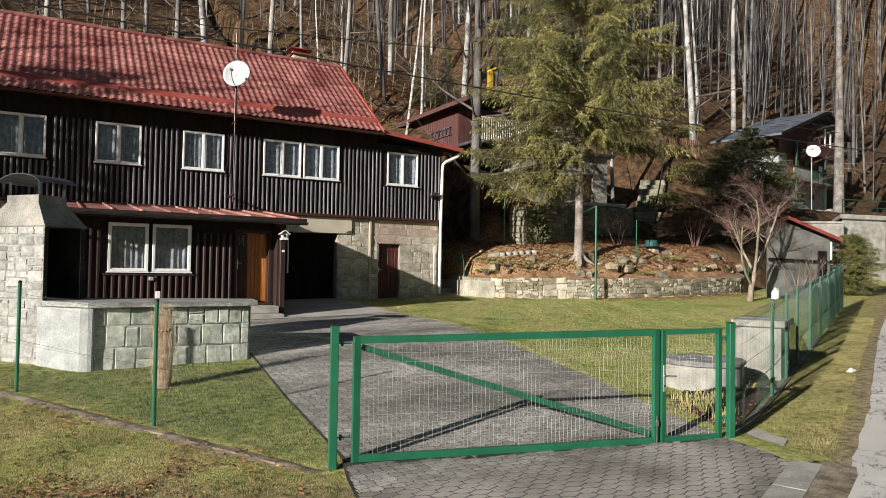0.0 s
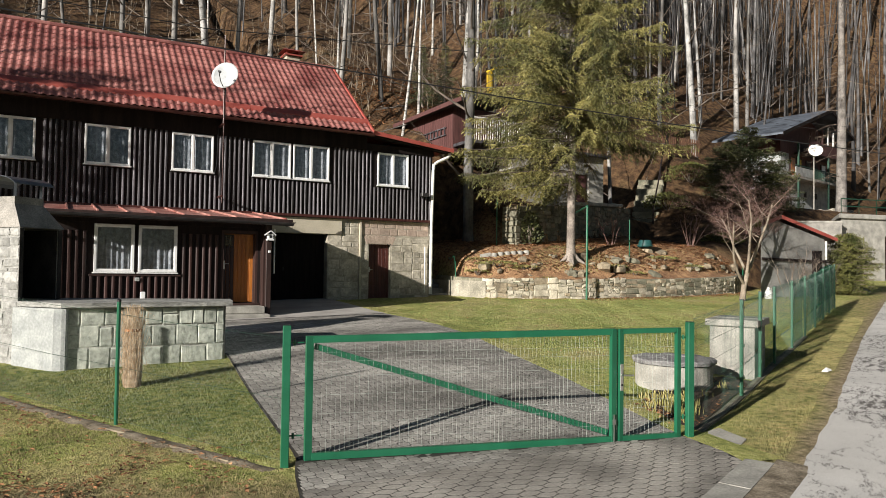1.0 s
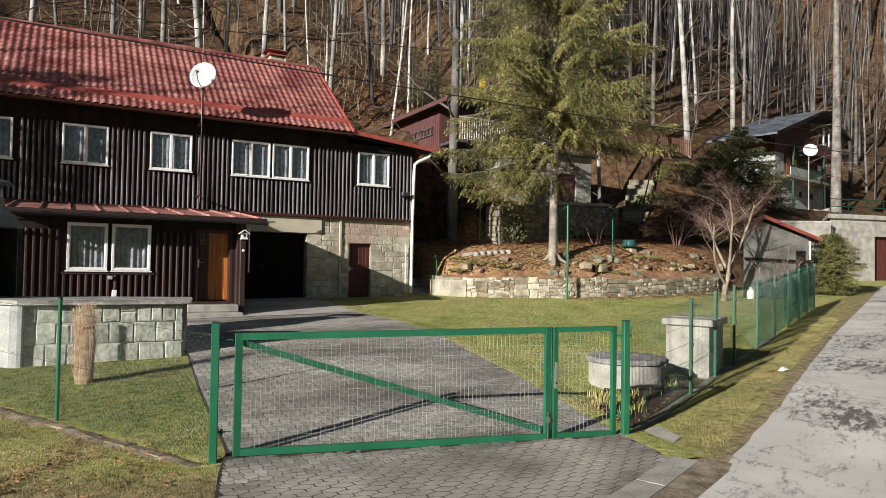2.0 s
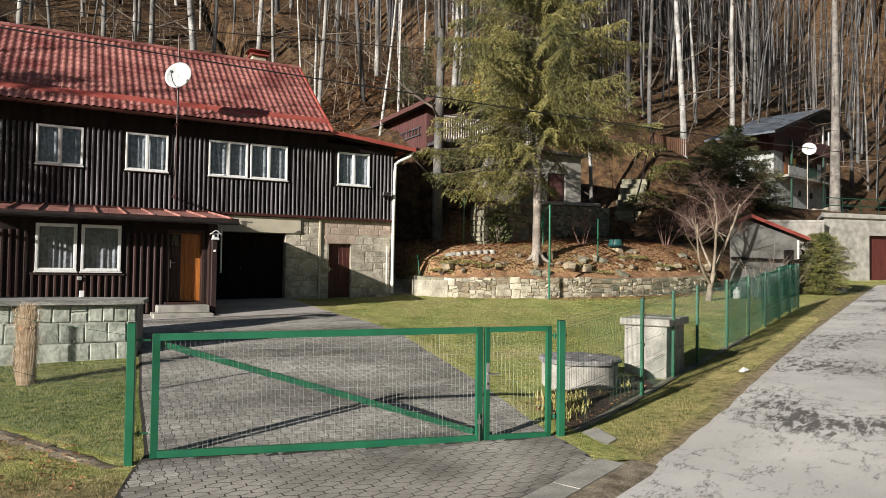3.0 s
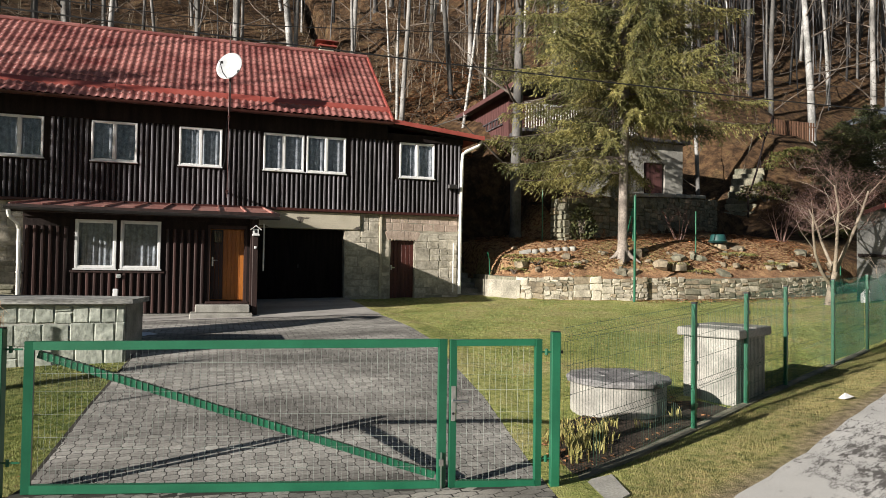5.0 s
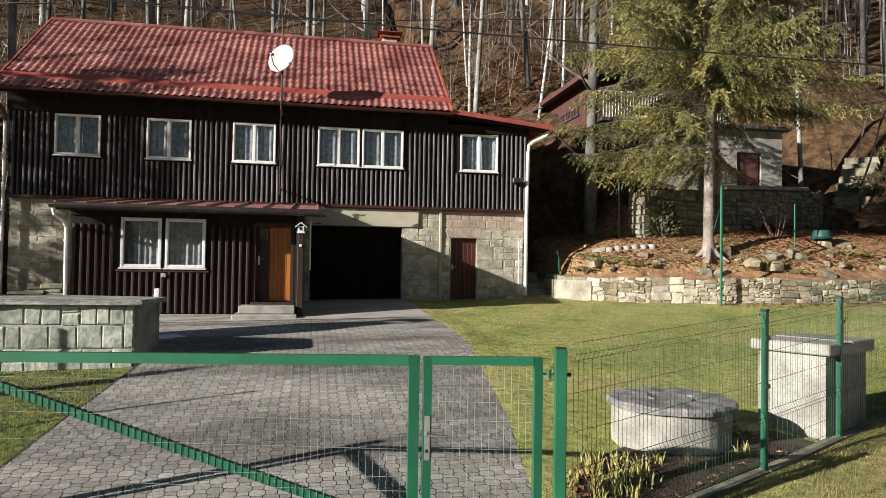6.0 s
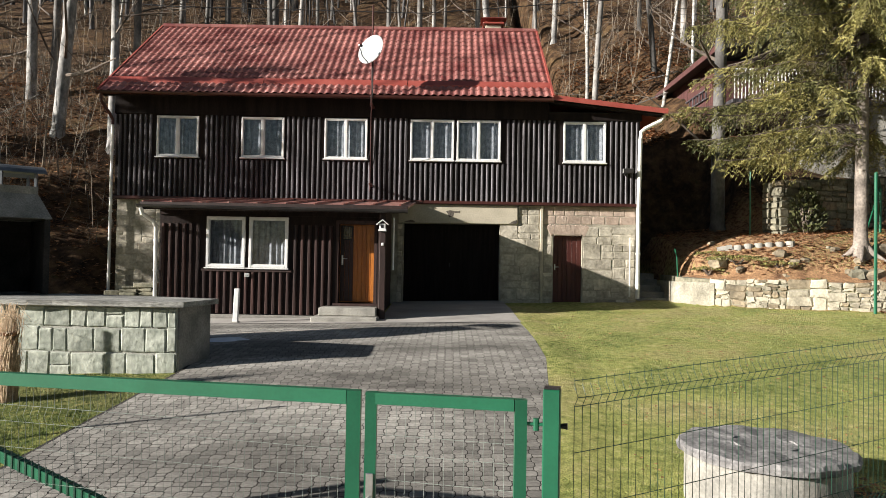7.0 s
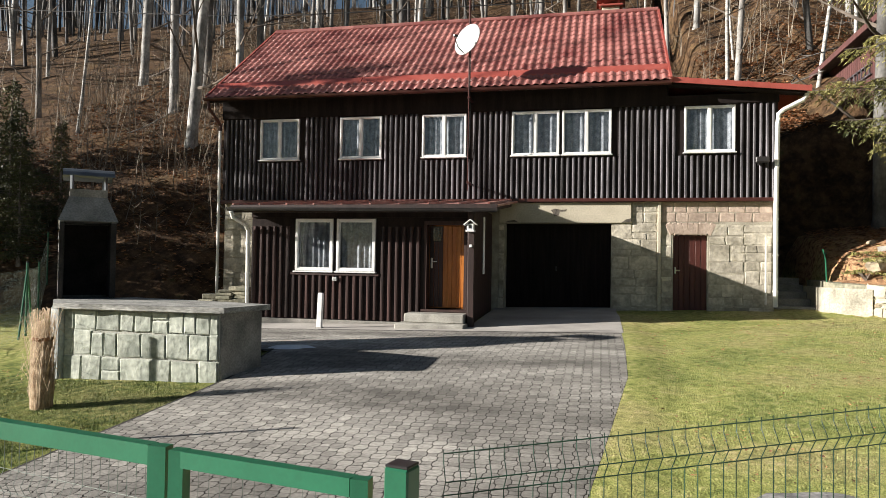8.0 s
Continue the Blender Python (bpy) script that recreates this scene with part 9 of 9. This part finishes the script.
zd = gz_hill(57.9, 14.2)
d2 = thing("far_satellite_dish", (57.9, 14.2, zd), "white satellite dish on a pole before the chalet", "satellite dish")
dc = Vector((57.9, 14.1, 12.5))
part("pole", MB().tube([(57.9, 14.25, zd - 0.3), (57.9, 14.25, 12.5)], 0.045, 8), concrete, d2)
dm2 = Matrix.Translation(dc) @ Vector((-0.7, -0.68, 0.3)).to_track_quat("Z", "Y").to_matrix().to_4x4()
vs = [dm2 @ Vector((0, 0, -0.16))] + [dm2 @ Vector((0.55 * math.cos(i * 0.3927), 0.55 * math.sin(i * 0.3927), 0)) for i in range(16)] + [dm2 @ Vector((0, 0, -0.19))]
fs = [(0, 1 + i, 1 + (i + 1) % 16) for i in range(16)] + [(17, 1 + (i + 1) % 16, 1 + i) for i in range(16)]
part("reflector", MB().add(vs, fs), pipe_white, d2)

# tall larch before the chalet
lx, ly = 58.6, 12.35
lz = gz(lx, ly)
la_ = thing("larch_tree", (lx, ly, lz), "tall bare larch with rough brown trunk beside the chalet", "tree")
tk, tw = MB(), MB()
tk.tube([(lx, ly, lz - 0.4), (lx, ly, lz + 0.6), (lx + 0.1, ly, lz + 8), (lx, ly, lz + 26)], [0.52, 0.42, 0.31, 0.1], 10, caps=False)
rl = random.Random(61)
for k in range(60):
    z = lz + 3.0 + k * 0.36
    a = rl.uniform(0, 6.28)
    grow(tw, tw, rl, (lx, ly, z), (math.cos(a), math.sin(a), rl.uniform(-0.3, 0.1)), rl.uniform(1.6, 4.4), 0.022, 1, 3, 0.16, 0.7, 5, -0.25)
bark_larch = material("larch_bark", (0.095, 0.085, 0.077), (0.23, 0.21, 0.19), 2.0, 0.9, bump=0.9, fine=10, depth=0.03, speck=0.4)
part("trunk", tk, bark_larch, la_, smooth=True)
larch_twig = material("tan_larch_twigs", (0.10, 0.073, 0.053), (0.20, 0.152, 0.115), 1.5, 0.85, bump=0.0, speck=0.2)
part("crown", tw, larch_twig, la_, "tan hanging twigs")

# ---- overhead cables ----
cable_mat = material("black_cable", (0.012, 0.012, 0.013), (0.02, 0.02, 0.021), 2, 0.6, bump=0.0, speck=0.1)
pts = []
for k in range(41):
    x = -40 + 125 * k / 40
    pts.append((x, -10.9, 5.42 + 0.0011 * (x - 14) ** 2))
c1 = thing("overhead_cable", (10, -10.9, 5.4), "black overhead cable across the yard", "cable", group="overhead cables")
part("line", MB().tube(pts, 0.012, 5, caps=False), cable_mat, c1)
c3 = thing("overhead_cable", (-6, 9, 12.7), "black overhead cable behind the house", "cable", group="overhead cables")
part("line", MB().tube([(-40, 9, 16.5), (-16.5, 9, 13.6), (-6.2, 9, 12.7), (-2.5, 9, 12.45), (8, 9, 12.3), (22, 9, 13.5)], 0.02, 5, caps=False), cable_mat, c3)
for dy, dz in ((0, 0), (0.4, 0.45)):
    c2 = thing("overhead_cable", (45, 6 + dy, 10 + dz), "thin overhead wire to the chalet", "cable", group="overhead cables")
    part("line", MB().tube([(20, 14 + dy, 14.2 + dz), (32, 9 + dy, 12.2 + dz), (44, 4 + dy, 10.9 + dz), (62, -4 + dy, 10.2 + dz)], 0.012, 4, caps=False), cable_mat, c2)


# ---- turf: many short blades where the camera comes near ----
grass_mat = material("grass_blades", (0.09, 0.14, 0.034), (0.29, 0.30, 0.105), 1.3, 0.7, bump=0.0, fine=12, speck=0.35)
island_vary(grass_mat, 0.4)
green_mat = material("green_grass_blades", (0.07, 0.11, 0.026), (0.22, 0.235, 0.075), 1.3, 0.7, bump=0.0, fine=12, speck=0.35)
island_vary(green_mat, 0.4)
straw_mat = material("dry_grass_blades", (0.11, 0.115, 0.038), (0.31, 0.26, 0.11), 1.5, 0.8, bump=0.0, fine=12, speck=0.35)
island_vary(straw_mat, 0.4)
straw_brown = material("brown_dry_grass_blades", (0.10, 0.085, 0.04), (0.30, 0.235, 0.12), 1.5, 0.8, bump=0.0, fine=12, speck=0.35)
island_vary(straw_brown, 0.4)


def turf_patch(name, seed, n, place, h0, h1, w, mt, label):
    rg = np.random.default_rng(seed)
    x, y = place(rg, n)
    keep = np.array([not in_poly(a, c, DPOLY) and not in_poly(a, c, bed_poly) for a, c in zip(x, y)])
    x, y = x[keep], y[keep]
    z = ground_z(x, y)
    k = len(x)
    h, a = rg.uniform(h0, h1, k), rg.uniform(0, 2 * np.pi, k)
    lx, ly = rg.normal(0, 0.45, k) * h, rg.normal(0, 0.45, k) * h
    ca, sa = np.cos(a) * w, np.sin(a) * w
    V = np.stack([np.stack([x - ca, y - sa, z - 0.01], -1), np.stack([x + ca, y + sa, z - 0.01], -1), np.stack([x + lx, y + ly, z + h], -1)], 1).reshape(-1, 3)
    me = bpy.data.meshes.new(name)
    me.from_pydata(V.tolist(), [], np.arange(len(V)).reshape(-1, 3).tolist())
    me.materials.append(mt)
    return tagged(new(name, me), label, "grass", kind="stuff")


def lawn_east(rg, n):
    x = rg.uniform(9.9, 22, n)
    k = rg.random(n) ** 1.6
    y = front_line(x) + 0.05 + k * 11
    return x, y


def lawn_west(rg, n):
    x, y = rg.uniform(0.2, 5.6, n), rg.uniform(-15.0, -8.8, n)
    ok = (y > np.interp(x, [0.2, 0.55, 5.0, 5.6], [-7.6, -8.15, -14.7, -15.5])) & (y < -9.6 + 0.0 * x)
    return x[ok], y[ok]


def verge_west(rg, n):
    x = rg.uniform(0.0, 4.9, n)
    y = np.interp(x, [0.0, 5.0], [-7.9, -15.0]) - 0.1 - 4.5 * rg.random(n) ** 1.2
    return x, y


def verge_east(rg, n):
    x = rg.uniform(9.9, 24, n)
    y = front_line(x) - 0.1 - 1.15 * rg.random(n)
    return x, y


turf_patch("lawn_grass_east", 1, 150000, lawn_east, 0.008, 0.022, 0.004, grass_mat, "short yellow-green lawn grass")
turf_patch("lawn_grass_west", 2, 80000, lawn_west, 0.012, 0.035, 0.004, green_mat, "short green lawn grass")
turf_patch("verge_grass_west", 3, 48000, verge_west, 0.010, 0.032, 0.0035, straw_brown, "short dry verge grass")
turf_patch("verge_grass_east", 4, 60000, verge_east, 0.010, 0.03, 0.0035, straw_mat, "short dry verge grass")
